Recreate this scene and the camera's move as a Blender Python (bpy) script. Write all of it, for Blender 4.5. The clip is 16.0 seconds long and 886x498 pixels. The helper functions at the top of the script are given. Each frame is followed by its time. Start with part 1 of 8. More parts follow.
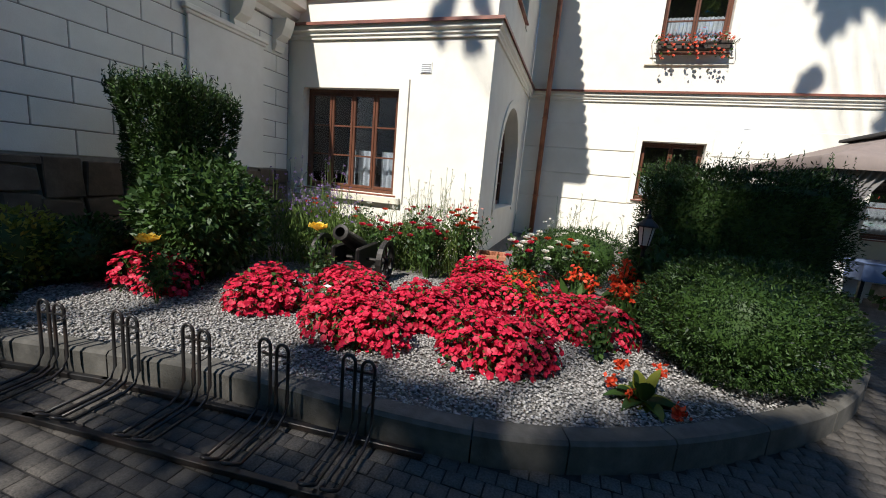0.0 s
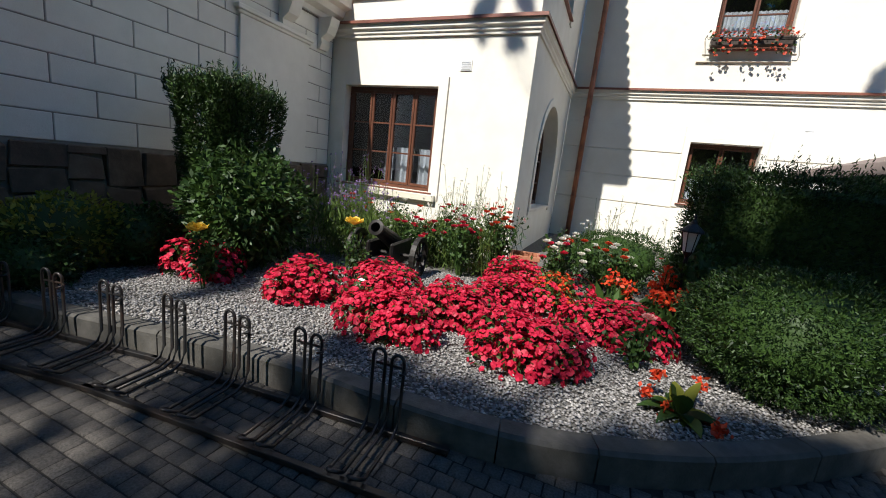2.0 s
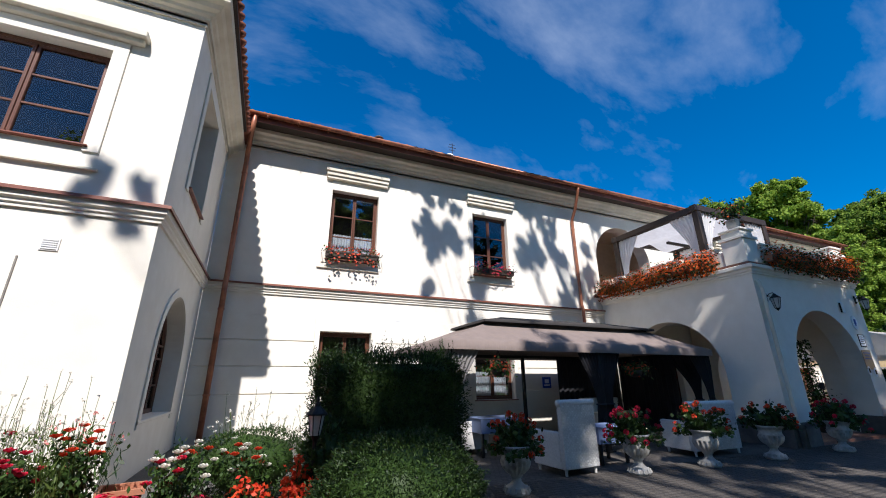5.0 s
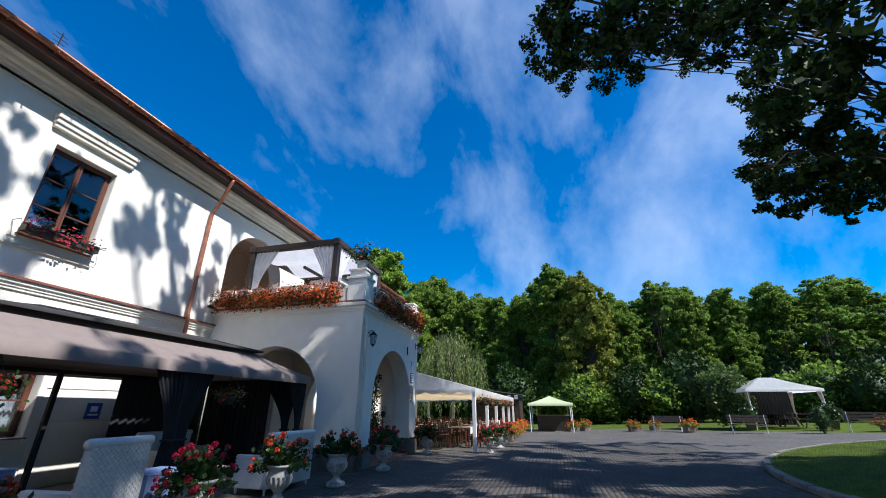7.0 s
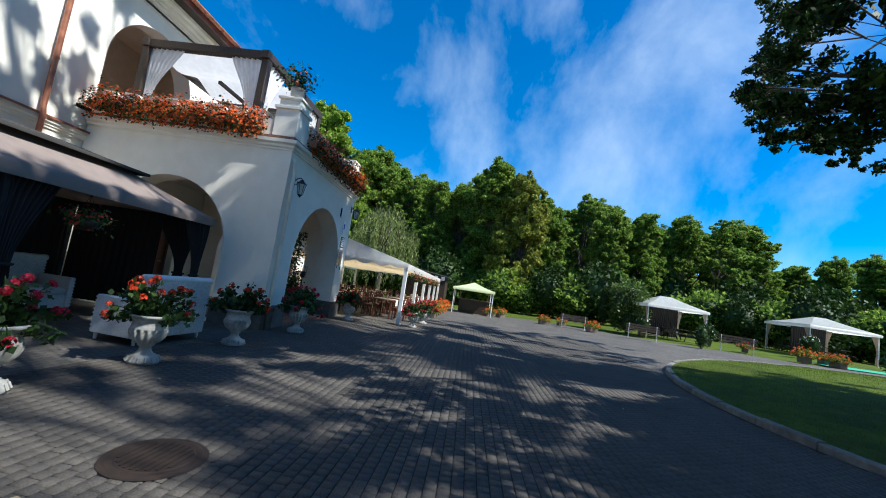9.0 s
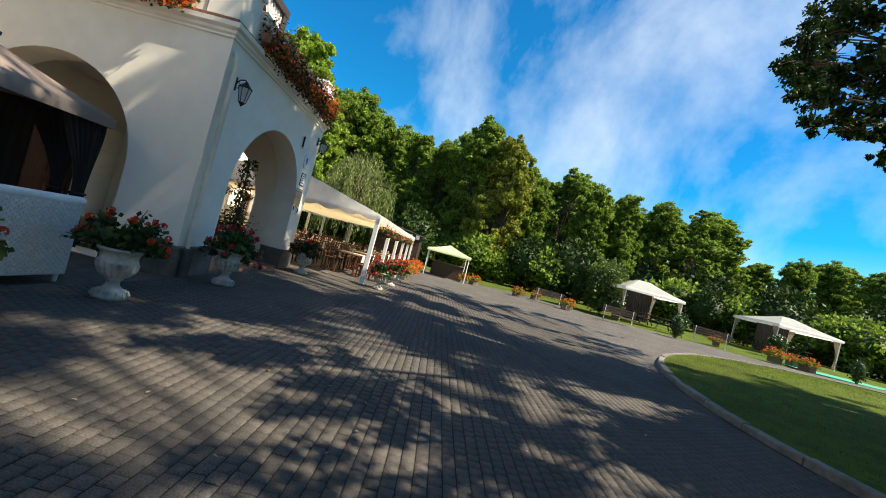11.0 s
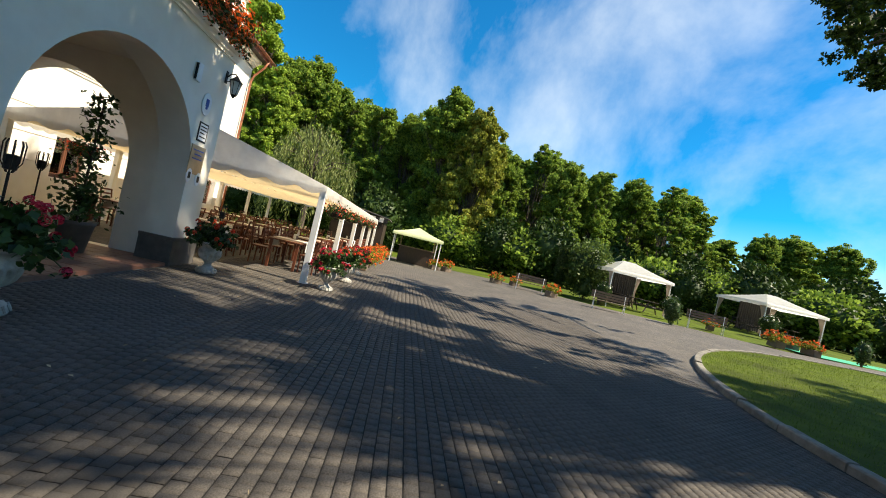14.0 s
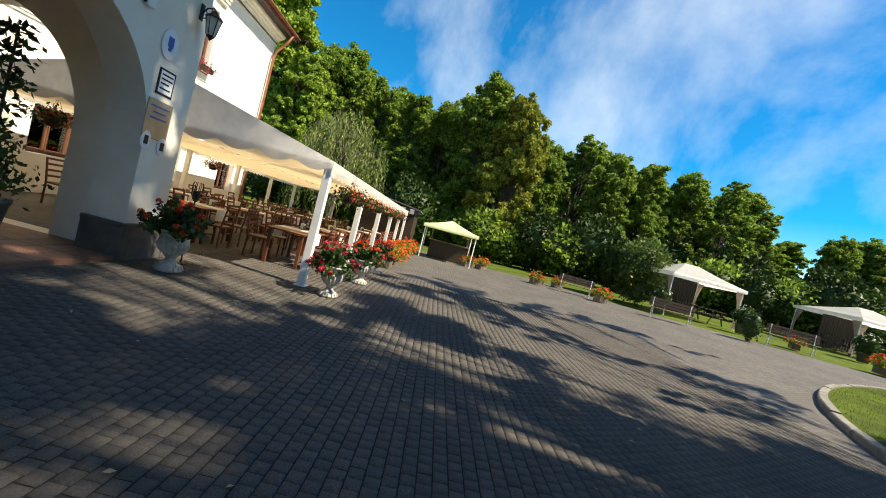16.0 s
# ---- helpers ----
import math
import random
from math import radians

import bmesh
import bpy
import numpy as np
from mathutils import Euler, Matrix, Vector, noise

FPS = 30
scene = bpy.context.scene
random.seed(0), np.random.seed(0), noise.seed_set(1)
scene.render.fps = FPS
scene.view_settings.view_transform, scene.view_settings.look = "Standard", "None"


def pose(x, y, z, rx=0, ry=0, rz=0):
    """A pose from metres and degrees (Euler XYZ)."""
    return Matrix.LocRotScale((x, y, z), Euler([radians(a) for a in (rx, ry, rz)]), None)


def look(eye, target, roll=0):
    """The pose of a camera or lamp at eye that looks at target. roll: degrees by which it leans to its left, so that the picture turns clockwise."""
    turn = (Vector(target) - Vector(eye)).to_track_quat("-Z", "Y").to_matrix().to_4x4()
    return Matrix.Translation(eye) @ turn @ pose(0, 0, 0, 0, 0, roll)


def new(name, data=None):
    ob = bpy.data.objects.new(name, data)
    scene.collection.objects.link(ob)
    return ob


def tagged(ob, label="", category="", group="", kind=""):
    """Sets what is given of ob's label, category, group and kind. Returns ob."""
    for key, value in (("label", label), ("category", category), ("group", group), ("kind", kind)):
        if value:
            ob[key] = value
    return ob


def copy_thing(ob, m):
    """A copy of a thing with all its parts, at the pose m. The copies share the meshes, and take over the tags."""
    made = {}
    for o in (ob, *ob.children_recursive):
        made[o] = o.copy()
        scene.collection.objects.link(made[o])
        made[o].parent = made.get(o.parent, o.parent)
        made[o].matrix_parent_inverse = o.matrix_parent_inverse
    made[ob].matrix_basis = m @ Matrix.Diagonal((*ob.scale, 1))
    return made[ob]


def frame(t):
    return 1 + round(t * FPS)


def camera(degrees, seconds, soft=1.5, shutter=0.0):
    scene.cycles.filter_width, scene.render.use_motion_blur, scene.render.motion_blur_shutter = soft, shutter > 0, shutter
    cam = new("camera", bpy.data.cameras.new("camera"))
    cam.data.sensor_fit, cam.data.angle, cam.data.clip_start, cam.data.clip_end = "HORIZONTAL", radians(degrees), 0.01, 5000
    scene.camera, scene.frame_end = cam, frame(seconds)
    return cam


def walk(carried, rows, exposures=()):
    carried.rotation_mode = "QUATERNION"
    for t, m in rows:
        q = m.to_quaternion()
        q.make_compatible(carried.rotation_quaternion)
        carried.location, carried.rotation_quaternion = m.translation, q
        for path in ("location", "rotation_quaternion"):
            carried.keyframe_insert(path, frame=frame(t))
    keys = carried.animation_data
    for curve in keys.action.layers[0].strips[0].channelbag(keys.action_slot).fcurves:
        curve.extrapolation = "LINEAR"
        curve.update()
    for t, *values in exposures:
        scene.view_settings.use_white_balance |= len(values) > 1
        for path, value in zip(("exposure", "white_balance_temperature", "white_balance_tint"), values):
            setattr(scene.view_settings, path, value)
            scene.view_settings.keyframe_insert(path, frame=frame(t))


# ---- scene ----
cam = camera(96.48, 16.0, soft=1.0)
PATH = [
    (0.0, (-0.8, 0.59, 1.5), (-1.391, 2.467, 1.14), 5.05),
    (0.5, (-0.8, 0.59, 1.5), (-1.439, 2.448, 1.126), 5.31),
    (1.0, (-0.8, 0.59, 1.5), (-1.52, 2.416, 1.117), 5.86),
    (1.5, (-0.8, 0.59, 1.5), (-1.586, 2.388, 1.112), 6.43),
    (2.0, (-0.8, 0.59, 1.5), (-1.545, 2.405, 1.114), 6.31),
    (2.5, (-0.8, 0.59, 1.5), (-1.278, 2.496, 1.125), 4.8),
    (3.0, (-0.8, 0.59, 1.5), (-0.917, 2.56, 1.176), 3.06),
    (3.2, (-0.8, 0.59, 1.5), (-0.799, 2.568, 1.205), 2.38),
    (5.3, (-0.523, 0.522, 1.5), (0.439, 2.12, 2.222), -1.28),
    (5.5, (-0.474, 0.641, 1.5), (0.658, 2.118, 2.232), -1.77),
    (6.0, (-0.291, 0.958, 1.5), (1.161, 2.108, 2.253), -1.63),
    (6.5, (-0.001, 1.245, 1.5), (1.666, 2.048, 2.259), -0.92),
    (7.0, (0.384, 1.477, 1.5), (2.181, 1.944, 2.246), 0.04),
    (7.5, (0.791, 1.686, 1.5), (2.603, 2.075, 2.251), 4.05),
    (8.0, (1.201, 1.85, 1.5), (3.03, 2.22, 2.22), 6.32),
    (8.5, (1.637, 1.949, 1.5), (3.504, 2.281, 2.138), 9.09),
    (9.0, (2.109, 2.035, 1.5), (4.092, 2.196, 1.698), 8.63),
    (9.2, (2.294, 2.063, 1.5), (4.285, 2.162, 1.669), 8.46),
    (11.3, (4.461, 2.295, 1.5), (6.461, 2.292, 1.519), 15.14),
    (11.5, (4.679, 2.31, 1.5), (6.679, 2.313, 1.505), 14.93),
    (12.0, (5.211, 2.347, 1.5), (7.21, 2.39, 1.476), 15.39),
    (12.5, (5.73, 2.378, 1.5), (7.729, 2.445, 1.458), 15.42),
    (13.0, (6.291, 2.396, 1.5), (8.29, 2.438, 1.459), 14.17),
    (13.5, (6.84, 2.415, 1.5), (8.84, 2.374, 1.468), 14.37),
    (14.0, (7.376, 2.4, 1.5), (9.367, 2.207, 1.49), 13.37),
    (14.5, (7.938, 2.373, 1.5), (9.927, 2.165, 1.477), 13.68),
    (15.0, (8.513, 2.389, 1.5), (10.506, 2.225, 1.462), 15.61),
    (15.5, (9.051, 2.358, 1.5), (11.046, 2.244, 1.439), 15.33),
    (16.0, (9.554, 2.311, 1.5), (11.552, 2.272, 1.423), 14.72),
]
EXPOSURES = [(0.0, 0.54, 6250, 10), (3.2, 0.54, 6250, 10), (5.5, 0.52, 6000, 16), (7.0, 0.68, 5800, 12), (9.0, 0.8, 5900, 6), (11.5, 1.17, 7800, 8), (16.0, 1.13, 7750, 8)]
walk(cam, [(t, look(eye, target, roll)) for t, eye, target, roll in PATH],
     exposures=EXPOSURES)

# ---- daylight ----
SUN_DIR = Vector((0.243, 0.970, -1.19)).normalized()      # the way the light travels
world = bpy.data.worlds.new("sky")
scene.world = world
world.use_nodes = True
wn, wl = world.node_tree.nodes, world.node_tree.links
wn.clear()
w_out = wn.new("ShaderNodeOutputWorld")
w_bg = wn.new("ShaderNodeBackground")
w_sky = wn.new("ShaderNodeTexSky")
w_sky.sky_type = "NISHITA"
w_sky.sun_disc = False
w_sky.sun_elevation = math.asin(-SUN_DIR.z)
w_sky.sun_rotation = math.atan2(-SUN_DIR.x, -SUN_DIR.y)
w_sky.air_density, w_sky.dust_density, w_sky.ozone_density = 1.0, 0.3, 3.0
w_bg.inputs[1].default_value = 0.070
# thin drifting cirrus over the blue
w_tc = wn.new("ShaderNodeTexCoord")
w_map = wn.new("ShaderNodeMapping")
w_map.inputs["Rotation"].default_value = (0.0, 0.0, radians(-28))
w_map.inputs["Scale"].default_value = (0.7, 2.3, 1.8)
w_n1 = wn.new("ShaderNodeTexNoise")
w_n1.inputs["Scale"].default_value, w_n1.inputs["Detail"].default_value = 1.5, 9.0
w_n1.inputs["Roughness"].default_value, w_n1.inputs["Distortion"].default_value = 0.58, 0.22
w_ramp = wn.new("ShaderNodeValToRGB")
w_ramp.color_ramp.elements[0].position, w_ramp.color_ramp.elements[0].color = 0.42, (0, 0, 0, 1)
w_ramp.color_ramp.elements[1].position, w_ramp.color_ramp.elements[1].color = 0.80, (1, 1, 1, 1)
w_hue = wn.new("ShaderNodeHueSaturation")
w_hue.inputs["Saturation"].default_value, w_hue.inputs["Value"].default_value = 1.72, 1.45
w_mix = wn.new("ShaderNodeMix")
w_mix.data_type = "RGBA"
w_mix.inputs["B"].default_value = (7.5, 8.6, 10.0, 1)
w_amt = wn.new("ShaderNodeMath")
w_amt.operation = "MULTIPLY"
w_amt.inputs[1].default_value = 0.62
wl.new(w_tc.outputs["Generated"], w_map.inputs["Vector"])
wl.new(w_map.outputs["Vector"], w_n1.inputs["Vector"])
wl.new(w_n1.outputs["Fac"], w_ramp.inputs["Fac"])
wl.new(w_ramp.outputs["Color"], w_amt.inputs[0])
wl.new(w_amt.outputs["Value"], w_mix.inputs["Factor"])
wl.new(w_sky.outputs["Color"], w_hue.inputs["Color"])
wl.new(w_hue.outputs["Color"], w_mix.inputs["A"])
wl.new(w_mix.outputs["Result"], w_bg.inputs["Color"])
wl.new(w_bg.outputs["Background"], w_out.inputs["Surface"])

sun_data = bpy.data.lights.new("sun", "SUN")
sun_data.energy, sun_data.angle, sun_data.color = 5.0, radians(0.53), (1.0, 0.95, 0.86)
sun = new("sun", sun_data)
sun.rotation_euler = SUN_DIR.to_track_quat("-Z", "Y").to_euler()
sun.location = (-6, -20, 30)


# ---- materials ----
def mat(name):
    m = bpy.data.materials.new(name)
    m.use_nodes = True
    nt = m.node_tree
    return m, nt, nt.nodes["Principled BSDF"]


def noise_node(nt, scale, detail=6.0, rough=0.55, coord="Object", stretch=None):
    tc = nt.nodes.new("ShaderNodeTexCoord")
    n = nt.nodes.new("ShaderNodeTexNoise")
    n.inputs["Scale"].default_value, n.inputs["Detail"].default_value, n.inputs["Roughness"].default_value = scale, detail, rough
    src = tc.outputs["Object"]
    if coord == "World":
        src = nt.nodes.new("ShaderNodeNewGeometry").outputs["Position"]
    if stretch:
        mp = nt.nodes.new("ShaderNodeMapping")
        mp.inputs["Scale"].default_value = stretch
        nt.links.new(src, mp.inputs["Vector"])
        src = mp.outputs["Vector"]
    nt.links.new(src, n.inputs["Vector"])
    return n


def ramp(nt, src, stops):
    r = nt.nodes.new("ShaderNodeValToRGB")
    while len(r.color_ramp.elements) < len(stops):
        r.color_ramp.elements.new(0.5)
    for e, (p, c) in zip(r.color_ramp.elements, stops):
        e.position, e.color = p, (*c, 1)
    nt.links.new(src, r.inputs["Fac"])
    return r


def mixed(nt, a, b, fac, mode="MIX"):
    m = nt.nodes.new("ShaderNodeMix")
    m.data_type, m.blend_type = "RGBA", mode
    for key, v in (("Factor", fac), ("A", a), ("B", b)):
        if isinstance(v, (int, float)):
            m.inputs[key].default_value = v
        elif isinstance(v, tuple):
            m.inputs[key].default_value = (*v, 1)
        else:
            nt.links.new(v, m.inputs[key])
    return m.outputs["Result"]


def surface(name, c1, c2, scale=6.0, rough=0.75, bump=0.15, bscale=80.0, metal=0.0, stain=None, sscale=0.7, coord="World",
            vary=0.0, spec=0.4, stretch=None, bdist=0.01, coat=0.0):
    """Two tones of grain, wide stains, relief; vary: how far single pieces differ."""
    m, nt, p = mat(name)
    n = noise_node(nt, scale, coord=coord, stretch=stretch)
    col = ramp(nt, n.outputs["Fac"], [(0.32, c1), (0.68, c2)]).outputs["Color"]
    if stain:
        s = noise_node(nt, sscale, 8.0, 0.62, coord=coord)
        f = ramp(nt, s.outputs["Fac"], [(0.45, (0, 0, 0)), (0.72, (1, 1, 1))]).outputs["Color"]
        col = mixed(nt, col, stain, f)
    if vary:
        info = nt.nodes.new("ShaderNodeObjectInfo")
        geo = nt.nodes.new("ShaderNodeNewGeometry")
        add = nt.nodes.new("ShaderNodeMath")
        add.operation = "ADD"
        nt.links.new(info.outputs["Random"], add.inputs[0])
        nt.links.new(geo.outputs["Random Per Island"], add.inputs[1])
        fr = nt.nodes.new("ShaderNodeMath")
        fr.operation = "FRACT"
        nt.links.new(add.outputs[0], fr.inputs[0])
        g = ramp(nt, fr.outputs[0], [(0.0, (1 - vary,) * 3), (1.0, (1 + vary * 0.6,) * 3)]).outputs["Color"]
        col = mixed(nt, col, g, 1.0, "MULTIPLY")
    nt.links.new(col, p.inputs["Base Color"])
    p.inputs["Roughness"].default_value, p.inputs["Metallic"].default_value = rough, metal
    p.inputs["Specular IOR Level"].default_value = spec
    p.inputs["Coat Weight"].default_value = coat
    if bump:
        b = noise_node(nt, bscale, 4.0, 0.6, coord=coord)
        bn = nt.nodes.new("ShaderNodeBump")
        bn.inputs["Strength"].default_value, bn.inputs["Distance"].default_value = bump, bdist
        nt.links.new(b.outputs["Fac"], bn.inputs["Height"])
        nt.links.new(bn.outputs["Normal"], p.inputs["Normal"])
    return m


def leafy(name, dark, light, rough=0.5, glow=0.35, spec=0.3):
    """Leaves or petals: each island its own tone, some light let through."""
    m, nt, p = mat(name)
    geo = nt.nodes.new("ShaderNodeNewGeometry")
    col = ramp(nt, geo.outputs["Random Per Island"], [(0.0, dark), (0.75, light), (1.0, tuple(min(1, v * 1.25) for v in light))]).outputs["Color"]
    n = noise_node(nt, 1.3, 4.0, coord="World")
    g = ramp(nt, n.outputs["Fac"], [(0.3, (0.72, 0.74, 0.7)), (0.7, (1.15, 1.12, 1.1))]).outputs["Color"]
    col = mixed(nt, col, g, 1.0, "MULTIPLY")
    nt.links.new(col, p.inputs["Base Color"])
    p.inputs["Roughness"].default_value = rough
    p.inputs["Specular IOR Level"].default_value = spec
    tr = nt.nodes.new("ShaderNodeBsdfTranslucent")
    nt.links.new(col, tr.inputs["Color"])
    mx = nt.nodes.new("ShaderNodeMixShader")
    mx.inputs[0].default_value = glow
    out = nt.nodes["Material Output"]
    nt.links.new(p.outputs[0], mx.inputs[1])
    nt.links.new(tr.outputs[0], mx.inputs[2])
    nt.links.new(mx.outputs[0], out.inputs["Surface"])
    return m


def cloth(name, c, glow=0.3, rough=0.8, wave=0.0):
    m, nt, p = mat(name)
    n = noise_node(nt, 5.0, 6.0, coord="Object")
    col = ramp(nt, n.outputs["Fac"], [(0.3, tuple(v * 0.86 for v in c)), (0.7, c)]).outputs["Color"]
    nt.links.new(col, p.inputs["Base Color"])
    p.inputs["Roughness"].default_value = rough
    b = noise_node(nt, 9.0, 3.0, coord="Object", stretch=(1.0, 1.0, 0.25))
    bn = nt.nodes.new("ShaderNodeBump")
    bn.inputs["Strength"].default_value, bn.inputs["Distance"].default_value = 0.35, 0.03
    nt.links.new(b.outputs["Fac"], bn.inputs["Height"])
    nt.links.new(bn.outputs["Normal"], p.inputs["Normal"])
    tr = nt.nodes.new("ShaderNodeBsdfTranslucent")
    nt.links.new(col, tr.inputs["Color"])
    mx = nt.nodes.new("ShaderNodeMixShader")
    mx.inputs[0].default_value = glow
    nt.links.new(p.outputs[0], mx.inputs[1])
    nt.links.new(tr.outputs[0], mx.inputs[2])
    nt.links.new(mx.outputs[0], nt.nodes["Material Output"].inputs["Surface"])
    return m


RENDERED = surface("lime_render", (0.80, 0.748, 0.64), (0.86, 0.815, 0.715), 3.0, 0.88, 0.18, 60, stain=(0.74, 0.70, 0.61), sscale=0.5)
RENDER_GREY = surface("ashlar_render", (0.744, 0.7254, 0.6603), (0.7998, 0.7812, 0.7161), 5.0, 0.88, 0.25, 70, stain=(0.6882, 0.6696, 0.5952), sscale=0.8, vary=0.04)
JOINT = surface("joint_mortar", (0.20, 0.18, 0.16), (0.28, 0.26, 0.23), 12, 0.95)
TRIM = surface("painted_trim", (0.70, 0.65, 0.53), (0.78, 0.73, 0.61), 4.0, 0.8, 0.12, 70, stain=(0.60, 0.55, 0.44), sscale=0.9)
PLINTH = surface("plinth_stone", (0.096, 0.088, 0.08), (0.16, 0.144, 0.128), 5, 0.75, 0.4, 30, stain=(0.064, 0.06, 0.056), sscale=1.5, vary=0.15)
RUBBLE = surface("rubble_stone", (0.105, 0.075, 0.05625), (0.18, 0.135, 0.0975), 6, 0.85, 0.5, 25, stain=(0.0675, 0.0525, 0.04125), sscale=2, vary=0.3)
FLASHING = surface("oxide_red_sheet", (0.20, 0.07, 0.045), (0.27, 0.10, 0.065), 5, 0.42, 0.08, 40, metal=0.0, stain=(0.13, 0.05, 0.035), sscale=2.0)
COPPER = surface("downpipe_copper_brown", (0.36, 0.13, 0.07), (0.46, 0.185, 0.10), 4, 0.38, 0.05, 40, metal=0.25, stain=(0.17, 0.07, 0.045), sscale=2.5)
ROOFTILE = surface("clay_tile", (0.27, 0.085, 0.05), (0.36, 0.13, 0.075), 6, 0.8, 0.2, 40, stain=(0.16, 0.075, 0.05), sscale=1.4, vary=0.2)
BROWN_WOOD = surface("window_brown_paint", (0.085, 0.032, 0.018), (0.14, 0.055, 0.03), 5, 0.42, 0.1, 50, stretch=(6, 6, 0.7), coord="Object")
DARK_WOOD = surface("dark_stained_wood", (0.028, 0.019, 0.014), (0.055, 0.036, 0.025), 6, 0.55, 0.2, 50, stretch=(8, 8, 0.8), coord="Object")
BENCH_WOOD = surface("weathered_bench_wood", (0.13, 0.095, 0.068), (0.2, 0.15, 0.11), 6, 0.65, 0.2, 50, stretch=(8, 1, 8), coord="Object")
RED_WOOD = surface("mahogany_chair_wood", (0.0935, 0.0289, 0.0153), (0.1615, 0.051, 0.0255), 6, 0.45, 0.1, 50, coord="Object", stretch=(5, 5, 1))
BARK = surface("bark", (0.045, 0.034, 0.025), (0.12, 0.095, 0.07), 5, 0.95, 0.8, 14, stretch=(5, 5, 0.8), coord="Object", bdist=0.04)
# shade and sun put into kerb colour: bed kerb darkened, lawn kerb lightened
CONCRETE = surface("kerb_concrete", (0.0612, 0.05616, 0.04896), (0.1188, 0.1094, 0.09504), 9, 0.9, 0.4, 60, stain=(0.054, 0.0504, 0.04032), sscale=2.2, vary=0.12)
KERB_SUNLIT = surface("sunlit_kerb_concrete", (0.15, 0.138, 0.118), (0.25, 0.232, 0.20), 9, 0.9, 0.4, 60, stain=(0.10, 0.092, 0.076), sscale=2.0, vary=0.14)
PAVER = surface("grey_paver", (0.04495, 0.03875, 0.03333), (0.1162, 0.1015, 0.0868), 85, 0.85, 0.5, 160, stain=(0.05425, 0.04805, 0.04185), sscale=0.9, vary=0.14)
SAND = surface("paver_joint_sand", (0.0154, 0.0133, 0.0112), (0.0315, 0.028, 0.0238), 30, 0.95, 0.3, 90)
SOIL = surface("dark_soil", (0.03, 0.022, 0.016), (0.065, 0.048, 0.034), 18, 0.95, 0.6, 40)
PEBBLE = surface("pale_pebble", (0.2028, 0.1911, 0.1755), (0.4368, 0.4134, 0.39), 20, 0.7, 0.1, 90, vary=0.45)
GRIT = surface("fine_grit", (0.07, 0.0665, 0.0595), (0.168, 0.154, 0.14), 60, 0.9, 0.6, 120)
STEEL_BLACK = surface("black_painted_steel", (0.012, 0.012, 0.013), (0.03, 0.028, 0.027), 9, 0.38, 0.06, 70, metal=0.3, stain=(0.05, 0.03, 0.02), sscale=4)
IRON = surface("wrought_iron", (0.014, 0.013, 0.012), (0.035, 0.03, 0.027), 12, 0.5, 0.2, 60, metal=0.5, coord="Object")
CAST_STONE = surface("cast_white_stone", (0.374, 0.3612, 0.3315), (0.51, 0.493, 0.459), 9, 0.85, 0.3, 60, stain=(0.187, 0.1785, 0.153), sscale=5, coord="Object")
TERRACOTTA = surface("terracotta", (0.36, 0.14, 0.075), (0.46, 0.20, 0.11), 7, 0.8, 0.2, 50, stain=(0.25, 0.12, 0.08), sscale=3, coord="Object")
WICKER_WHITE = surface("white_wicker", (0.561, 0.5525, 0.527), (0.68, 0.6715, 0.646), 30, 0.6, 0.3, 120, coord="Object", vary=0.12)
CANOPY_BROWN = cloth("canopy_brown_cloth", (0.225, 0.1762, 0.1537), 0.03)
CANOPY_DARK = cloth("canopy_dark_cloth", (0.03, 0.026, 0.024), 0.05)
CURTAIN_WHITE = cloth("white_voile", (0.85, 0.85, 0.86), 0.45)
CURTAIN_GREY = cloth("grey_drape", (0.231, 0.217, 0.21), 0.2)
CURTAIN_BEIGE = cloth("beige_drape", (0.36, 0.29, 0.23), 0.25)
# near-black cloth colour, standing in for shade inside the tents
TENT_SHADE = cloth("tent_shade_sheet", (0.014, 0.011, 0.009), 0.03)
CURTAIN_BLACK = cloth("black_drape", (0.015, 0.015, 0.02), 0.08)
PVC_WHITE = cloth("white_pvc_sheet", (0.86, 0.85, 0.83), 0.62, 0.45)
PVC_CREAM = cloth("cream_lining", (0.92, 0.72, 0.42), 0.72, 0.6)
PVC_GREEN = cloth("pale_green_canopy", (0.66, 0.72, 0.42), 0.3, 0.6)
POST_WHITE = surface("white_painted_post", (0.74, 0.74, 0.73), (0.84, 0.84, 0.83), 4, 0.5, 0.06, 40, stain=(0.62, 0.61, 0.58), sscale=2)
TABLECLOTH = cloth("tablecloth", (0.80, 0.78, 0.73), 0.15)
BLUE_CLOTH = cloth("blue_cloth", (0.16, 0.22, 0.38), 0.1)
GREEN_MAT = surface("green_carpet", (0.03, 0.30, 0.17), (0.05, 0.40, 0.24), 20, 0.95, 0.3, 90)
CLAYFLOOR = surface("red_clay_floor_tile", (0.175, 0.077, 0.0525), (0.238, 0.119, 0.0805), 7, 0.6, 0.1, 60, vary=0.12)
LAMP_GLASS = surface("frosted_lamp_glass", (0.45, 0.45, 0.42), (0.6, 0.6, 0.56), 8, 0.3, 0.02, 50)
ENAMEL_BLUE = surface("blue_enamel", (0.03, 0.09, 0.38), (0.05, 0.12, 0.45), 5, 0.3, 0.02, 50)
ENAMEL_WHITE = surface("white_enamel", (0.75, 0.76, 0.78), (0.83, 0.84, 0.85), 5, 0.3, 0.02, 50)
BRASS = surface("dull_brass", (0.35, 0.27, 0.17), (0.48, 0.38, 0.25), 5, 0.4, 0.05, 50, metal=0.7)
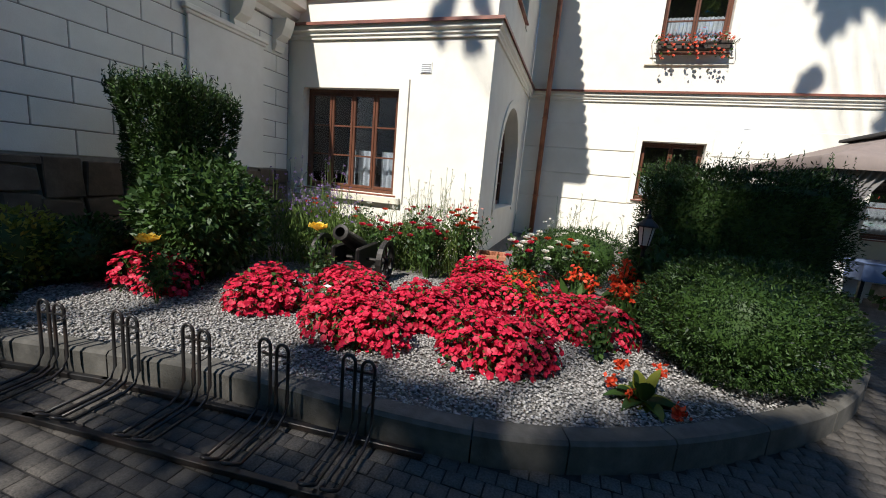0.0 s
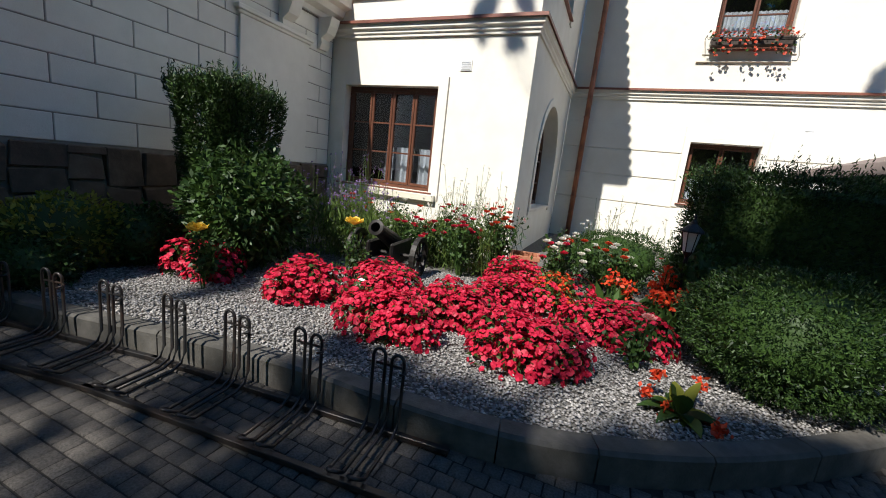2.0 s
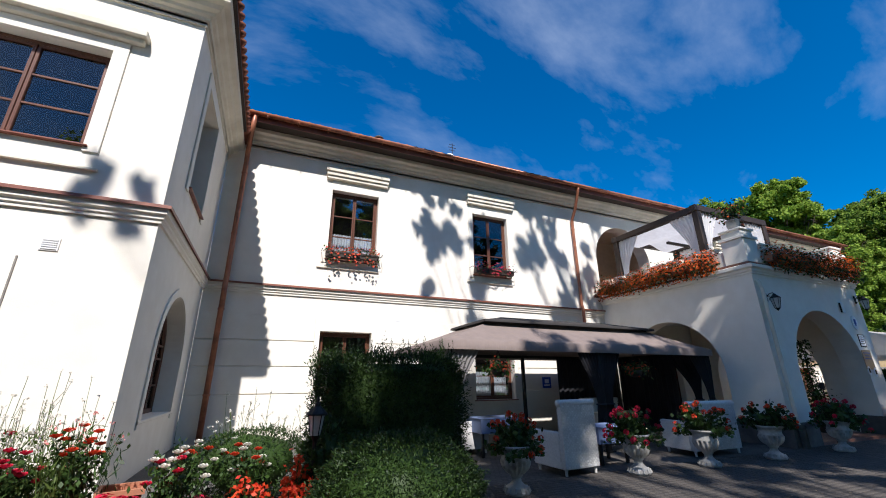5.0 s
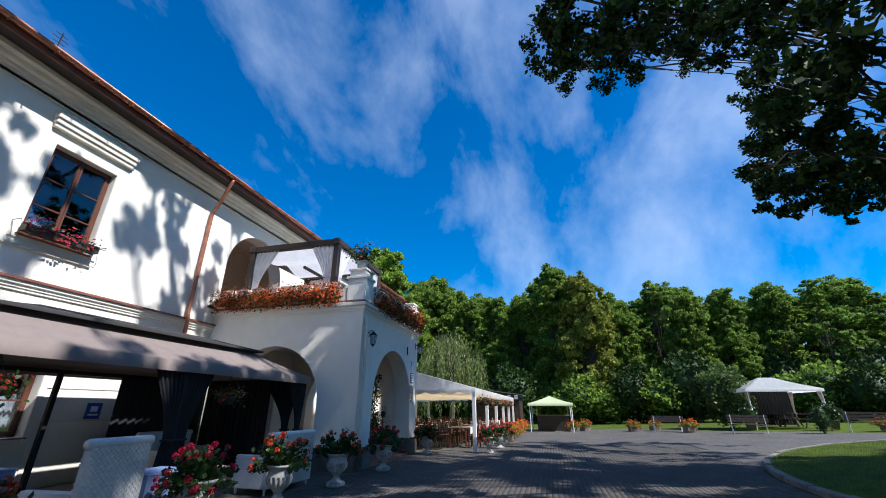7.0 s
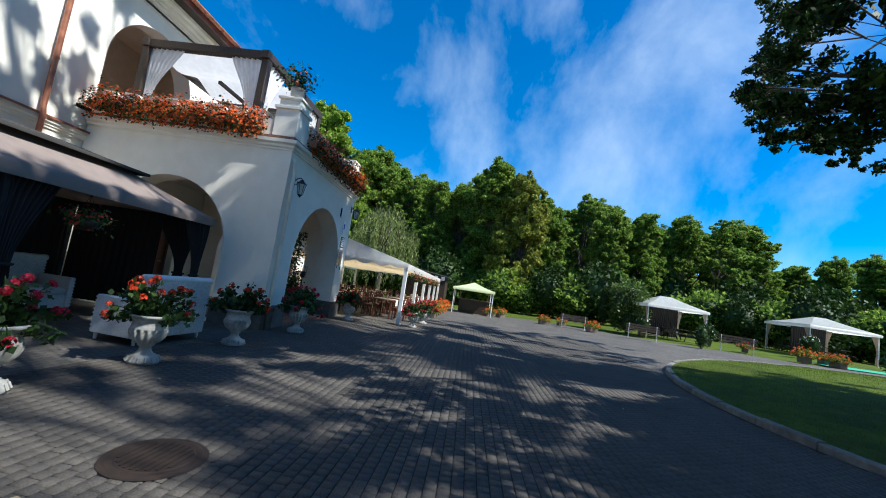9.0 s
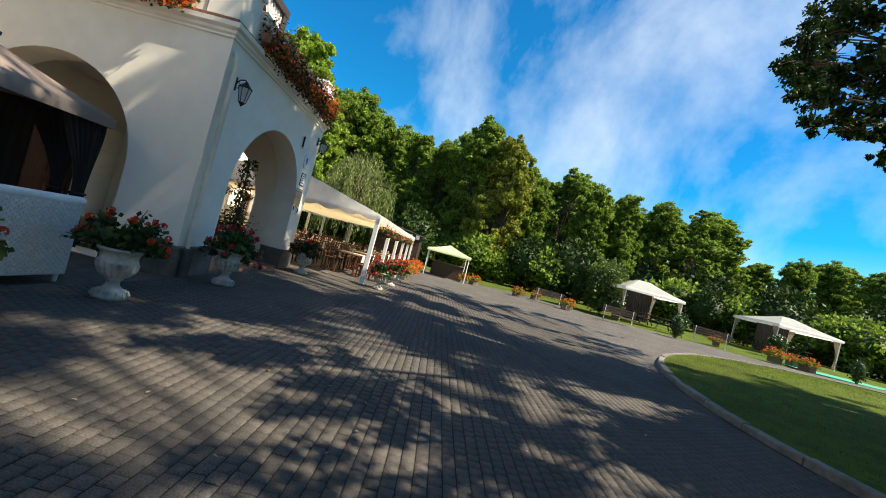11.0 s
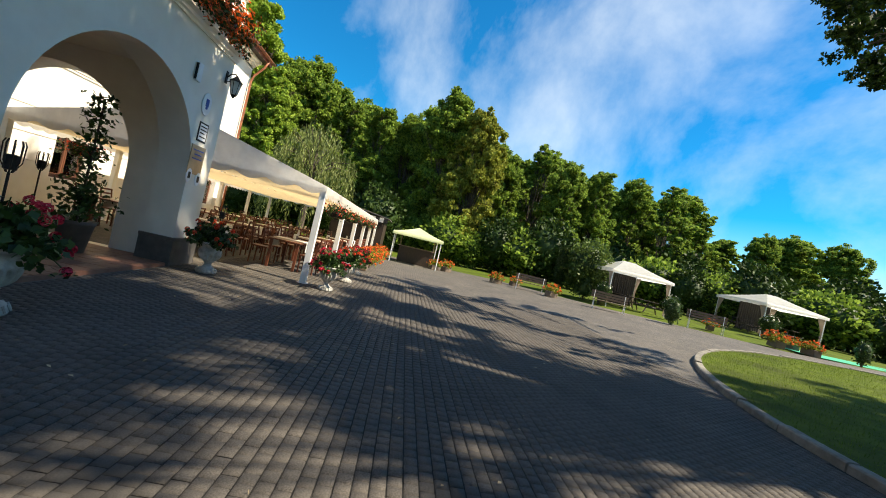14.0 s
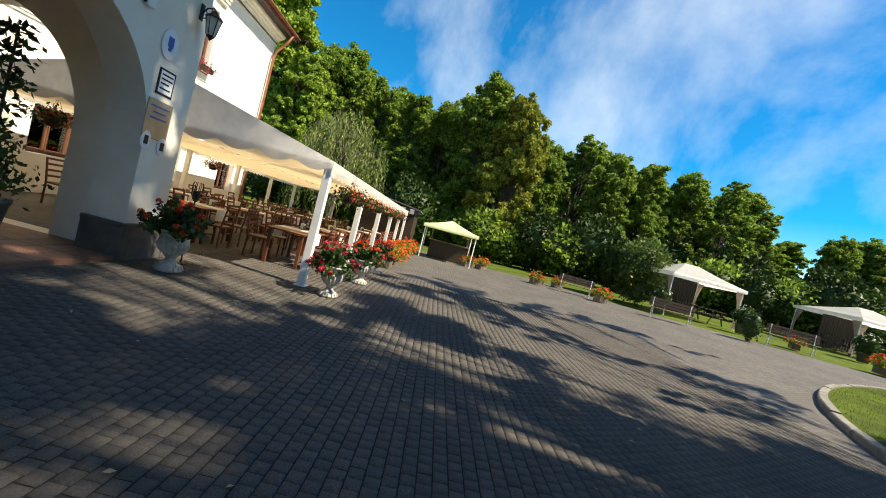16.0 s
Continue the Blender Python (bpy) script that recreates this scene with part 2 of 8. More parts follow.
# dark colour stands in for the unlit rooms behind the glass
ROOM_SHADE = surface("painted_room_shade", (0.07, 0.063, 0.056), (0.098, 0.0875, 0.077), 2, 0.95)
GRASS = leafy("grass_blades", (0.05, 0.085, 0.009), (0.11, 0.165, 0.016), 0.7, 0.4, 0.1)
LAWN = surface("lawn_ground", (0.05, 0.075, 0.008), (0.09, 0.125, 0.012), 3.0, 0.95, 0.5, 40, stain=(0.038, 0.047, 0.012), sscale=0.5, spec=0.1)
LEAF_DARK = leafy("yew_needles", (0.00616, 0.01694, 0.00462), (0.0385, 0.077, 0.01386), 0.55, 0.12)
LEAF_MID = leafy("shrub_leaves", (0.0135, 0.03375, 0.009), (0.0525, 0.1013, 0.0225), 0.45, 0.25)
LEAF_LIGHT = leafy("herb_leaves", (0.045, 0.0825, 0.01875), (0.1275, 0.1875, 0.045), 0.5, 0.35)
LEAF_YELLOW = leafy("golden_leaves", (0.14, 0.16, 0.02), (0.30, 0.30, 0.05), 0.5, 0.35)
LEAF_OAK = leafy("oak_leaves", (0.0096, 0.024, 0.0064), (0.04, 0.076, 0.0144), 0.6, 0.15, 0.12)
LEAF_PARK = leafy("park_leaves", (0.051, 0.102, 0.01836), (0.2856, 0.3978, 0.0663), 0.65, 0.42, 0.12)
LEAF_LIME = leafy("lime_leaves", (0.1326, 0.2142, 0.0306), (0.3366, 0.459, 0.0714), 0.65, 0.35, 0.12)
LEAF_OLIVE = leafy("olive_leaves", (0.1224, 0.1632, 0.0204), (0.3264, 0.3366, 0.0612), 0.65, 0.3, 0.12)
LEAF_WOOD = leafy("wood_edge_leaves", (0.051, 0.102, 0.01836), (0.2652, 0.3774, 0.0612), 0.65, 0.45, 0.12)
LEAF_WILLOW = leafy("willow_leaves", (0.10, 0.13, 0.035), (0.24, 0.28, 0.09), 0.55, 0.35)
PETAL_RED = leafy("crimson_petals", (0.36, 0.00432, 0.0216), (0.648, 0.0252, 0.072), 0.5, 0.3)
PETAL_ORANGE = leafy("scarlet_petals", (0.496, 0.024, 0.0096), (0.68, 0.08, 0.024), 0.5, 0.3)
PETAL_RUST = leafy("rust_petals", (0.55, 0.05, 0.01), (0.88, 0.19, 0.03), 0.55, 0.3)
PETAL_WHITE = leafy("white_petals", (0.70, 0.66, 0.58), (0.85, 0.82, 0.76), 0.5, 0.3)
PETAL_YELLOW = leafy("yellow_petals", (0.75, 0.42, 0.02), (0.90, 0.66, 0.10), 0.5, 0.3)
PETAL_PINK = leafy("pink_petals", (0.75, 0.22, 0.22), (0.85, 0.42, 0.38), 0.5, 0.3)
PETAL_VIOLET = leafy("violet_petals", (0.16, 0.10, 0.26), (0.28, 0.18, 0.40), 0.5, 0.3)


def glass_material(name="window_glass", tint=(0.85, 0.9, 0.95)):
    m, nt, p = mat(name)
    nt.nodes.remove(p)
    tr = nt.nodes.new("ShaderNodeBsdfTransparent")
    tr.inputs["Color"].default_value = (*tint, 1)
    gl = nt.nodes.new("ShaderNodeBsdfGlossy")
    gl.inputs["Roughness"].default_value = 0.015
    n = noise_node(nt, 1.5, 2.0)
    bn = nt.nodes.new("ShaderNodeBump")
    bn.inputs["Strength"].default_value, bn.inputs["Distance"].default_value = 0.08, 0.02
    nt.links.new(n.outputs["Fac"], bn.inputs["Height"])
    nt.links.new(bn.outputs["Normal"], gl.inputs["Normal"])
    fr = nt.nodes.new("ShaderNodeFresnel")
    fr.inputs["IOR"].default_value = 1.9
    mx = nt.nodes.new("ShaderNodeMixShader")
    nt.links.new(fr.outputs[0], mx.inputs[0])
    nt.links.new(tr.outputs[0], mx.inputs[1])
    nt.links.new(gl.outputs[0], mx.inputs[2])
    nt.links.new(mx.outputs[0], nt.nodes["Material Output"].inputs["Surface"])
    return m


GLASS = glass_material()


# ---- mesh kit ----
def mesh_of(bm, name, material, smooth=False):
    me = bpy.data.meshes.new(name)
    bm.normal_update()
    bm.to_mesh(me)
    bm.free()
    me.materials.append(material)
    if smooth:
        for p in me.polygons:
            p.use_smooth = True
    return me


def part(name, bm, material, parent=None, label="", smooth=False, at=None):
    """Links a bmesh as ONE mesh object, under a thing or a part."""
    ob = new(name, mesh_of(bm, name, material, smooth))
    if at is not None:
        ob.matrix_basis = at
    ob.parent = parent
    return tagged(ob, label)


def shared(name, me, parent=None, m=None):
    """An object on mesh data that it shares with its like."""
    ob = new(name, me)
    if m is not None:
        ob.matrix_basis = m
    ob.parent = parent
    return ob


def raw_mesh(name, verts, faces, material, smooth=False):
    me = bpy.data.meshes.new(name)
    me.from_pydata([tuple(map(float, v)) for v in verts], [], [tuple(map(int, f)) for f in faces])
    me.materials.append(material)
    if smooth:
        for p in me.polygons:
            p.use_smooth = True
    me.update()
    return me


def quads_mesh(name, corners, material, smooth=False):
    """corners: array (n, k, 3) of n separate k-sided faces, stored fast."""
    corners = np.asarray(corners, dtype=np.float32)
    n, k, _ = corners.shape
    me = bpy.data.meshes.new(name)
    me.vertices.add(n * k)
    me.vertices.foreach_set("co", corners.reshape(-1))
    me.loops.add(n * k)
    me.loops.foreach_set("vertex_index", np.arange(n * k, dtype=np.int32))
    me.polygons.add(n)
    me.polygons.foreach_set("loop_start", np.arange(0, n * k, k, dtype=np.int32))
    me.polygons.foreach_set("loop_total", np.full(n, k, dtype=np.int32))
    me.update(calc_edges=True)
    me.materials.append(material)
    return me


def thing(name, m, label, category, group="", kind=""):
    ob = new(name)
    ob.empty_display_size = 0.1
    ob.matrix_basis = m
    return tagged(ob, label, category, group, kind)


def box(bm, x0, x1, y0, y1, z0, z1, bevel=0.0):
    vs = [bm.verts.new((x, y, z)) for z in (z0, z1) for y in (y0, y1) for x in (x0, x1)]
    a, b, c, d, e, f, g, h = vs
    fs = [bm.faces.new(q) for q in ((a, c, d, b), (e, f, h, g), (a, b, f, e), (c, g, h, d), (a, e, g, c), (b, d, h, f))]
    if bevel:
        es = list({ed for fc in fs for ed in fc.edges})
        bmesh.ops.bevel(bm, geom=es, offset=bevel, segments=1, affect="EDGES", profile=0.5)
    return vs


def boxes(*rows, bevel=0.0):
    bm = bmesh.new()
    for r in rows:
        box(bm, *r, bevel=bevel)
    return bm


def rod(bm, p, q, r0, r1=None, n=8, cap=True):
    """A tapered round bar from p to q."""
    p, q = Vector(p), Vector(q)
    r1 = r0 if r1 is None else r1
    turn = (q - p).to_track_quat("Z", "Y").to_matrix()
    rings = []
    for c, r in ((p, r0), (q, r1)):
        rings.append([bm.verts.new(c + turn @ Vector((r * math.cos(2 * math.pi * i / n), r * math.sin(2 * math.pi * i / n), 0))) for i in range(n)])
    for i in range(n):
        j = (i + 1) % n
        bm.faces.new((rings[0][i], rings[0][j], rings[1][j], rings[1][i]))
    if cap:
        bm.faces.new(rings[0][::-1])
        bm.faces.new(rings[1])


def tube(bm, pts, r, n=8, taper=None):
    """A round bar along a line of points."""
    pts = [Vector(p) for p in pts]
    rings = []
    up = Vector((0.13, 0.21, 0.97)).normalized()
    for i, p in enumerate(pts):
        d = (pts[min(i + 1, len(pts) - 1)] - pts[max(i - 1, 0)]).normalized()
        s = d.cross(up)
        if s.length < 0.1:
            s = d.cross(Vector((1, 0.2, 0)))
        s.normalize()
        u = s.cross(d)
        rr = r if taper is None else r * (1 + (taper - 1) * i / max(1, len(pts) - 1))
        rings.append([bm.verts.new(p + rr * (math.cos(2 * math.pi * k / n) * s + math.sin(2 * math.pi * k / n) * u)) for k in range(n)])
    for a, b in zip(rings, rings[1:]):
        for k in range(n):
            j = (k + 1) % n
            bm.faces.new((a[k], a[j], b[j], b[k]))
    bm.faces.new(rings[0][::-1])
    bm.faces.new(rings[-1])


def lathe(bm, profile, n=20, at=(0, 0, 0), flutes=0, depth=0.0, band=(0, 0)):
    """A turned body from (radius, height) pairs; flutes ribs it between two heights."""
    rings = []
    for r, z in profile:
        ring = []
        for i in range(n):
            a = 2 * math.pi * i / n
            rr = r
            if flutes and band[0] <= z <= band[1]:
                rr = r * (1 - depth * (0.5 + 0.5 * math.cos(a * flutes)))
            ring.append(bm.verts.new((at[0] + rr * math.cos(a), at[1] + rr * math.sin(a), at[2] + z)))
        rings.append(ring)
    for a, b in zip(rings, rings[1:]):
        for i in range(n):
            j = (i + 1) % n
            bm.faces.new((a[i], a[j], b[j], b[i]))
    if profile[0][0] > 1e-4:
        bm.faces.new(rings[0][::-1])
    if profile[-1][0] > 1e-4:
        bm.faces.new(rings[-1])


def wall_mesh(u0, u1, v0, v1, thick, holes, put):
    """A wall with openings right through it. holes: (ua, ub, va, vb) or, arched, (ua, ub, va, spring, "arch").
    put(u, v, w) gives the place of a point, w metres behind the face."""
    bm = bmesh.new()
    rects, arches = [], []
    for h in holes:
        if len(h) == 5:
            r = (h[1] - h[0]) / 2
            rects.append((h[0], h[1], h[2], h[3] + r))
            arches.append(h)
        else:
            rects.append(h)
    us = sorted({u0, u1, *(x for r in rects for x in r[:2])})
    vs = sorted({v0, v1, *(x for r in rects for x in r[2:])})

    def face(*pts):
        bm.faces.new([bm.verts.new(put(*p)) for p in pts])

    def solid(ua, ub, va, vb):
        uc, vc = (ua + ub) / 2, (va + vb) / 2
        return u0 <= uc <= u1 and v0 <= vc <= v1 and not any(r[0] < uc < r[1] and r[2] < vc < r[3] for r in rects)

    for i in range(len(us) - 1):
        for j in range(len(vs) - 1):
            a, b, c, d = us[i], us[i + 1], vs[j], vs[j + 1]
            if solid(a, b, c, d):
                face((a, c, 0), (b, c, 0), (b, d, 0), (a, d, 0))
                face((a, c, thick), (a, d, thick), (b, d, thick), (b, c, thick))
                for (p, q, r, s), edge in (((2 * a - b, a, c, d), ((a, c), (a, d))), ((b, 2 * b - a, c, d), ((b, d), (b, c))),
                                           ((a, b, 2 * c - d, c), ((b, c), (a, c))), ((a, b, d, 2 * d - c), ((a, d), (b, d)))):
                    k = us[i - 1] if p < a and i > 0 else p
                    m = us[i + 2] if q > b and i + 2 < len(us) else q
                    e = vs[j - 1] if r < c and j > 0 else r
                    f = vs[j + 2] if s > d and j + 2 < len(vs) else s
                    if not solid(k, m, e, f):
                        (p1, q1), (p2, q2) = edge
                        face((p1, q1, 0), (p2, q2, 0), (p2, q2, thick), (p1, q1, thick))
    for ua, ub, va, spring, _ in arches:
        r, uc, n = (ub - ua) / 2, (ua + ub) / 2, 28
        top = spring + r
        arc = [(uc - r * math.cos(math.pi * k / n), spring + r * math.sin(math.pi * k / n)) for k in range(n + 1)]
        for (a, b), (c, d) in zip(arc, arc[1:]):
            face((a, b, 0), (c, d, 0), (c, top, 0), (a, top, 0))
            face((a, b, thick), (a, top, thick), (c, top, thick), (c, d, thick))
            face((a, b, 0), (a, b, thick), (c, d, thick), (c, d, 0))
    bmesh.ops.remove_doubles(bm, verts=bm.verts, dist=1e-4)
    bmesh.ops.recalc_face_normals(bm, faces=bm.faces)
    return bm


def sweep_box(bm, line, profile, closed=False):
    """A moulding: profile points (out, up) swept along a line of (x, y, z); out lies to the right of the way."""
    line = [Vector(p) for p in line]
    rings = []
    for i, p in enumerate(line):
        d0 = (p - line[i - 1]).normalized() if i else (line[1] - p).normalized()
        d1 = (line[i + 1] - p).normalized() if i + 1 < len(line) else d0
        n0, n1 = Vector((d0.y, -d0.x, 0)), Vector((d1.y, -d1.x, 0))
        mid = (n0 + n1).normalized()
        k = 1 / max(0.3, mid.dot(n0))
        rings.append([bm.verts.new(p + mid * (o * k) + Vector((0, 0, u))) for o, u in profile])
    m = len(profile)
    for a, b in zip(rings, rings[1:]):
        for i in range(m):
            j = (i + 1) % m
            bm.faces.new((a[i], a[j], b[j], b[i]))
    bm.faces.new(rings[0][::-1])
    bm.faces.new(rings[-1])
    bmesh.ops.recalc_face_normals(bm, faces=bm.faces)


# ---- planting kit ----
def scatter_leaves(rng, centres, size, normals=None, droop=0.3, aspect=0.55, jitter=0.35, petals=4):
    """Leaf faces at the given places: each a lozenge of random turn, leaning along its normal."""
    n = len(centres)
    d = rng.normal(size=(n, 3))
    if normals is not None:
        d = 0.75 * d + 1.1 * normals
    d[:, 2] -= droop
    d /= np.linalg.norm(d, axis=1)[:, None] + 1e-9
    s = np.cross(d, rng.normal(size=(n, 3)))
    s /= np.linalg.norm(s, axis=1)[:, None] + 1e-9
    ln = size * rng.uniform(1 - jitter, 1 + jitter, (n, 1))
    c = np.asarray(centres)
    a, tip = c - d * ln * 0.5, c + d * ln * 0.5
    b, e = c + s * ln * aspect * 0.5, c - s * ln * aspect * 0.5
    return np.stack([a, b, tip, e], 1)


def rosette(rng, centres, normals, size, k=5):
    """Open blossoms: k lozenge petals each about a centre, facing along the normal."""
    n = len(centres)
    nn = normals / (np.linalg.norm(normals, axis=1)[:, None] + 1e-9)
    u = np.cross(nn, rng.normal(size=(n, 3)))
    u /= np.linalg.norm(u, axis=1)[:, None] + 1e-9
    v = np.cross(nn, u)
    out = []
    sz = size * rng.uniform(0.75, 1.2, (n, 1))
    for i in range(k):
        a = 2 * math.pi * i / k
        d = math.cos(a) * u + math.sin(a) * v
        s = -math.sin(a) * u + math.cos(a) * v
        tip = centres + d * sz * 0.52 + nn * sz * 0.10
        mid = centres + d * sz * 0.33 + nn * sz * 0.16
        out.append(np.stack([centres, mid + s * sz * 0.26, tip, mid - s * sz * 0.26], 1))
    return np.concatenate(out)


def ball_points(rng, n, centre, radii, shell=0.6):
    """Places in a lump, most of them towards its outside, and the ways outwards."""
    d = rng.normal(size=(n, 3))
    d /= np.linalg.norm(d, axis=1)[:, None]
    r = (shell + (1 - shell) * rng.random((n, 1))) if shell else rng.random((n, 1)) ** (1 / 3)
    return np.asarray(centre) + d * r * np.asarray(radii), d


def ground_z(x, y):
    """The yard lies level by the house and climbs gently towards the park."""
    return float(min(max(0.0, 0.035 * (-y - 1.0)), 0.7))


# ---- ground, yard, lawn ----
LAWN_C, LAWN_R = (9.8, -14.0), 11.0
KERB = [(-6.12, 1.83), (-5.03, 1.95), (-4.24, 2.08), (-3.56, 2.23), (-2.95, 2.34), (-2.34, 2.4), (-1.74, 2.41), (-1.14, 2.47), (-0.64, 2.61), (-0.07, 2.89), (0.52, 3.3), (1.1, 3.8), (1.6, 4.44), (1.95, 5.08), (2.1, 6.02), (2.09, 7.22), (2.06, 11.72)]
KERB_H = 0.18


def rounded_line(pts, per=6):
    """A smooth line through the points."""
    out = []
    p = [Vector((*q, 0)) for q in pts]
    for i in range(len(p) - 1):
        a, b, c, d = p[max(0, i - 1)], p[i], p[i + 1], p[min(len(p) - 1, i + 2)]
        for k in range(per):
            t = k / per
            out.append(0.5 * (2 * b + (c - a) * t + (2 * a - 5 * b + 4 * c - d) * t * t + (3 * b - a - 3 * c + d) * t ** 3))
    out.append(p[-1])
    return out


BED_LINE = rounded_line(KERB)
BED_POLY = [(v.x, v.y) for v in BED_LINE] + [(-2.29, 11.78), (-2.29, 7.09), (-6.14, 7.09), (-6.14, 1.7)]


def inside(poly, x, y):
    hit = False
    for (x0, y0), (x1, y1) in zip(poly, poly[1:] + poly[:1]):
        if (y0 > y) != (y1 > y) and x < (x1 - x0) * (y - y0) / (y1 - y0) + x0:
            hit = not hit
    return hit


def yard_edge(x):
    return float(np.interp(x, [18, 20, 22.5, 23.5, 25.6, 28, 30.5, 34.8, 36], [-34, -30, -20, -15.2, -12.9, -9.5, -7.3, -4.0, 1.0]))


def build_ground():
    xs = sorted({*np.linspace(-60, 120, 61).tolist(), -3000.0, -800.0, -250.0, 250.0, 800.0, 3000.0})
    ys = sorted({*np.linspace(-110, 60, 86).tolist(), -3000.0, -800.0, -250.0, 150.0, 800.0, 3000.0})
    verts = [(x, y, ground_z(x, y) - 0.06) for y in ys for x in xs]
    n = len(xs)
    faces = [(j * n + i, j * n + i + 1, (j + 1) * n + i + 1, (j + 1) * n + i) for j in range(len(ys) - 1) for i in range(n - 1)]
    tagged(new("ground", raw_mesh("ground", verts, faces, LAWN, True)), "mown park grass reaching to the trees", "ground", kind="structure")


def brick_material():
    m, nt, p = mat("paving_far")
    geo = nt.nodes.new("ShaderNodeNewGeometry")
    b = nt.nodes.new("ShaderNodeTexBrick")
    b.offset, b.squash = 0.5, 1.0
    b.inputs["Scale"].default_value = 1.0
    b.inputs["Brick Width"].default_value, b.inputs["Row Height"].default_value = 0.103, 0.103
    b.inputs["Mortar Size"].default_value, b.inputs["Mortar Smooth"].default_value = 0.006, 0.3
    b.inputs["Color1"].default_value, b.inputs["Color2"].default_value = (0.076, 0.067, 0.057, 1), (0.118, 0.104, 0.089, 1)
    b.inputs["Mortar"].default_value = (0.026, 0.024, 0.022, 1)
    nt.links.new(geo.outputs["Position"], b.inputs["Vector"])
    s = noise_node(nt, 0.8, 8.0, 0.6, coord="World")
    f = ramp(nt, s.outputs["Fac"], [(0.35, (0.75, 0.75, 0.75)), (0.7, (1.15, 1.13, 1.1))]).outputs["Color"]
    nt.links.new(mixed(nt, b.outputs["Color"], f, 1.0, "MULTIPLY"), p.inputs["Base Color"])
    p.inputs["Roughness"].default_value = 0.8
    return m


NEAR_YARD = (-5.2, 21.0, -3.6, 6.4)


def build_pavement():
    verts, faces, idx = [], [], []
    xs = np.arange(-16, 36.01, 0.5)
    rows = 84
    for x in xs:
        lo = yard_edge(x)
        for k in range(rows + 1):
            y = lo + (11.76 - lo) * k / rows
            verts.append((x, y, ground_z(x, y) - 0.012))
    for i in range(len(xs) - 1):
        for k in range(rows):
            a = i * (rows + 1) + k
            faces.append((a, a + rows + 1, a + rows + 2, a + 1))
            cx, cy = xs[i] + 0.25, (verts[a][1] + verts[a + 1][1]) / 2
            idx.append(1 if NEAR_YARD[0] < cx < NEAR_YARD[1] and NEAR_YARD[2] + 0.2 < cy < NEAR_YARD[3] - 0.2 else 0)
    me = raw_mesh("pavement", verts, faces, brick_material())
    me.materials.append(SAND)
    me.polygons.foreach_set("material_index", idx)
    return tagged(new("pavement", me), "grey concrete block paving of the yard", "pavement", kind="structure")


def build_lawn():
    cx, cy = LAWN_C
    n, rings = 120, 14
    verts, faces = [], []
    for k in range(rings + 1):
        r = (LAWN_R - 0.1) * k / rings
        for i in range(n):
            a = 2 * math.pi * i / n
            x, y = cx + r * math.cos(a), cy + r * math.sin(a)
            verts.append((x, y, ground_z(x, y) + 0.07 + 0.25 * (1 - (k / rings) ** 2)))
    for k in range(rings):
        for i in range(n):
            j = (i + 1) % n
            faces.append((k * n + i, (k + 1) * n + i, (k + 1) * n + j, k * n + j))
    lawn = tagged(new("lawn", raw_mesh("lawn", verts, faces, LAWN, True)), "round mown lawn inside a low kerb", "lawn", kind="structure")
    rng = np.random.default_rng(5)
    a, r = rng.uniform(-0.15, 2.6, 30000), LAWN_R - 0.15 - np.abs(rng.normal(0, 2.6, 30000))
    keep = r > 0
    a, r = a[keep], r[keep]
    x, y = cx + r * np.cos(a), cy + r * np.sin(a)
    z = np.clip(0.035 * (-y - 1), 0, 0.7) + 0.07 + 0.25 * (1 - (r / LAWN_R) ** 2)
    base = np.stack([x, y, z], 1)
    lean = rng.normal(0, 0.014, (len(x), 3)) + [0, 0, 0.036]
    side = rng.normal(size=(len(x), 3)) * [1, 1, 0]
    side = 0.004 * side / (np.linalg.norm(side, axis=1)[:, None] + 1e-6)
    me = quads_mesh("grass", np.stack([base - side, base + side, base + lean], 1), GRASS)
    tagged(new("grass", me), "short green grass blades on the lawn", "grass", kind="stuff")
    # kerb stones round the lawn
    kerb = thing("lawn_kerb", pose(0, 0, 0), "low grey concrete kerb round the lawn", "kerb", kind="structure")
    stones = 66
    for i in range(stones):
        a0, a1 = 2 * math.pi * (i + 0.012) / stones, 2 * math.pi * (i + 0.988) / stones
        bm = bmesh.new()
        ring = []
        for a in (a0, (a0 + a1) / 2, a1):
            for r, h in ((LAWN_R - 0.1, 0.10), (LAWN_R + 0.03, 0.10), (LAWN_R + 0.05, 0.08), (LAWN_R + 0.05, -0.1), (LAWN_R - 0.1, -0.1)):
                x, y = cx + r * math.cos(a), cy + r * math.sin(a)
                ring.append(bm.verts.new((x, y, ground_z(x, y) + h + 0.012 * math.sin(i * 2.3))))
        for k in range(2):
            for q in range(5):
                bm.faces.new((ring[k * 5 + q], ring[k * 5 + (q + 1) % 5], ring[k * 5 + 5 + (q + 1) % 5], ring[k * 5 + 5 + q]))
        bm.faces.new(ring[:5][::-1])
        bm.faces.new(ring[10:])
        bmesh.ops.recalc_face_normals(bm, faces=bm.faces)
        part("kerb_stone", bm, KERB_SUNLIT, kerb)


build_ground()
PAVEMENT = build_pavement()
build_lawn()

# ---- the house ----
FY, TY, TX0, TX1, PX0, PX1, PY = 11.79, 7.09, -6.15, -2.29, 10.75, 15.8, 6.55
HOUSE_END = 28.2
facade_put = lambda u, v, w: (u, FY + w, v)


def structure(name, bm, material, label, category, smooth=False):
    return tagged(part(name, bm, material, smooth=smooth), label, category, kind="structure")


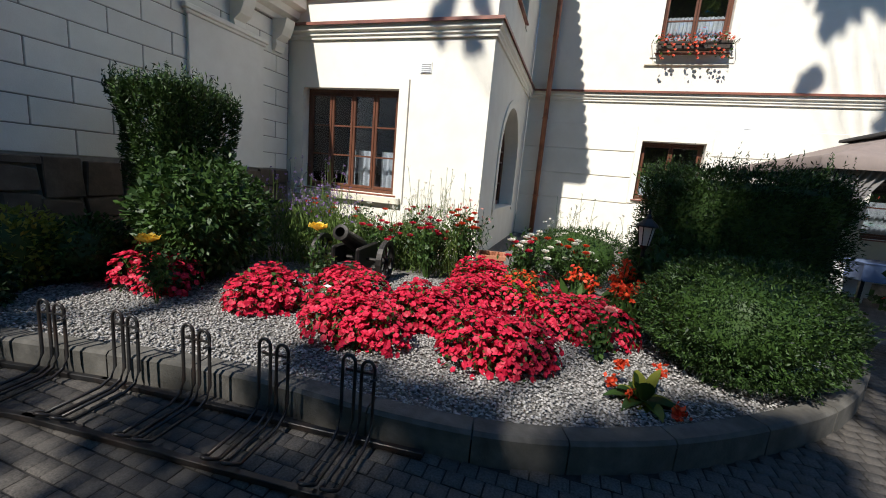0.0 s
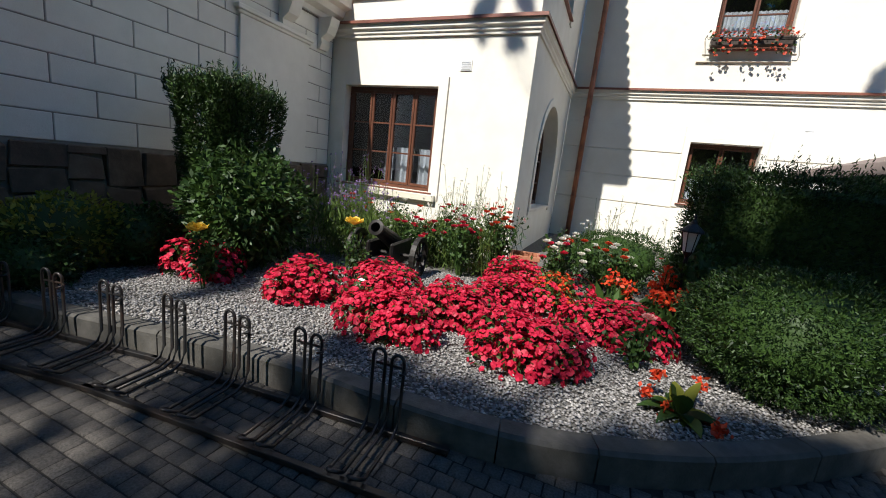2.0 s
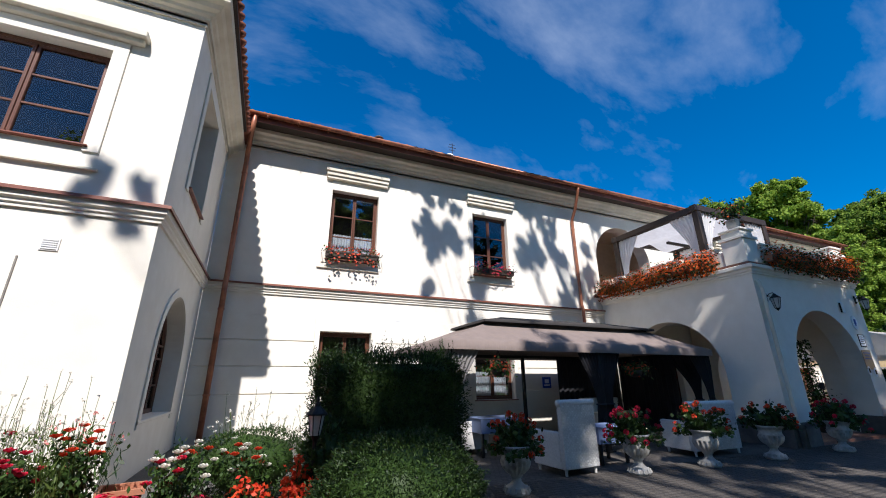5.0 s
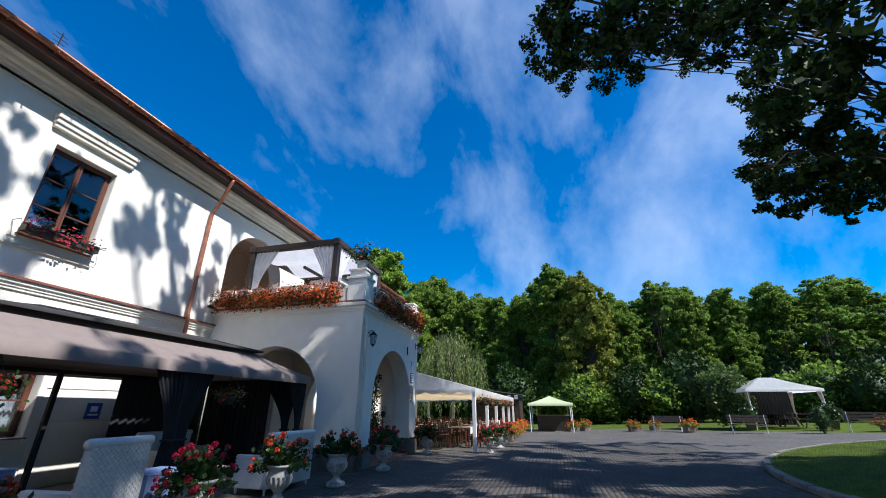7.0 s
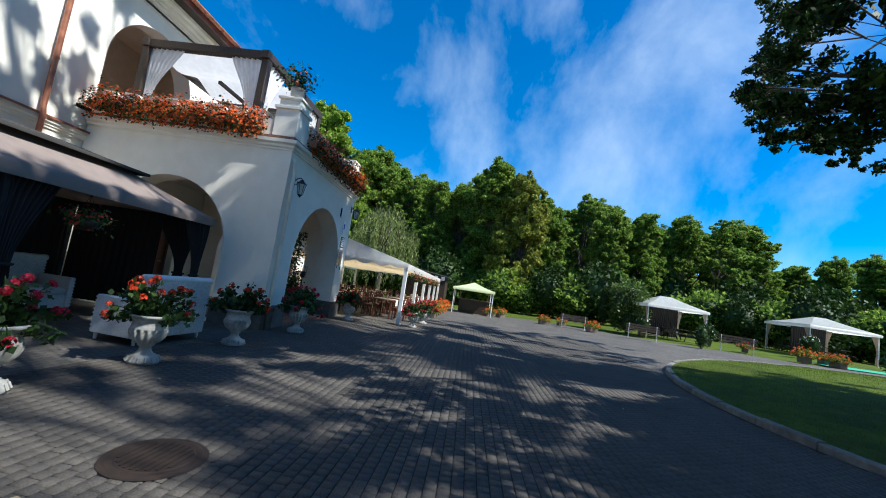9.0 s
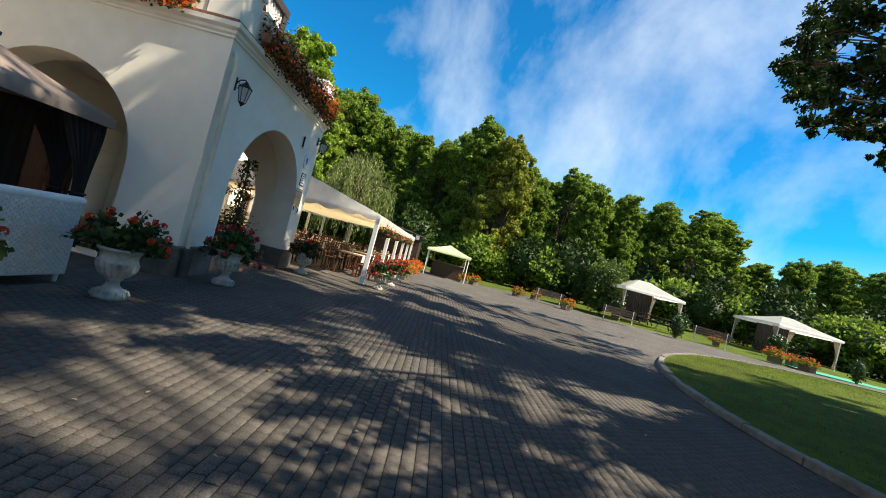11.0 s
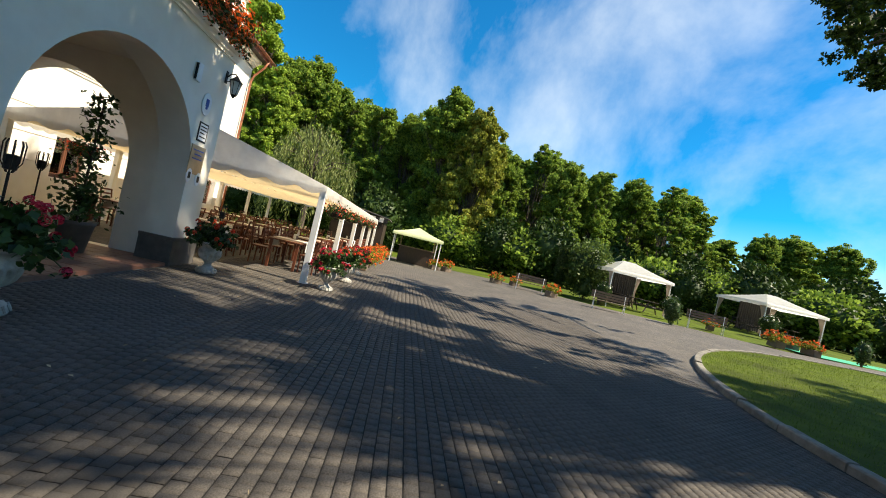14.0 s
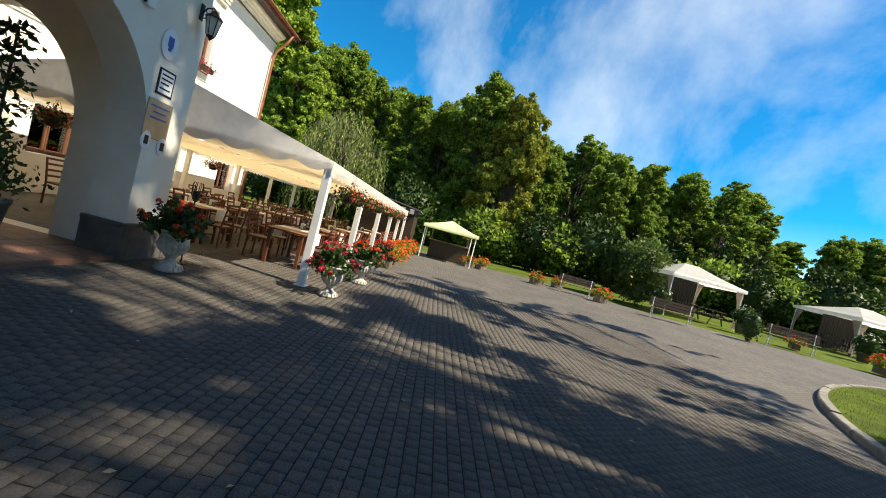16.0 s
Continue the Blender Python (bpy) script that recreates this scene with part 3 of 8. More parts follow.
UPPER = [(0.62, 2.04), (5.36, 6.73), (18.4, 19.75), (22.6, 23.95)]
facade_holes = [(a, b, 4.83, 7.02) for a, b in UPPER] + [(0.62, 2.02, 1.35, 2.79), (5.3, 6.7, 0.95, 2.9), (8.8, 9.8, 0.0, 2.2)]
facade_holes += [(10.8, 13.7, 4.56, 6.05, "arch"), (12.0, 14.4, 0.0, 2.4), (18.6, 19.8, 0.9, 2.5), (22.4, 23.6, 0.9, 2.5), (26.0, 27.2, 0.9, 2.5)]
WALL_F = structure("wall_north", wall_mesh(TX1 + 0.004, HOUSE_END, -0.1, 8.25, 0.55, facade_holes, facade_put), RENDERED,
                   "cream rendered main facade in bright sun", "wall")
structure("wall_east", boxes((HOUSE_END, HOUSE_END - 0.5, FY + 0.55, 22, -0.1, 8.25)), RENDERED, "cream rendered end wall of the house", "wall")
structure("wall_back", boxes((-14, HOUSE_END, 22, 22.4, -0.1, 8.1)), RENDERED, "plain rendered rear wall of the house", "wall")

# rendered courses of the ground floor, with open joints between them
bands = [(0.0, 1.205), (1.225, 1.86), (1.88, 2.50), (2.52, 3.15)]
cuts = sorted([(h[0], h[1], h[2], h[3]) for h in facade_holes if len(h) == 4 and h[2] < 3.2])
for z0, z1 in bands:
    x = TX1 + 0.01
    stops = [c for c in cuts if c[2] < z1 - 0.02 and c[3] > z0 + 0.02] + [(PX0, PX1, 0, 4)]
    for a, b, _, _ in sorted(stops) + [(HOUSE_END, HOUSE_END, 0, 0)]:
        a0 = a - (0.14 if b - a < 5 and a < 11 else 0.0)
        if a0 > x + 0.05:
            part("rendered_band", boxes((x, a0, FY - 0.022, FY - 0.001, z0, z1), bevel=0.008), RENDERED, WALL_F)
        x = b + (0.14 if b - a < 5 and b < 11 else 0.0)


def cornice(name, line, profile, material, label):
    bm = bmesh.new()
    sweep_box(bm, line, profile)
    return structure(name, bm, material, label, "cornice")


belt = [(0, 3.70), (0.035, 3.70), (0.035, 3.74), (0.06, 3.76), (0.06, 3.80), (0.10, 3.83), (0.10, 3.93), (0.0, 3.95)]
flash = [(0.0, 3.952), (0.13, 3.935), (0.135, 3.905), (0.145, 3.905), (0.142, 3.955), (0.0, 3.985)]
belt_line = [(TX0, TY, 0), (TX1, TY, 0), (TX1, FY, 0), (PX0 + 0.1, FY, 0)]
cornice("trim_belt", belt_line, belt, RENDERED, "cream moulded belt cornice above the ground floor")
cornice("trim_belt_flashing", belt_line, flash, FLASHING, "brown-red sheet flashing on the belt cornice")
cornice("trim_belt_far", [(PX1, FY, 0), (HOUSE_END, FY, 0)], belt, RENDERED, "cream moulded belt cornice beyond the porch")
top_prof = [(0, 7.92), (0.03, 7.92), (0.03, 7.96), (0, 7.96), (0, 8.03), (0.05, 8.03), (0.07, 8.08), (0.12, 8.10), (0.14, 8.15), (0.22, 8.18), (0.26, 8.25),
            (0.36, 8.28), (0.38, 8.37), (0, 8.40)]
cornice("trim_eaves", [(TX1, FY, 0), (HOUSE_END + 0.05, FY, 0)], top_prof, TRIM, "cream moulded cornice under the eaves")

# roof, soffit, fascia and gutter
bm = bmesh.new()
vs = [bm.verts.new(p) for p in ((TX1 - 1, 11.06, 8.59), (HOUSE_END + 0.5, 11.06, 8.59), (HOUSE_END + 0.5, 17.2, 12.35), (TX1 - 1, 17.2, 12.35),
                                (TX1 - 1, 22.9, 8.59), (HOUSE_END + 0.5, 22.9, 8.59))]
bm.faces.new(vs[:4])
bm.faces.new((vs[3], vs[2], vs[5], vs[4]))
bm.faces.new((vs[1], vs[5], vs[2]))
ROOF = structure("roof", bm, ROOFTILE, "red clay tile roof of the main house", "roof")
for k in range(104):
    tx = TX1 + 0.2 + 0.3 * k
    if k == 0:
        bmt = bmesh.new()
        lathe(bmt, [(0.075, 0.0), (0.075, 0.45)], 8)
        bmesh.ops.rotate(bmt, cent=(0, 0, 0), matrix=Euler((radians(-58.8), 0, 0)).to_matrix(), verts=bmt.verts)
        tile_me = mesh_of(bmt, "tile", ROOFTILE, True)
    shared("tile", tile_me, ROOF, pose(tx, 11.04, 8.61))
part("soffit", boxes((TX1, HOUSE_END + 0.4, 11.10, 11.44, 8.385, 8.42)), DARK_WOOD, ROOF, "dark brown boarded soffit")
part("fascia", boxes((TX1, HOUSE_END + 0.4, 11.07, 11.10, 8.37, 8.57)), FLASHING, ROOF, "red-brown fascia")
bm = bmesh.new()
gp = [(0.085 * math.cos(a), 0.085 * math.sin(a)) for a in np.linspace(math.pi, 2 * math.pi, 9)] + [(0.075 * math.cos(a), 0.075 * math.sin(a)) for a in np.linspace(2 * math.pi, math.pi, 9)]
sweep_box(bm, [(TX1 - 0.1, 10.98, 8.58), (HOUSE_END + 0.45, 10.98, 8.58)], gp)
part("gutter", bm, COPPER, ROOF, "copper-brown half-round gutter", smooth=True)
for k in range(38):
    part("gutter_bracket", boxes((-1.4 + 0.82 * k, -1.375 + 0.82 * k, 10.89, 11.07, 8.475, 8.495)), COPPER, ROOF)


def downpipe(name, pts, material, label, r=0.055):
    bm = bmesh.new()
    tube(bm, pts, r, 12)
    ob = thing(name, pose(0, 0, 0), label, "downpipe", kind="structure")
    part("pipe", bm, material, ob, smooth=True)
    for z in (1.2, 3.2, 5.2, 7.0):
        x = np.interp(z, [p[2] for p in pts[::-1]], [p[0] for p in pts[::-1]])
        y = np.interp(z, [p[2] for p in pts[::-1]], [p[1] for p in pts[::-1]])
        if pts[0][2] > z > pts[-1][2]:
            bm = bmesh.new()
            lathe(bm, [(r + 0.012, 0), (r + 0.012, 0.04)], 12, (x, y, z))
            part("clip", bm, material, ob)
    return ob


downpipe("downpipe", [(9.55, 11.01, 8.51), (9.55, 11.03, 8.39), (9.62, 11.38, 7.75), (9.68, 11.66, 7.45), (9.68, 11.68, 7.2), (9.68, 11.68, 5.2), (9.68, 11.68, 4.1), (9.68, 11.63, 3.9),
                      (9.68, 11.64, 3.6), (9.68, 11.66, 0.1)], COPPER, "copper-brown rainwater downpipe from the gutter")
downpipe("downpipe", [(-1.7, 11.01, 8.51), (-1.74, 11.18, 8.1), (-1.8, 11.58, 7.6), (-1.8, 11.66, 7.3), (-1.8, 11.66, 4.1), (-1.8, 11.61, 3.9), (-1.8, 11.63, 3.6), (-1.8, 11.66, 0.2)],
         COPPER, "copper-brown downpipe in the corner by the tower", 0.065)
downpipe("downpipe", [(28.05, 11.01, 8.51), (28.05, 11.18, 8.1), (28.05, 11.58, 7.6), (28.05, 11.66, 7.3), (28.05, 11.66, 0.1)], COPPER, "copper-brown downpipe at the far end of the house")


# small things on the roof slope
rv = thing("roof_vent", pose(2.05, 12.3, 9.33), "small dark metal vent cap on the tiled roof", "roof vent")
bm = bmesh.new()
lathe(bm, [(0.09, -0.12), (0.09, 0.16), (0.16, 0.18), (0.17, 0.21), (0.05, 0.30), (0.0, 0.31)], 14)
part("cap", bm, PLINTH, rv)
an = thing("roof_antenna", pose(4.75, 12.3, 9.33), "small aerial with a white dome on the roof", "antenna")
bm = bmesh.new()
lathe(bm, [(0.20, -0.12), (0.22, 0.06), (0.16, 0.16), (0.0, 0.20)], 16)
part("dome", bm, POST_WHITE, an, smooth=True)
bm = bmesh.new()
rod(bm, (0.12, 0, 0.0), (0.12, 0, 0.72), 0.014, n=6)
part("mast", bm, IRON, an)
for zz, half in ((0.42, 0.12), (0.54, 0.17), (0.66, 0.12)):
    bm = bmesh.new()
    rod(bm, (0.12 - half, 0.015, zz), (0.12 + half, 0.015, zz), 0.009, n=5)
    part("crossbar", bm, IRON, an)


# ---- windows ----
def casement_window(name, x0, x1, z0, z1, cols, rows, m, label, deep=0.2, curtain=True, sill=True):
    """A brown timber window, glazed in panes, facing -y in its own frame; net curtain and a dark box, standing in for
    room shade, behind it.
    """
    w = thing(name, m, label, "window", kind="structure")
    fw = 0.065
    part("window_frame", boxes((x0, x1, deep, deep + 0.09, z1 - fw, z1), (x0, x1, deep, deep + 0.09, z0, z0 + fw), (x0, x0 + fw, deep, deep + 0.09, z0 + fw, z1 - fw),
                               (x1 - fw, x1, deep, deep + 0.09, z0 + fw, z1 - fw), bevel=0.006), BROWN_WOOD, w)
    cw = (x1 - x0 - 2 * fw) / cols
    for c in range(cols):
        a, b = x0 + fw + c * cw, x0 + fw + (c + 1) * cw
        s = 0.05
        sash = part("sash", boxes((a + 0.004, b - 0.004, deep - 0.012, deep + 0.05, z1 - fw - s, z1 - fw - 0.004), (a + 0.004, b - 0.004, deep - 0.012, deep + 0.05, z0 + fw + 0.004, z0 + fw + s),
                                  (a + 0.004, a + s, deep - 0.012, deep + 0.05, z0 + fw + s, z1 - fw - s), (b - s, b - 0.004, deep - 0.012, deep + 0.05, z0 + fw + s, z1 - fw - s), bevel=0.005), BROWN_WOOD, w)
        h = (z1 - z0 - 2 * fw - 2 * s) / rows
        for r in range(1, rows):
            zz = z0 + fw + s + r * h
            part("glazing_bar", boxes((a + s, b - s, deep - 0.006, deep + 0.04, zz - 0.014, zz + 0.014)), BROWN_WOOD, sash)
        for r in range(rows):
            za = z0 + fw + s + r * h
            bm = bmesh.new()
            box(bm, a + s - 0.01, b - s + 0.01, deep + 0.016, deep + 0.022, za + (0.012 if r else -0.008), za + h - (0.012 if r < rows - 1 else -0.008))
            g = part("pane", bm, GLASS, sash)
            g.visible_shadow = False
    if curtain:
        bm = bmesh.new()
        n = 48
        hh = z0 + (z1 - z0) * 0.42
        top = [bm.verts.new((x0 + 0.05 + (x1 - x0 - 0.1) * i / n, deep + 0.22 + 0.03 * math.sin(i * 1.9), hh)) for i in range(n + 1)]
        low = [bm.verts.new((x0 + 0.05 + (x1 - x0 - 0.1) * i / n, deep + 0.22 + 0.04 * math.sin(i * 1.9 + 0.4), z0 + 0.04)) for i in range(n + 1)]
        for i in range(n):
            if cols < 3 or i % 12 not in (0, 11):
                bm.faces.new((top[i], top[i + 1], low[i + 1], low[i]))
        part("curtain", bm, CURTAIN_WHITE, w, "white net curtain")
    part("room_shade_box", boxes((x0 - 0.3, x1 + 0.3, deep + 1.3, deep + 1.35, z0 - 0.3, z1 + 0.3), (x0 - 0.35, x0 - 0.3, deep + 0.36, deep + 1.3, z0 - 0.3, z1 + 0.3),
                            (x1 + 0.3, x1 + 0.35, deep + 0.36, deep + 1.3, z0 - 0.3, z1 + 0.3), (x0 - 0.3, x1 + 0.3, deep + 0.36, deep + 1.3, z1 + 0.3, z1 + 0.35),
                            (x0 - 0.3, x1 + 0.3, deep + 0.36, deep + 1.3, z0 - 0.35, z0 - 0.3)), ROOM_SHADE, w)
    if sill:
        part("window_sill", boxes((x0 - 0.06, x1 + 0.06, -0.07, deep, z0 - 0.03, z0 - 0.002), bevel=0.008), FLASHING, w, "red-brown sheet sill")
    return w


def surround(x0, x1, z0, z1, wide, proud, parent, base=True):
    rows = [(x0 - wide, x0 - 0.002, -proud, -0.001, z0 - (0.1 if base else 0), z1 + wide), (x1 + 0.002, x1 + wide, -proud, -0.001, z0 - (0.1 if base else 0), z1 + wide),
            (x0 - 0.002, x1 + 0.002, -proud, -0.001, z1 + 0.002, z1 + wide)]
    part("window_surround", boxes(*rows, bevel=0.006), RENDERED, parent)


for i, (a, b) in enumerate(UPPER):
    w = casement_window(f"window_{i + 1}", a, b, 4.83, 7.02, 2, 3, pose(0, FY, 0), "tall brown two-leaf window with small panes and net curtains", deep=0.16)
    surround(a, b, 4.83, 7.02, 0.16, 0.028, w)
    part("sill_ledge", boxes((a - 0.26, b + 0.1, -0.05, -0.001, 4.56, 4.595), bevel=0.006), TRIM, w)
    part("lintel", boxes((a - 0.2, b + 0.26, -0.10, -0.001, 7.36, 7.46), (a - 0.22, b + 0.28, -0.14, -0.001, 7.46, 7.58), (a - 0.24, b + 0.30, -0.18, -0.001, 7.58, 7.71), bevel=0.012), TRIM, w,
         "moulded cream lintel ledge")
w = casement_window("window_5", 0.62, 2.02, 1.35, 2.79, 2, 2, pose(0, FY, 0), "low brown window of the ground floor behind the hedge", deep=0.2)
surround(0.62, 2.02, 1.35, 2.79, 0.13, 0.03, w)
w = casement_window("window_6", 5.3, 6.7, 0.95, 2.9, 2, 3, pose(0, FY, 0), "brown ground-floor window beside the brown canopy", deep=0.2)
surround(5.3, 6.7, 0.95, 2.9, 0.13, 0.03, w)
for k, xx in enumerate((18.6, 22.4, 26.0)):
    casement_window(f"window_{7 + k}", xx, xx + 1.2, 0.9, 2.5, 2, 2, pose(0, FY, 0), "brown ground-floor window inside the marquee", deep=0.2, sill=False)


def panel_door(name, x0, x1, z1, m, label):
    d = thing(name, m, label, "door", kind="structure")
    part("door_frame", boxes((x0, x0 + 0.08, 0.2, 0.32, 0, z1), (x1 - 0.08, x1, 0.2, 0.32, 0, z1), (x0 + 0.08, x1 - 0.08, 0.2, 0.32, z1 - 0.08, z1), bevel=0.006), BROWN_WOOD, d)
    leaf = part("door_leaf", boxes((x0 + 0.085, x1 - 0.085, 0.24, 0.29, 0.01, z1 - 0.085)), BROWN_WOOD, d)
    n = 2 if x1 - x0 < 1.5 else 4
    cw = (x1 - x0 - 0.3) / n
    for c in range(n):
        for za, zb in ((0.15, 0.85), (1.0, z1 - 0.25)):
            part("panel", boxes((x0 + 0.16 + c * cw, x0 + 0.10 + (c + 1) * cw, 0.222, 0.239, za, zb), bevel=0.012), BROWN_WOOD, leaf)
    bm = bmesh.new()
    rod(bm, (x1 - 0.2, 0.2, 1.02), (x1 - 0.33, 0.2, 1.02), 0.011)
    rod(bm, (x1 - 0.2, 0.24, 1.02), (x1 - 0.2, 0.19, 1.02), 0.014)
    part("door_handle", bm, BRASS, leaf, "dull brass handle")


panel_door("door_1", 8.8, 9.8, 2.2, pose(0, FY, 0), "brown panelled house door under the canopy")
panel_door("door_2", 12.0, 14.4, 2.4, pose(0, FY, 0), "brown double entrance door inside the porch")

# loggia room behind the upper arch, with its inner doorway
lg = structure("loggia_wall", boxes((10.5, 15.2, 14.6, 14.8, 4.4, 8.0), (10.4, 10.5, FY + 0.55, 14.8, 4.4, 8.0), (15.2, 15.3, FY + 0.55, 14.8, 4.4, 8.0)), TRIM, "cream wall of the upper loggia", "wall")
structure("loggia_floor", boxes((10.4, 15.3, FY + 0.0, 14.8, 4.44, 4.54)), CLAYFLOOR, "tiled floor of the upper loggia", "floor")
structure("ceiling_loggia", boxes((10.4, 15.3, FY + 0.56, 14.8, 8.0, 8.06)), TRIM, "cream ceiling of the upper loggia", "ceiling")
bm = wall_mesh(10.95, 12.35, 4.56, 6.9, 0.06, [(11.05, 12.25, 4.56, 6.0, "arch")], lambda u, v, w: (u, 14.52 + w, v))
d = structure("door_3", bm, BROWN_WOOD, "dark arched doorway inside the loggia", "door")
part("door_leaf", boxes((11.06, 12.24, 14.56, 14.59, 4.56, 6.55)), DARK_WOOD, d)

# ---- the tower ----
tw_put = lambda u, v, w: (u, TY + w, v)
structure("wall_tower_front", wall_mesh(TX0 - 0.3, TX1, -0.1, 8.0, 0.45, [(-5.82, -3.88, 1.09, 2.9), (-5.3, -3.4, 4.75, 6.45)], tw_put), RENDERED,
          "white rendered front of the square tower in sunlight", "wall")
structure("wall_tower_side", wall_mesh(TY + 0.45, FY, -0.1, 8.0, 0.45, [(8.4, 10.6, 0.95, 1.95, "arch"), (8.25, 9.75, 4.85, 7.05)], lambda u, v, w: (TX1 - w, u, v)), RENDERED,
          "cream rendered side of the tower in shade", "wall")
w = casement_window("window_10", -5.82, -3.88, 1.09, 2.9, 4, 3, pose(0, TY, 0), "wide brown four-leaf window in the tower, one leaf ajar", deep=0.17)
part("sill_ledge", boxes((-5.97, -3.73, -0.09, -0.001, 0.93, 1.055), bevel=0.012), TRIM, w)
part("surround_line", boxes((-3.70, -3.68, -0.012, -0.001, 0.95, 3.05)), JOINT, w)
w = casement_window("window_11", -5.3, -3.4, 4.75, 6.45, 2, 3, pose(0, TY, 0), "brown upper window in the tower front", deep=0.17)
surround(-5.3, -3.4, 4.75, 6.45, 0.2, 0.03, w)
part("sill_ledge", boxes((-5.9, -3.15, -0.06, -0.001, 4.36, 4.40), bevel=0.006), TRIM, w)
part("lintel", boxes((-5.5, -3.02, -0.12, -0.001, 6.66, 6.74), (-5.55, -2.98, -0.2, -0.001, 6.74, 6.86), bevel=0.012), TRIM, w)
side = pose(TX1, 0, 0, 0, 0, 90)
w = casement_window("window_12", 8.25, 9.75, 4.85, 7.05, 2, 3, side, "brown upper window in the tower side", deep=0.3)
surround(8.25, 9.75, 4.85, 7.05, 0.2, 0.03, w)


def arched_window(name, y0, y1, z0, spring, m, label):
    w = thing(name, m, label, "window", kind="structure")
    r, c = (y1 - y0) / 2, (y0 + y1) / 2
    bm = bmesh.new()
    line = [(y0 + 0.04, 0.34, z0)] + [(c - (r - 0.04) * math.cos(a), 0.34, spring + (r - 0.04) * math.sin(a)) for a in np.linspace(0, math.pi, 21)] + [(y1 - 0.04, 0.34, z0)]
    tube(bm, line, 0.05, 6)
    box(bm, y0, y1, 0.3, 0.39, z0, z0 + 0.08)
    part("window_frame", bm, BROWN_WOOD, w)
    for u in (c - r * 0.5, c, c + r * 0.5):
        hh = spring + math.sqrt(max(0, r * r - (u - c) ** 2)) - 0.05
        part("mullion", boxes((u - 0.028, u + 0.028, 0.305, 0.375, z0 + 0.08, hh)), BROWN_WOOD, w)
    for zz in (z0 + 0.5, z0 + 1.0, spring + 0.25):
        half = r if zz <= spring else math.sqrt(r * r - (zz - spring) ** 2)
        part("glazing_bar", boxes((c - half + 0.06, c + half - 0.06, 0.31, 0.37, zz - 0.018, zz + 0.018)), BROWN_WOOD, w)
    bm = bmesh.new()
    vs = [bm.verts.new((y0 + 0.03, 0.345, z0 + 0.05))] + [bm.verts.new((c - (r - 0.03) * math.cos(a), 0.345, spring + (r - 0.03) * math.sin(a))) for a in np.linspace(0, math.pi, 21)] + [bm.verts.new((y1 - 0.03, 0.345, z0 + 0.05))]
    bm.faces.new(vs)
    bmesh.ops.solidify(bm, geom=bm.faces[:], thickness=0.005)
    part("pane", bm, GLASS, w).visible_shadow = False
    # box behind the glass, coloured dark like an unlit room
    part("room_shade_box", boxes((y0 - 0.3, y1 + 0.3, 1.4, 1.45, z0 - 0.3, spring + r + 0.3), (y0 - 0.3, y1 + 0.3, 0.46, 1.4, spring + r + 0.2, spring + r + 0.3)), ROOM_SHADE, w)
    bm = bmesh.new()
    prof = [(0.0, 0.0), (0.13, 0.0), (0.13, 0.025), (0.0, 0.025)]
    arc = [(y0 - 0.16, z0 - 0.12)] + [(c - (r + 0.16) * math.cos(a), spring + (r + 0.16) * math.sin(a)) for a in np.linspace(0, math.pi, 25)] + [(y1 + 0.16, z0 - 0.12)]
    inn = [(y0 - 0.004, z0 - 0.12)] + [(c - (r + 0.004) * math.cos(a), spring + (r + 0.004) * math.sin(a)) for a in np.linspace(0, math.pi, 25)] + [(y1 + 0.004, z0 - 0.12)]
    rows = [[bm.verts.new((u, d, v)) for u, v in ln] for ln, d in ((arc, -0.001), (arc, -0.025), (inn, -0.025), (inn, -0.001))]
    for p, q in zip(rows, rows[1:]):
        for i in range(len(p) - 1):
            bm.faces.new((p[i], p[i + 1], q[i + 1], q[i]))
    bmesh.ops.recalc_face_normals(bm, faces=bm.faces)
    part("window_surround", bm, RENDERED, w)
    part("window_sill", boxes((y0 - 0.16, y1 + 0.16, -0.035, 0.3, z0 - 0.05, z0 - 0.003), bevel=0.008), RENDERED, w)
    return w


arched_window("window_13", 8.4, 10.6, 0.95, 1.95, side, "arched brown window with glazing bars in the tower side")
top_t = [(o, z - 0.50) for o, z in top_prof]
tower_line = [(TX0 - 0.3, TY, 0), (TX1, TY, 0), (TX1, FY + 1, 0)]
cornice("trim_tower", tower_line, top_t, TRIM, "cream moulded cornice of the tower")
bm = bmesh.new()
ap = bm.verts.new((-3.95, 9.3, 11.2))
ring = [bm.verts.new(p) for p in ((TX0 - 0.6, TY - 0.46, 7.98), (TX1 + 0.46, TY - 0.46, 7.98), (TX1 + 0.46, FY + 1.2, 7.98), (TX0 - 0.6, FY + 1.2, 7.98))]
for i in range(4):
    bm.faces.new((ring[i], ring[(i + 1) % 4], ap))
bm.faces.new(ring[::-1])
TROOF = structure("roof_tower", bm, ROOFTILE, "red tiled hipped roof of the tower", "roof")
part("soffit", boxes((TX0 - 0.55, TX1 + 0.44, TY - 0.44, TY - 0.36, 7.9, 7.95), (TX1 + 0.36, TX1 + 0.44, TY - 0.36, FY - 0.8, 7.9, 7.95)), DARK_WOOD, TROOF)
for k in range(24):
    shared("tile", tile_me, TROOF, pose(TX1 + 0.5, TY - 0.3 + 0.22 * k, 8.02, 0, 0, 90))

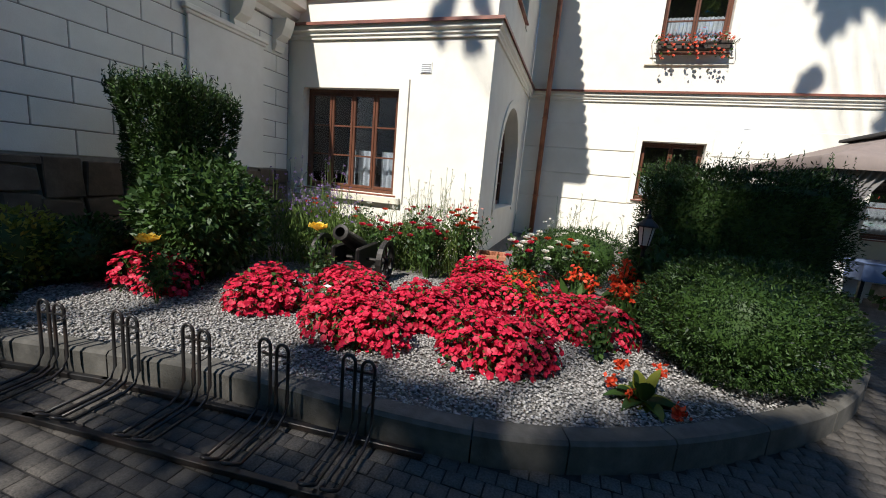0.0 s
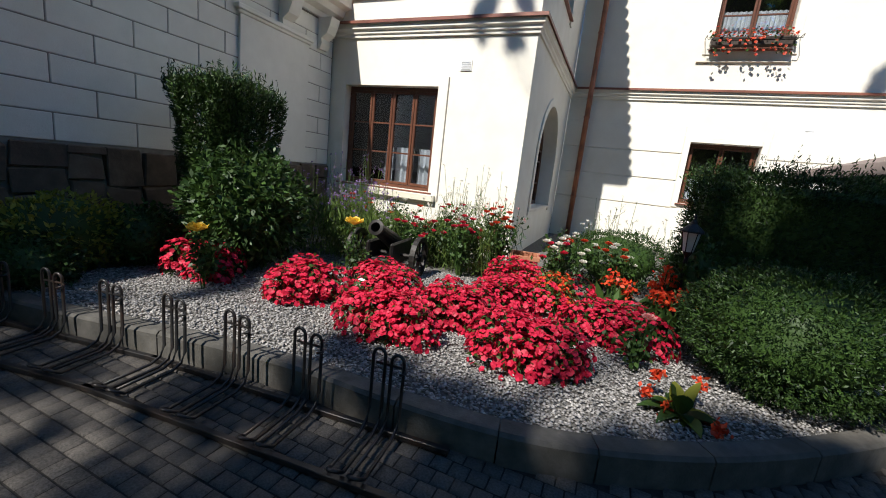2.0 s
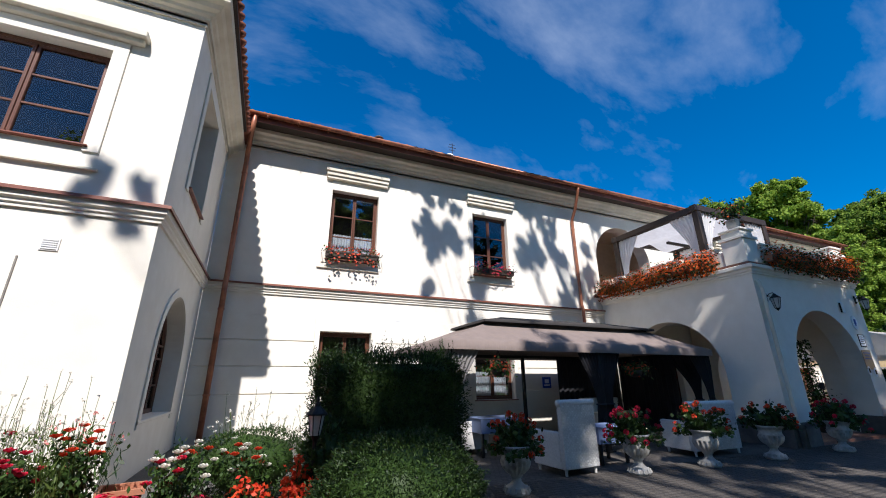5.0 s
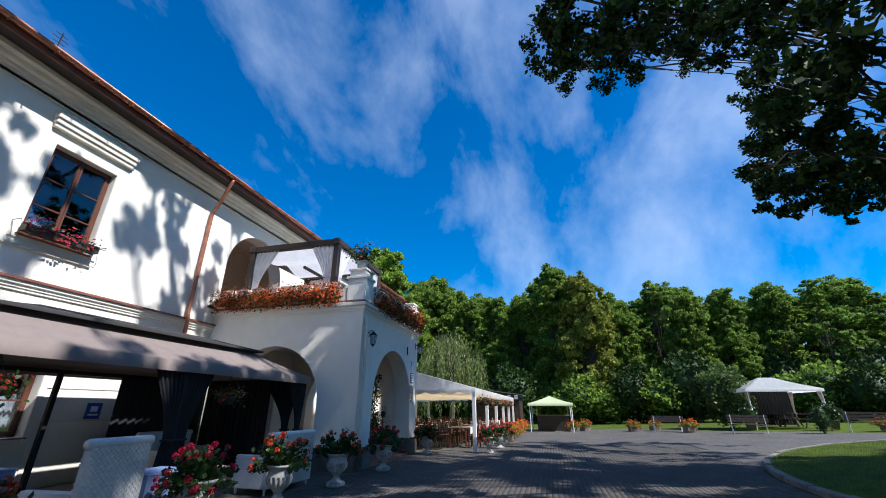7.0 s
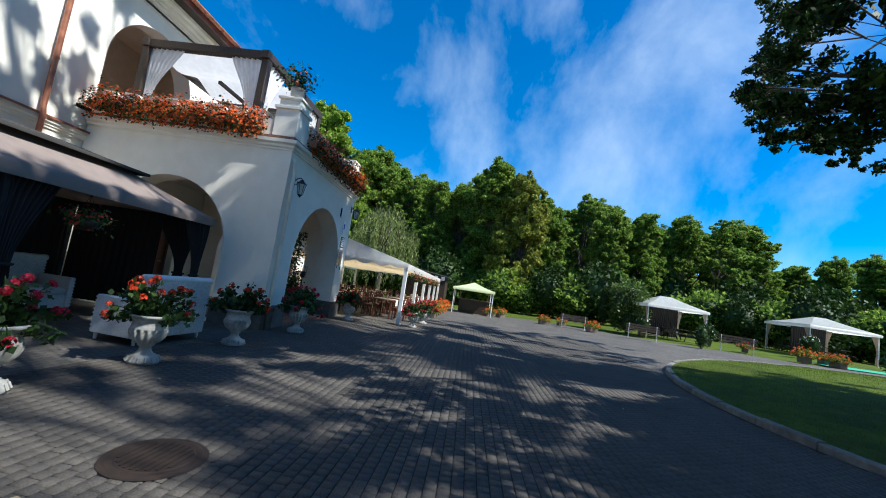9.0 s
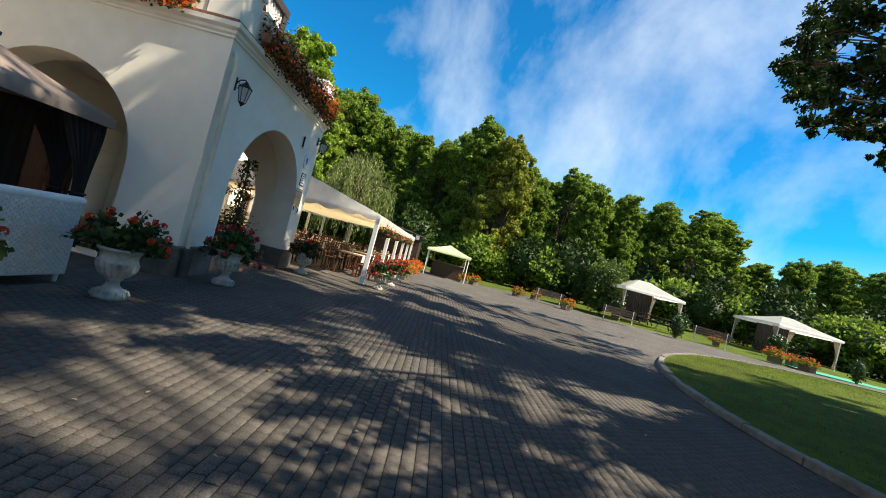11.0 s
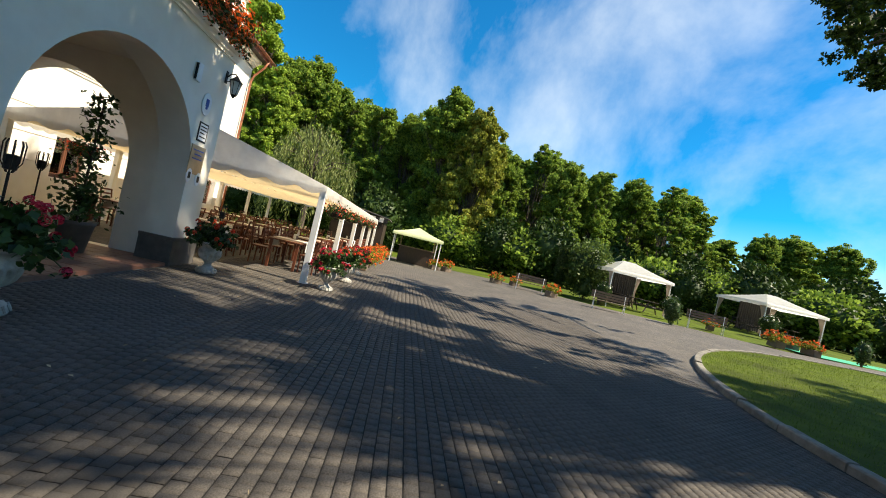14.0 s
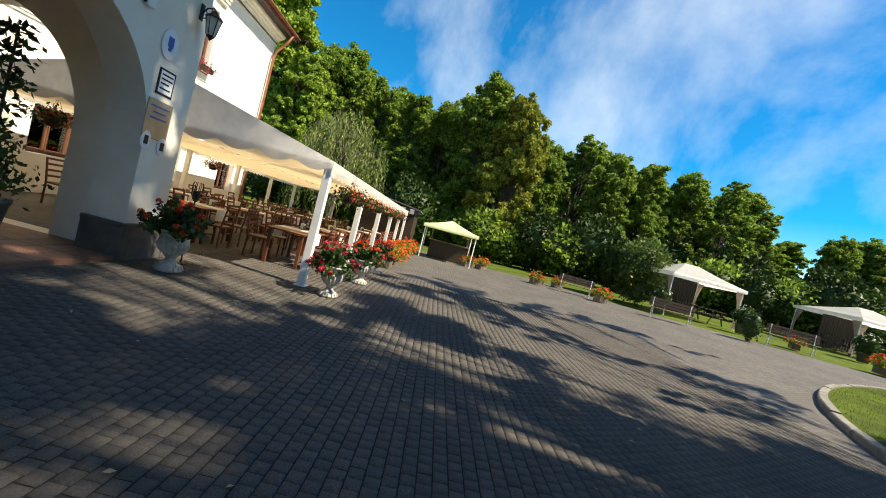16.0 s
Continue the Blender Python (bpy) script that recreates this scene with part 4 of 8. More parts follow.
# ---- the side building with block courses ----
LW = structure("wall_west", boxes((TX0 - 0.6, TX0 - 0.012, -3.0, TY - 0.001, -0.1, 4.55)), JOINT, "grey-cream wall of large rendered blocks above a stone base", "wall")
structure("wall_west_body", boxes((-14, TX0 - 0.6, -3.0, -2.6, -0.1, 4.55), (-14, -13.6, -2.6, 22, -0.1, 4.55), (-14, TX0 - 0.6, -2.6, 11, 4.45, 4.55)), RENDER_GREY, "plain rendered side building", "wall")
rng = random.Random(3)
course, z, odd = 0.283, 1.37, 0
while z < 3.9:
    y = -3.0 + (0.0 if odd else -0.39)
    while y < TY - 0.02:
        a, b = max(-3.0, y), min(TY - 0.02, y + 0.78)
        if b - a > 0.05:
            q = rng.uniform(-0.0025, 0.0025)
            part("block", boxes((TX0 - 0.02, TX0 + q, a + 0.006, b - 0.006, z + 0.006, min(z + course, 3.9) - 0.006), bevel=0.006), RENDER_GREY, LW)
        y += 0.78
    z += course
    odd = 1 - odd
# pilaster strip, entablature and corbels
part("pilaster", boxes((TX0 + 0.004, TX0 + 0.05, 5.0, 6.4, 1.37, 3.38), bevel=0.008), RENDER_GREY, LW)
part("pilaster_cap", boxes((TX0 + 0.004, TX0 + 0.07, 4.96, 6.44, 3.384, 3.43), (TX0 + 0.004, TX0 + 0.10, 4.93, 6.47, 3.43, 3.50), bevel=0.012), RENDER_GREY, LW)
cornice("trim_west", [(TX0 + 0.001, TY, 0), (TX0 + 0.001, -3.0, 0)][::-1], [(0, 3.92), (0.06, 3.92), (0.08, 4.0), (0.2, 4.05), (0.24, 4.15), (0.36, 4.2), (0.38, 4.35), (0, 4.4)], RENDER_GREY, "moulded cornice of the side building")
for k in range(2):
    bm = bmesh.new()
    yy = 6.75 - 0.9 * k
    pr = [(0.0, 3.4), (0.06, 3.4), (0.1, 3.5), (0.08, 3.58), (0.2, 3.66), (0.26, 3.78), (0.3, 3.92), (0, 3.92)]
    a = [bm.verts.new((TX0 + 0.005 + o, yy - 0.11, u)) for o, u in pr]
    b = [bm.verts.new((TX0 + 0.005 + o, yy + 0.11, u)) for o, u in pr]
    for i in range(len(pr)):
        j = (i + 1) % len(pr)
        bm.faces.new((a[i], a[j], b[j], b[i]))
    bm.faces.new(a[::-1])
    bm.faces.new(b)
    bmesh.ops.recalc_face_normals(bm, faces=bm.faces)
    part("corbel", bm, RENDER_GREY, LW, "scrolled corbel")
structure("wall_west_parapet", boxes((TX0 - 0.3, TX0 - 0.05, -3.0, TY - 0.01, 4.4, 4.6)), RENDER_GREY, "low parapet of the side building", "wall")
# rubble base
yy = -3.0
while yy < TY - 0.02:
    zz = 0.0
    wd = rng.uniform(0.3, 0.5)
    wd = min(wd, TY - 0.02 - yy)
    while zz < 1.32:
        hh = min(rng.uniform(0.22, 0.5), 1.36 - zz)
        if hh > 0.05 and wd > 0.05:
            bm = bmesh.new()
            x1 = TX0 + 0.05 + rng.uniform(0, 0.02)
            box(bm, TX0 - 0.02, x1, yy + 0.012, yy + wd - 0.012, zz + 0.012, zz + hh - 0.012)
            for v in bm.verts:
                v.co.y += rng.uniform(-0.03, 0.03) if -2.9 < v.co.y < TY - 0.1 else 0
                v.co.z += rng.uniform(-0.03, 0.03) if zz + hh < 1.32 and v.co.z > zz + 0.1 else 0
            bmesh.ops.bevel(bm, geom=bm.edges[:], offset=0.012, segments=1, affect="EDGES")
            part("stone", bm, RUBBLE, LW)
        zz += hh
    yy += wd

# ---- the porch ----
side_arch = (7.75, 10.95, 0.0, 1.6, "arch")
PF = structure("wall_porch_front", wall_mesh(PX0, PX1, -0.05, 4.30, 0.55, [(11.72, 15.06, -0.05, 1.63, "arch")], lambda u, v, w: (u, PY + w, v)), RENDERED,
               "white rendered front of the arched porch", "wall")
PL = structure("wall_porch_west", wall_mesh(PY + 0.55, FY - 0.03, -0.05, 4.30, 0.5, [side_arch], lambda u, v, w: (PX0 + w, u, v)), RENDERED, "white rendered side of the porch with an arch", "wall")
PR = structure("wall_porch_east", wall_mesh(PY + 0.55, FY - 0.03, -0.05, 4.30, 0.5, [side_arch], lambda u, v, w: (PX1 - w, u, v)), RENDERED, "white rendered far side of the porch with an arch", "wall")
structure("ceiling_porch", boxes((PX0 + 0.5, PX1 - 0.5, PY + 0.55, FY - 0.03, 3.55, 3.62)), RENDERED, "white ceiling of the porch", "ceiling")
structure("floor_terrace", boxes((PX0, PX1, PY, FY - 0.004, 4.30, 4.46)), CLAYFLOOR, "tiled terrace floor above the porch", "floor")
PFL = structure("floor_porch", boxes((PX0 + 0.5, PX1 - 0.5, PY + 0.0, FY, -0.05, 0.05)), CLAYFLOOR, "red clay tile floor of the porch", "floor")
PLIN = structure("baseboard_porch", boxes((PX0 - 0.05, PX0 - 0.001, PY - 0.05, 7.75, -0.02, 0.46), (PX0 - 0.001, 11.72, PY - 0.05, PY - 0.001, -0.02, 0.46), (15.06, PX1 + 0.001, PY - 0.05, PY - 0.001, -0.02, 0.46),
                                         (PX1 + 0.001, PX1 + 0.05, PY - 0.05, 7.75, -0.02, 0.46), (15.015, 15.059, PY - 0.05, PY + 0.56, -0.02, 0.46), (11.721, 11.765, PY - 0.05, PY + 0.56, -0.02, 0.46)), PLINTH,
                 "dark stone base of the porch", "plinth")
part("plinth_cap", boxes((PX0 - 0.08, PX0 - 0.001, PY - 0.08, 7.76, 0.462, 0.52), (PX0, 11.765, PY - 0.08, PY - 0.001, 0.462, 0.52), (15.015, PX1, PY - 0.08, PY - 0.001, 0.462, 0.52),
                         (15.0, 15.059, PY - 0.001, PY + 0.57, 0.462, 0.52), bevel=0.01), PLINTH, PLIN)
pc = [(0, 4.12), (0.03, 4.12), (0.03, 4.16), (0.06, 4.19), (0.06, 4.24), (0.12, 4.28), (0.12, 4.36), (0.0, 4.40)]
cornice("trim_porch", [(PX0, FY - 0.03, 0), (PX0, PY, 0), (PX1, PY, 0), (PX1, FY - 0.03, 0)], pc, RENDERED, "moulded cornice of the porch terrace")
structure("parapet", boxes((PX0 + 0.02, PX0 + 0.3, PY + 0.6, FY - 0.03, 4.46, 4.86), (PX0 + 0.6, PX1 - 0.6, PY + 0.02, PY + 0.3, 4.46, 4.86), (PX1 - 0.3, PX1 - 0.02, PY + 0.6, FY - 0.03, 4.46, 4.86)), RENDERED,
          "low white parapet of the terrace", "parapet")
PAR = bpy.data.objects["parapet"]
for k in range(8):
    yy = PY + 0.85 + 0.55 * k
    part("merlon", boxes((PX0, PX0 + 0.32, yy, yy + 0.33, 4.862, 5.0), (PX0 - 0.02, PX0 + 0.34, yy - 0.02, yy + 0.35, 5.0, 5.05)), RENDERED, PAR)
for k in range(8):
    xx = PX0 + 0.75 + 0.55 * k
    part("merlon", boxes((xx, xx + 0.33, PY, PY + 0.32, 4.862, 5.0), (xx - 0.02, xx + 0.35, PY - 0.02, PY + 0.34, 5.0, 5.05)), RENDERED, PAR)
for xx in (PX0, PX1 - 0.58):
    part("corner_pier", boxes((xx, xx + 0.58, PY, PY + 0.58, 4.46, 5.12), (xx - 0.04, xx + 0.62, PY - 0.04, PY + 0.62, 5.12, 5.2), (xx + 0.03, xx + 0.55, PY + 0.03, PY + 0.55, 5.2, 5.38),
                              (xx - 0.01, xx + 0.59, PY - 0.01, PY + 0.59, 5.38, 5.44), bevel=0.01), RENDERED, PAR)
# pale slim pipe on the porch corner
bm = bmesh.new()
tube(bm, [(PX0 + 0.12, PY - 0.02, 3.95), (PX0 + 0.12, PY - 0.07, 3.85), (PX0 + 0.12, PY - 0.09, 3.7), (PX0 + 0.12, PY - 0.09, 0.55), (PX0 + 0.12, PY - 0.13, 0.45)], 0.045, 12)
pp = thing("downpipe", pose(0, 0, 0), "slim cream-painted pipe on the porch corner", "downpipe", kind="structure")
part("pipe", bm, TRIM, pp, smooth=True)
bm = bmesh.new()
lathe(bm, [(0.075, 0), (0.075, 0.42), (0.09, 0.44), (0.09, 0.48), (0.06, 0.5)], 14, (PX0 + 0.12, PY - 0.14, 0))
part("standpipe", bm, CONCRETE, pp, "grey standpipe at the foot", smooth=False)


def fast_mesh(name, verts, faces, material, smooth=False):
    """A mesh from arrays of places and of equal-sided faces."""
    verts, faces = np.asarray(verts, np.float32), np.asarray(faces, np.int32)
    me = bpy.data.meshes.new(name)
    me.vertices.add(len(verts))
    me.vertices.foreach_set("co", verts.reshape(-1))
    n, k = faces.shape
    me.loops.add(n * k)
    me.loops.foreach_set("vertex_index", faces.reshape(-1))
    me.polygons.add(n)
    me.polygons.foreach_set("loop_start", np.arange(0, n * k, k, dtype=np.int32))
    me.polygons.foreach_set("loop_total", np.full(n, k, dtype=np.int32))
    me.update(calc_edges=True)
    me.materials.append(material)
    if smooth:
        me.polygons.foreach_set("use_smooth", np.ones(n, dtype=bool))
    return me


# ---- the flower bed ----
BED_Z = 0.16
bm = bmesh.new()
bm.faces.new([bm.verts.new((x, y, 0.137)) for x, y in BED_POLY])
bmesh.ops.triangulate(bm, faces=bm.faces)
bmesh.ops.recalc_face_normals(bm, faces=bm.faces)
structure("flower_bed_soil", bm, GRIT, "gritty ground of the raised flower bed", "soil")

KB = thing("bed_kerb", pose(0, 0, 0), "curved grey concrete kerb of the flower bed", "kerb", kind="structure")
for i in range(len(KERB) - 1):
    seg = BED_LINE[i * 6:i * 6 + 7]
    bm = bmesh.new()
    prof = [(0.0, -0.05), (0.0, KERB_H - 0.02), (-0.02, KERB_H), (-0.14, KERB_H), (-0.15, KERB_H - 0.01), (-0.15, -0.05)]
    a, b = seg[0].lerp(seg[1], 0.05), seg[-1].lerp(seg[-2], 0.05)
    sweep_box(bm, [a, *seg[1:-1], b], prof)
    part("kerb_stone", bm, CONCRETE, KB)


def pebbles(n, seed, poly_test, xr, yr, z, size):
    rng = np.random.default_rng(seed)
    x, y = rng.uniform(*xr, n * 2), rng.uniform(*yr, n * 2)
    keep = [i for i in range(n * 2) if poly_test(x[i], y[i])][:n]
    x, y = x[keep], y[keep]
    m = len(x)
    base = np.array([[1, 0, 0], [0, 1, 0], [-1, 0, 0], [0, -1, 0], [0, 0, 0.75], [0.1, 0, -0.5]])
    a = rng.uniform(0, 6.283, m)
    s = size * rng.uniform(0.55, 1.25, (m, 1, 1)) * np.stack([np.ones(m), rng.uniform(0.6, 0.95, m), rng.uniform(0.45, 0.8, m)], 1)[:, None]
    v = base[None] * s * (1 + rng.normal(0, 0.13, (m, 6, 3)))
    c, q = np.cos(a)[:, None], np.sin(a)[:, None]
    v = np.stack([v[..., 0] * c - v[..., 1] * q, v[..., 0] * q + v[..., 1] * c, v[..., 2]], -1)
    v += np.stack([x, y, z + rng.uniform(0, 0.018, m)], 1)[:, None]
    f = np.array([[0, 1, 4], [1, 2, 4], [2, 3, 4], [3, 0, 4], [1, 0, 5], [2, 1, 5], [3, 2, 5], [0, 3, 5]])
    faces = (f[None] + 6 * np.arange(m)[:, None, None]).reshape(-1, 3)
    return fast_mesh("gravel", v.reshape(-1, 3), faces, PEBBLE, True)


GRAVEL_POLY = [(v.x - 0.06, v.y + 0.16) for v in BED_LINE if v.y < 5.4] + [(1.11, 5.88), (-0.18, 5.54), (-1.9, 5.45), (-4.22, 5.36), (-5.42, 2.96), (-5.42, 2.01)]
tagged(new("gravel", pebbles(56000, 8, lambda x, y: inside(GRAVEL_POLY, x, y), (-5.8, 2.4), (1.6, 6.0), 0.143, 0.0145)), "pale mixed pebbles covering the flower bed", "gravel", kind="stuff")


# turns, moves and shrinks the bed about the camera's standpoint, fitting its view
BED_TURN = Matrix.Translation((-0.80, 0.59, 0)) @ Matrix.Scale(0.86, 4) @ Matrix.Translation((0.425, -0.349, 0)) @ pose(-0.38, 0.56, 0, 0, 0, -1.7)
BED_MARK = set(bpy.data.objects)


def lumpy(name, radii, material, parent, seed, amount=0.12, at=(0, 0, 0)):
    bm = bmesh.new()
    bmesh.ops.create_icosphere(bm, subdivisions=3, radius=1.0)
    for v in bm.verts:
        k = 1 + amount * noise.noise(v.co * 2.2 + Vector((seed, 0, 0))) * 2
        v.co = Vector((v.co.x * radii[0] * k + at[0], v.co.y * radii[1] * k + at[1], v.co.z * radii[2] * k + at[2]))
    return part(name, bm, material, parent, smooth=True)


def stems(bm, rng, n, base, spread, height, r=0.008):
    for _ in range(n):
        a, d = rng.uniform(0, 6.283), rng.uniform(0.1, 1.0)
        p = Vector((base[0] + 0.15 * spread * math.cos(a), base[1] + 0.15 * spread * math.sin(a), base[2]))
        q = Vector((base[0] + spread * d * math.cos(a), base[1] + spread * d * math.sin(a), base[2] + height * rng.uniform(0.6, 1.0)))
        m = p.lerp(q, 0.5) + Vector((0, 0, 0.1 * height))
        tube(bm, [p, m, q], r, 5, 0.5)


def flower_cushion(x, y, rx, ry, h, seed, petals, label, blooms=820, size=0.062, leaf=LEAF_MID, name="bedding_flowers", category="flowers", z=BED_Z, group="red bedding flowers"):
    """A low mound of small leaves, thick with open blossoms."""
    rng = np.random.default_rng(seed)
    ob = thing(name, pose(x, y, z), label, category, group)
    lumps = [(rng.uniform(-0.55, 0.55) * rx, rng.uniform(-0.5, 0.5) * ry, rng.uniform(0.55, 0.75)) for _ in range(7)] + [(0, 0, 0.8)]
    pts, nrm, lp, ln = [], [], [], []
    for lx, ly, k in lumps:
        p, d = ball_points(rng, blooms // 4, (lx, ly, h * 0.25), (rx * k * 0.75, ry * k * 0.75, h * 0.78 * rng.uniform(0.8, 1.05)), 0.93)
        pts.append(p), nrm.append(d)
        p, d = ball_points(rng, 300, (lx, ly, h * 0.25), (rx * k * 0.74, ry * k * 0.74, h * 0.74), 0.6)
        lp.append(p), ln.append(d)
    pts, nrm, lp, ln = (np.concatenate(a) for a in (pts, nrm, lp, ln))
    keep = pts[:, 2] > 0.02
    pts, nrm = pts[keep], nrm[keep]
    keep = lp[:, 2] > 0.01
    part_ob = shared("blossoms", quads_mesh("blossoms", rosette(rng, pts, nrm + [0, 0, 0.7] + rng.normal(0, 0.35, nrm.shape), size), petals), ob)
    shared("leaves", quads_mesh("leaves", scatter_leaves(rng, lp[keep], 0.05, ln[keep]), leaf), ob)
    bm = bmesh.new()
    stems(bm, random.Random(seed), 26, (0, 0, 0), min(rx, ry) * 0.8, h * 0.8, 0.006)
    part("stem", bm, LEAF_MID, ob)
    return ob


RED = "mound of crimson bedding flowers in full bloom on pebbles"
for i, (x, y, rx, ry, h) in enumerate([(-3.1, 3.1, 0.64, 0.48, 0.46), (-2.0, 2.92, 0.62, 0.45, 0.42), (-1.55, 3.5, 0.60, 0.48, 0.46), (-0.5, 3.05, 0.70, 0.48, 0.46),
                                       (-0.05, 4.3, 0.72, 0.50, 0.46), (-1.1, 4.35, 0.66, 0.48, 0.42), (-2.55, 3.75, 0.6, 0.45, 0.44), (-4.55, 2.85, 0.5, 0.42, 0.46), (-5.1, 3.25, 0.5, 0.4, 0.5), (-1.0, 5.3, 0.8, 0.4, 0.44)]):
    flower_cushion(x, y, rx, ry, h, 20 + i, PETAL_RED, RED)
flower_cushion(-0.75, 4.75, 0.36, 0.28, 0.50, 41, PETAL_ORANGE, "small mound of orange-red flowers with yellow-green leaves", 220, 0.055, LEAF_LIGHT, group="")


def bush(name, x, y, z, radii, n, leaf, material, label, seed, category="shrub", core=True, box_shape=False, spikes=0, aspect=0.5, shell=0.72, droop=0.1, stem_h=0.3, ragged=0.1, group="", taper=0.0, tufts=0.0):
    """A dense shrub: lumpy core coloured dark as inner shade, an uneven skin of separate leaves, stems at the foot."""
    rng = np.random.default_rng(seed)
    ob = thing(name, pose(x, y, z), label, category, group)
    rx, ry, rz = radii
    d = rng.normal(size=(n, 3))
    d /= np.linalg.norm(d, axis=1)[:, None]
    if box_shape:
        areas = np.array([ry * rz, ry * rz, rx * rz, rx * rz, rx * ry, rx * ry])
        side_no = rng.choice(6, n, p=areas / areas.sum())
        d = rng.uniform(-1, 1, (n, 3))
        d[np.arange(n), side_no // 2] = np.where(side_no % 2, 1.0, -1.0)
        d *= (1 / np.maximum(1.0, np.linalg.norm(d, ord=6, axis=1)))[:, None]
    lump = np.array([noise.noise(Vector((*(v * 2.6), )) + Vector((seed * 3.1, 0, 0))) for v in d])
    r = (shell + (1 - shell) * rng.random(n)) * (1 + ragged * 2 * lump)
    if tufts:
        # sprays stand out of the clipped face, with dark hollows between
        r *= 1 + tufts * np.array([noise.noise(Vector((*(v * 11.0), )) + Vector((seed * 1.7, 5.0, 0))) for v in d])
    p = d * r[:, None] * np.array([rx, ry, rz]) + [0, 0, rz]
    p[:, :2] *= (1 - taper * (1 - np.clip(p[:, 2:3] / (2 * rz), 0, 1)))
    nn = d + [0, 0, 0.25]
    if spikes:
        top = rng.choice(np.where(d[:, 2] > 0.45)[0], spikes)
        ups = []
        for t in top:
            hgt = rng.uniform(0.08, 0.26)
            for s in range(9):
                ups.append(p[t] + [rng.normal(0, 0.006), rng.normal(0, 0.006), hgt * s / 8])
        p = np.concatenate([p, np.array(ups)])
        nn = np.concatenate([nn, np.tile([0, 0, 1.2], (len(ups), 1)) + rng.normal(0, 0.4, (len(ups), 3))])
    shared("leaves", quads_mesh("leaves", scatter_leaves(rng, p, leaf, nn, droop, aspect), material), ob)
    # added solid core; its dark colour stands in for shade between the leaves
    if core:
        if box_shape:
            part("shade_core", boxes((-rx * (0.84 - taper), rx * (0.84 - taper), -ry * (0.8 - taper), ry * (0.8 - taper), rz * 0.15, rz * 1.82), bevel=0.1), LEAF_DARK, ob)
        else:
            lumpy("shade_core", (rx * 0.72, ry * 0.72, rz * 0.74), LEAF_DARK, ob, seed, 0.1, (0, 0, rz))
    bm = bmesh.new()
    stems(bm, random.Random(seed), 7, (0, 0, -0.02), rx * 0.4, rz * stem_h + 0.1, 0.02)
    part("stem", bm, BARK, ob)
    return ob


# clipped evergreens
bush("clipped_ball_yew", 1.45, 4.05, 0.10, (0.84, 0.80, 0.58), 44000, 0.036, LEAF_DARK, "clipped dark green yew ball at the kerb", 51, aspect=0.32, ragged=0.05, shell=0.9, tufts=0.16)
bush("clipped_mound_yew", -0.05, 6.7, BED_Z, (0.85, 0.65, 0.48), 11000, 0.042, LEAF_DARK, "low clipped green mound by the tower corner", 52, aspect=0.32, ragged=0.05, shell=0.88, tufts=0.16)
bush("hedge_block", 1.74, 5.75, BED_Z, (1.12, 0.48, 1.0), 52000, 0.048, LEAF_DARK, "tall clipped yew hedge block with light young tips", 53, box_shape=True, spikes=420, aspect=0.28, ragged=0.05, shell=0.88, tufts=0.14)
bush("yew_cone", -5.05, 3.55, 0.75, (0.50, 0.64, 0.92), 30000, 0.06, LEAF_DARK, "tall dark yew clipped flat and wider at the top", 54, box_shape=True, spikes=520, aspect=0.28, ragged=0.10, shell=0.82, taper=0.42)
bush("leafy_shrub", -4.55, 3.5, BED_Z, (0.72, 0.85, 0.82), 8500, 0.095, LEAF_MID, "leafy green shrub in front of the yew", 55, aspect=0.42, ragged=0.12, shell=0.7, droop=0.5)
bush("golden_shrub", -5.6, 1.9, 0.12, (0.42, 0.7, 0.50), 2600, 0.07, LEAF_YELLOW, "yellow-green low shrub against the stone base", 56, ragged=0.15)
bush("dark_shrub", -5.5, 2.7, 0.12, (0.45, 0.6, 0.42), 3000, 0.06, LEAF_MID, "dark low shrub against the stone base", 57, ragged=0.15)
bush("dark_shrub", -5.35, 1.55, 0.1, (0.5, 0.42, 0.32), 2600, 0.055, LEAF_DARK, "dark low shrub near the end of the kerb", 58, ragged=0.15)
bush("leafy_shrub", 0.85, 5.05, BED_Z, (0.36, 0.34, 0.58), 1900, 0.075, LEAF_MID, "glossy green shrub beside the garden lantern", 59, ragged=0.2, shell=0.55)


def rose_head(bm_list, rng, c, size):
    """Cupped petals in three turns."""
    out = []
    for ring, (k, tilt) in enumerate(((6, 0.62), (5, 1.0), (4, 1.35))):
        for i in range(k):
            a = 6.283 * (i + 0.5 * ring) / k
            d = np.array([math.cos(a), math.sin(a), 0])
            s = np.array([-math.sin(a), math.cos(a), 0])
            up = np.array([0, 0, 1.0])
            o = d * math.cos(tilt) + up * math.sin(tilt)
            tip = c + o * size * (0.55 - 0.1 * ring)
            mid = c + o * size * 0.3 + d * size * 0.08
            out.append([c, mid + s * size * 0.26, tip, mid - s * size * 0.26])
    bm_list.extend(out)


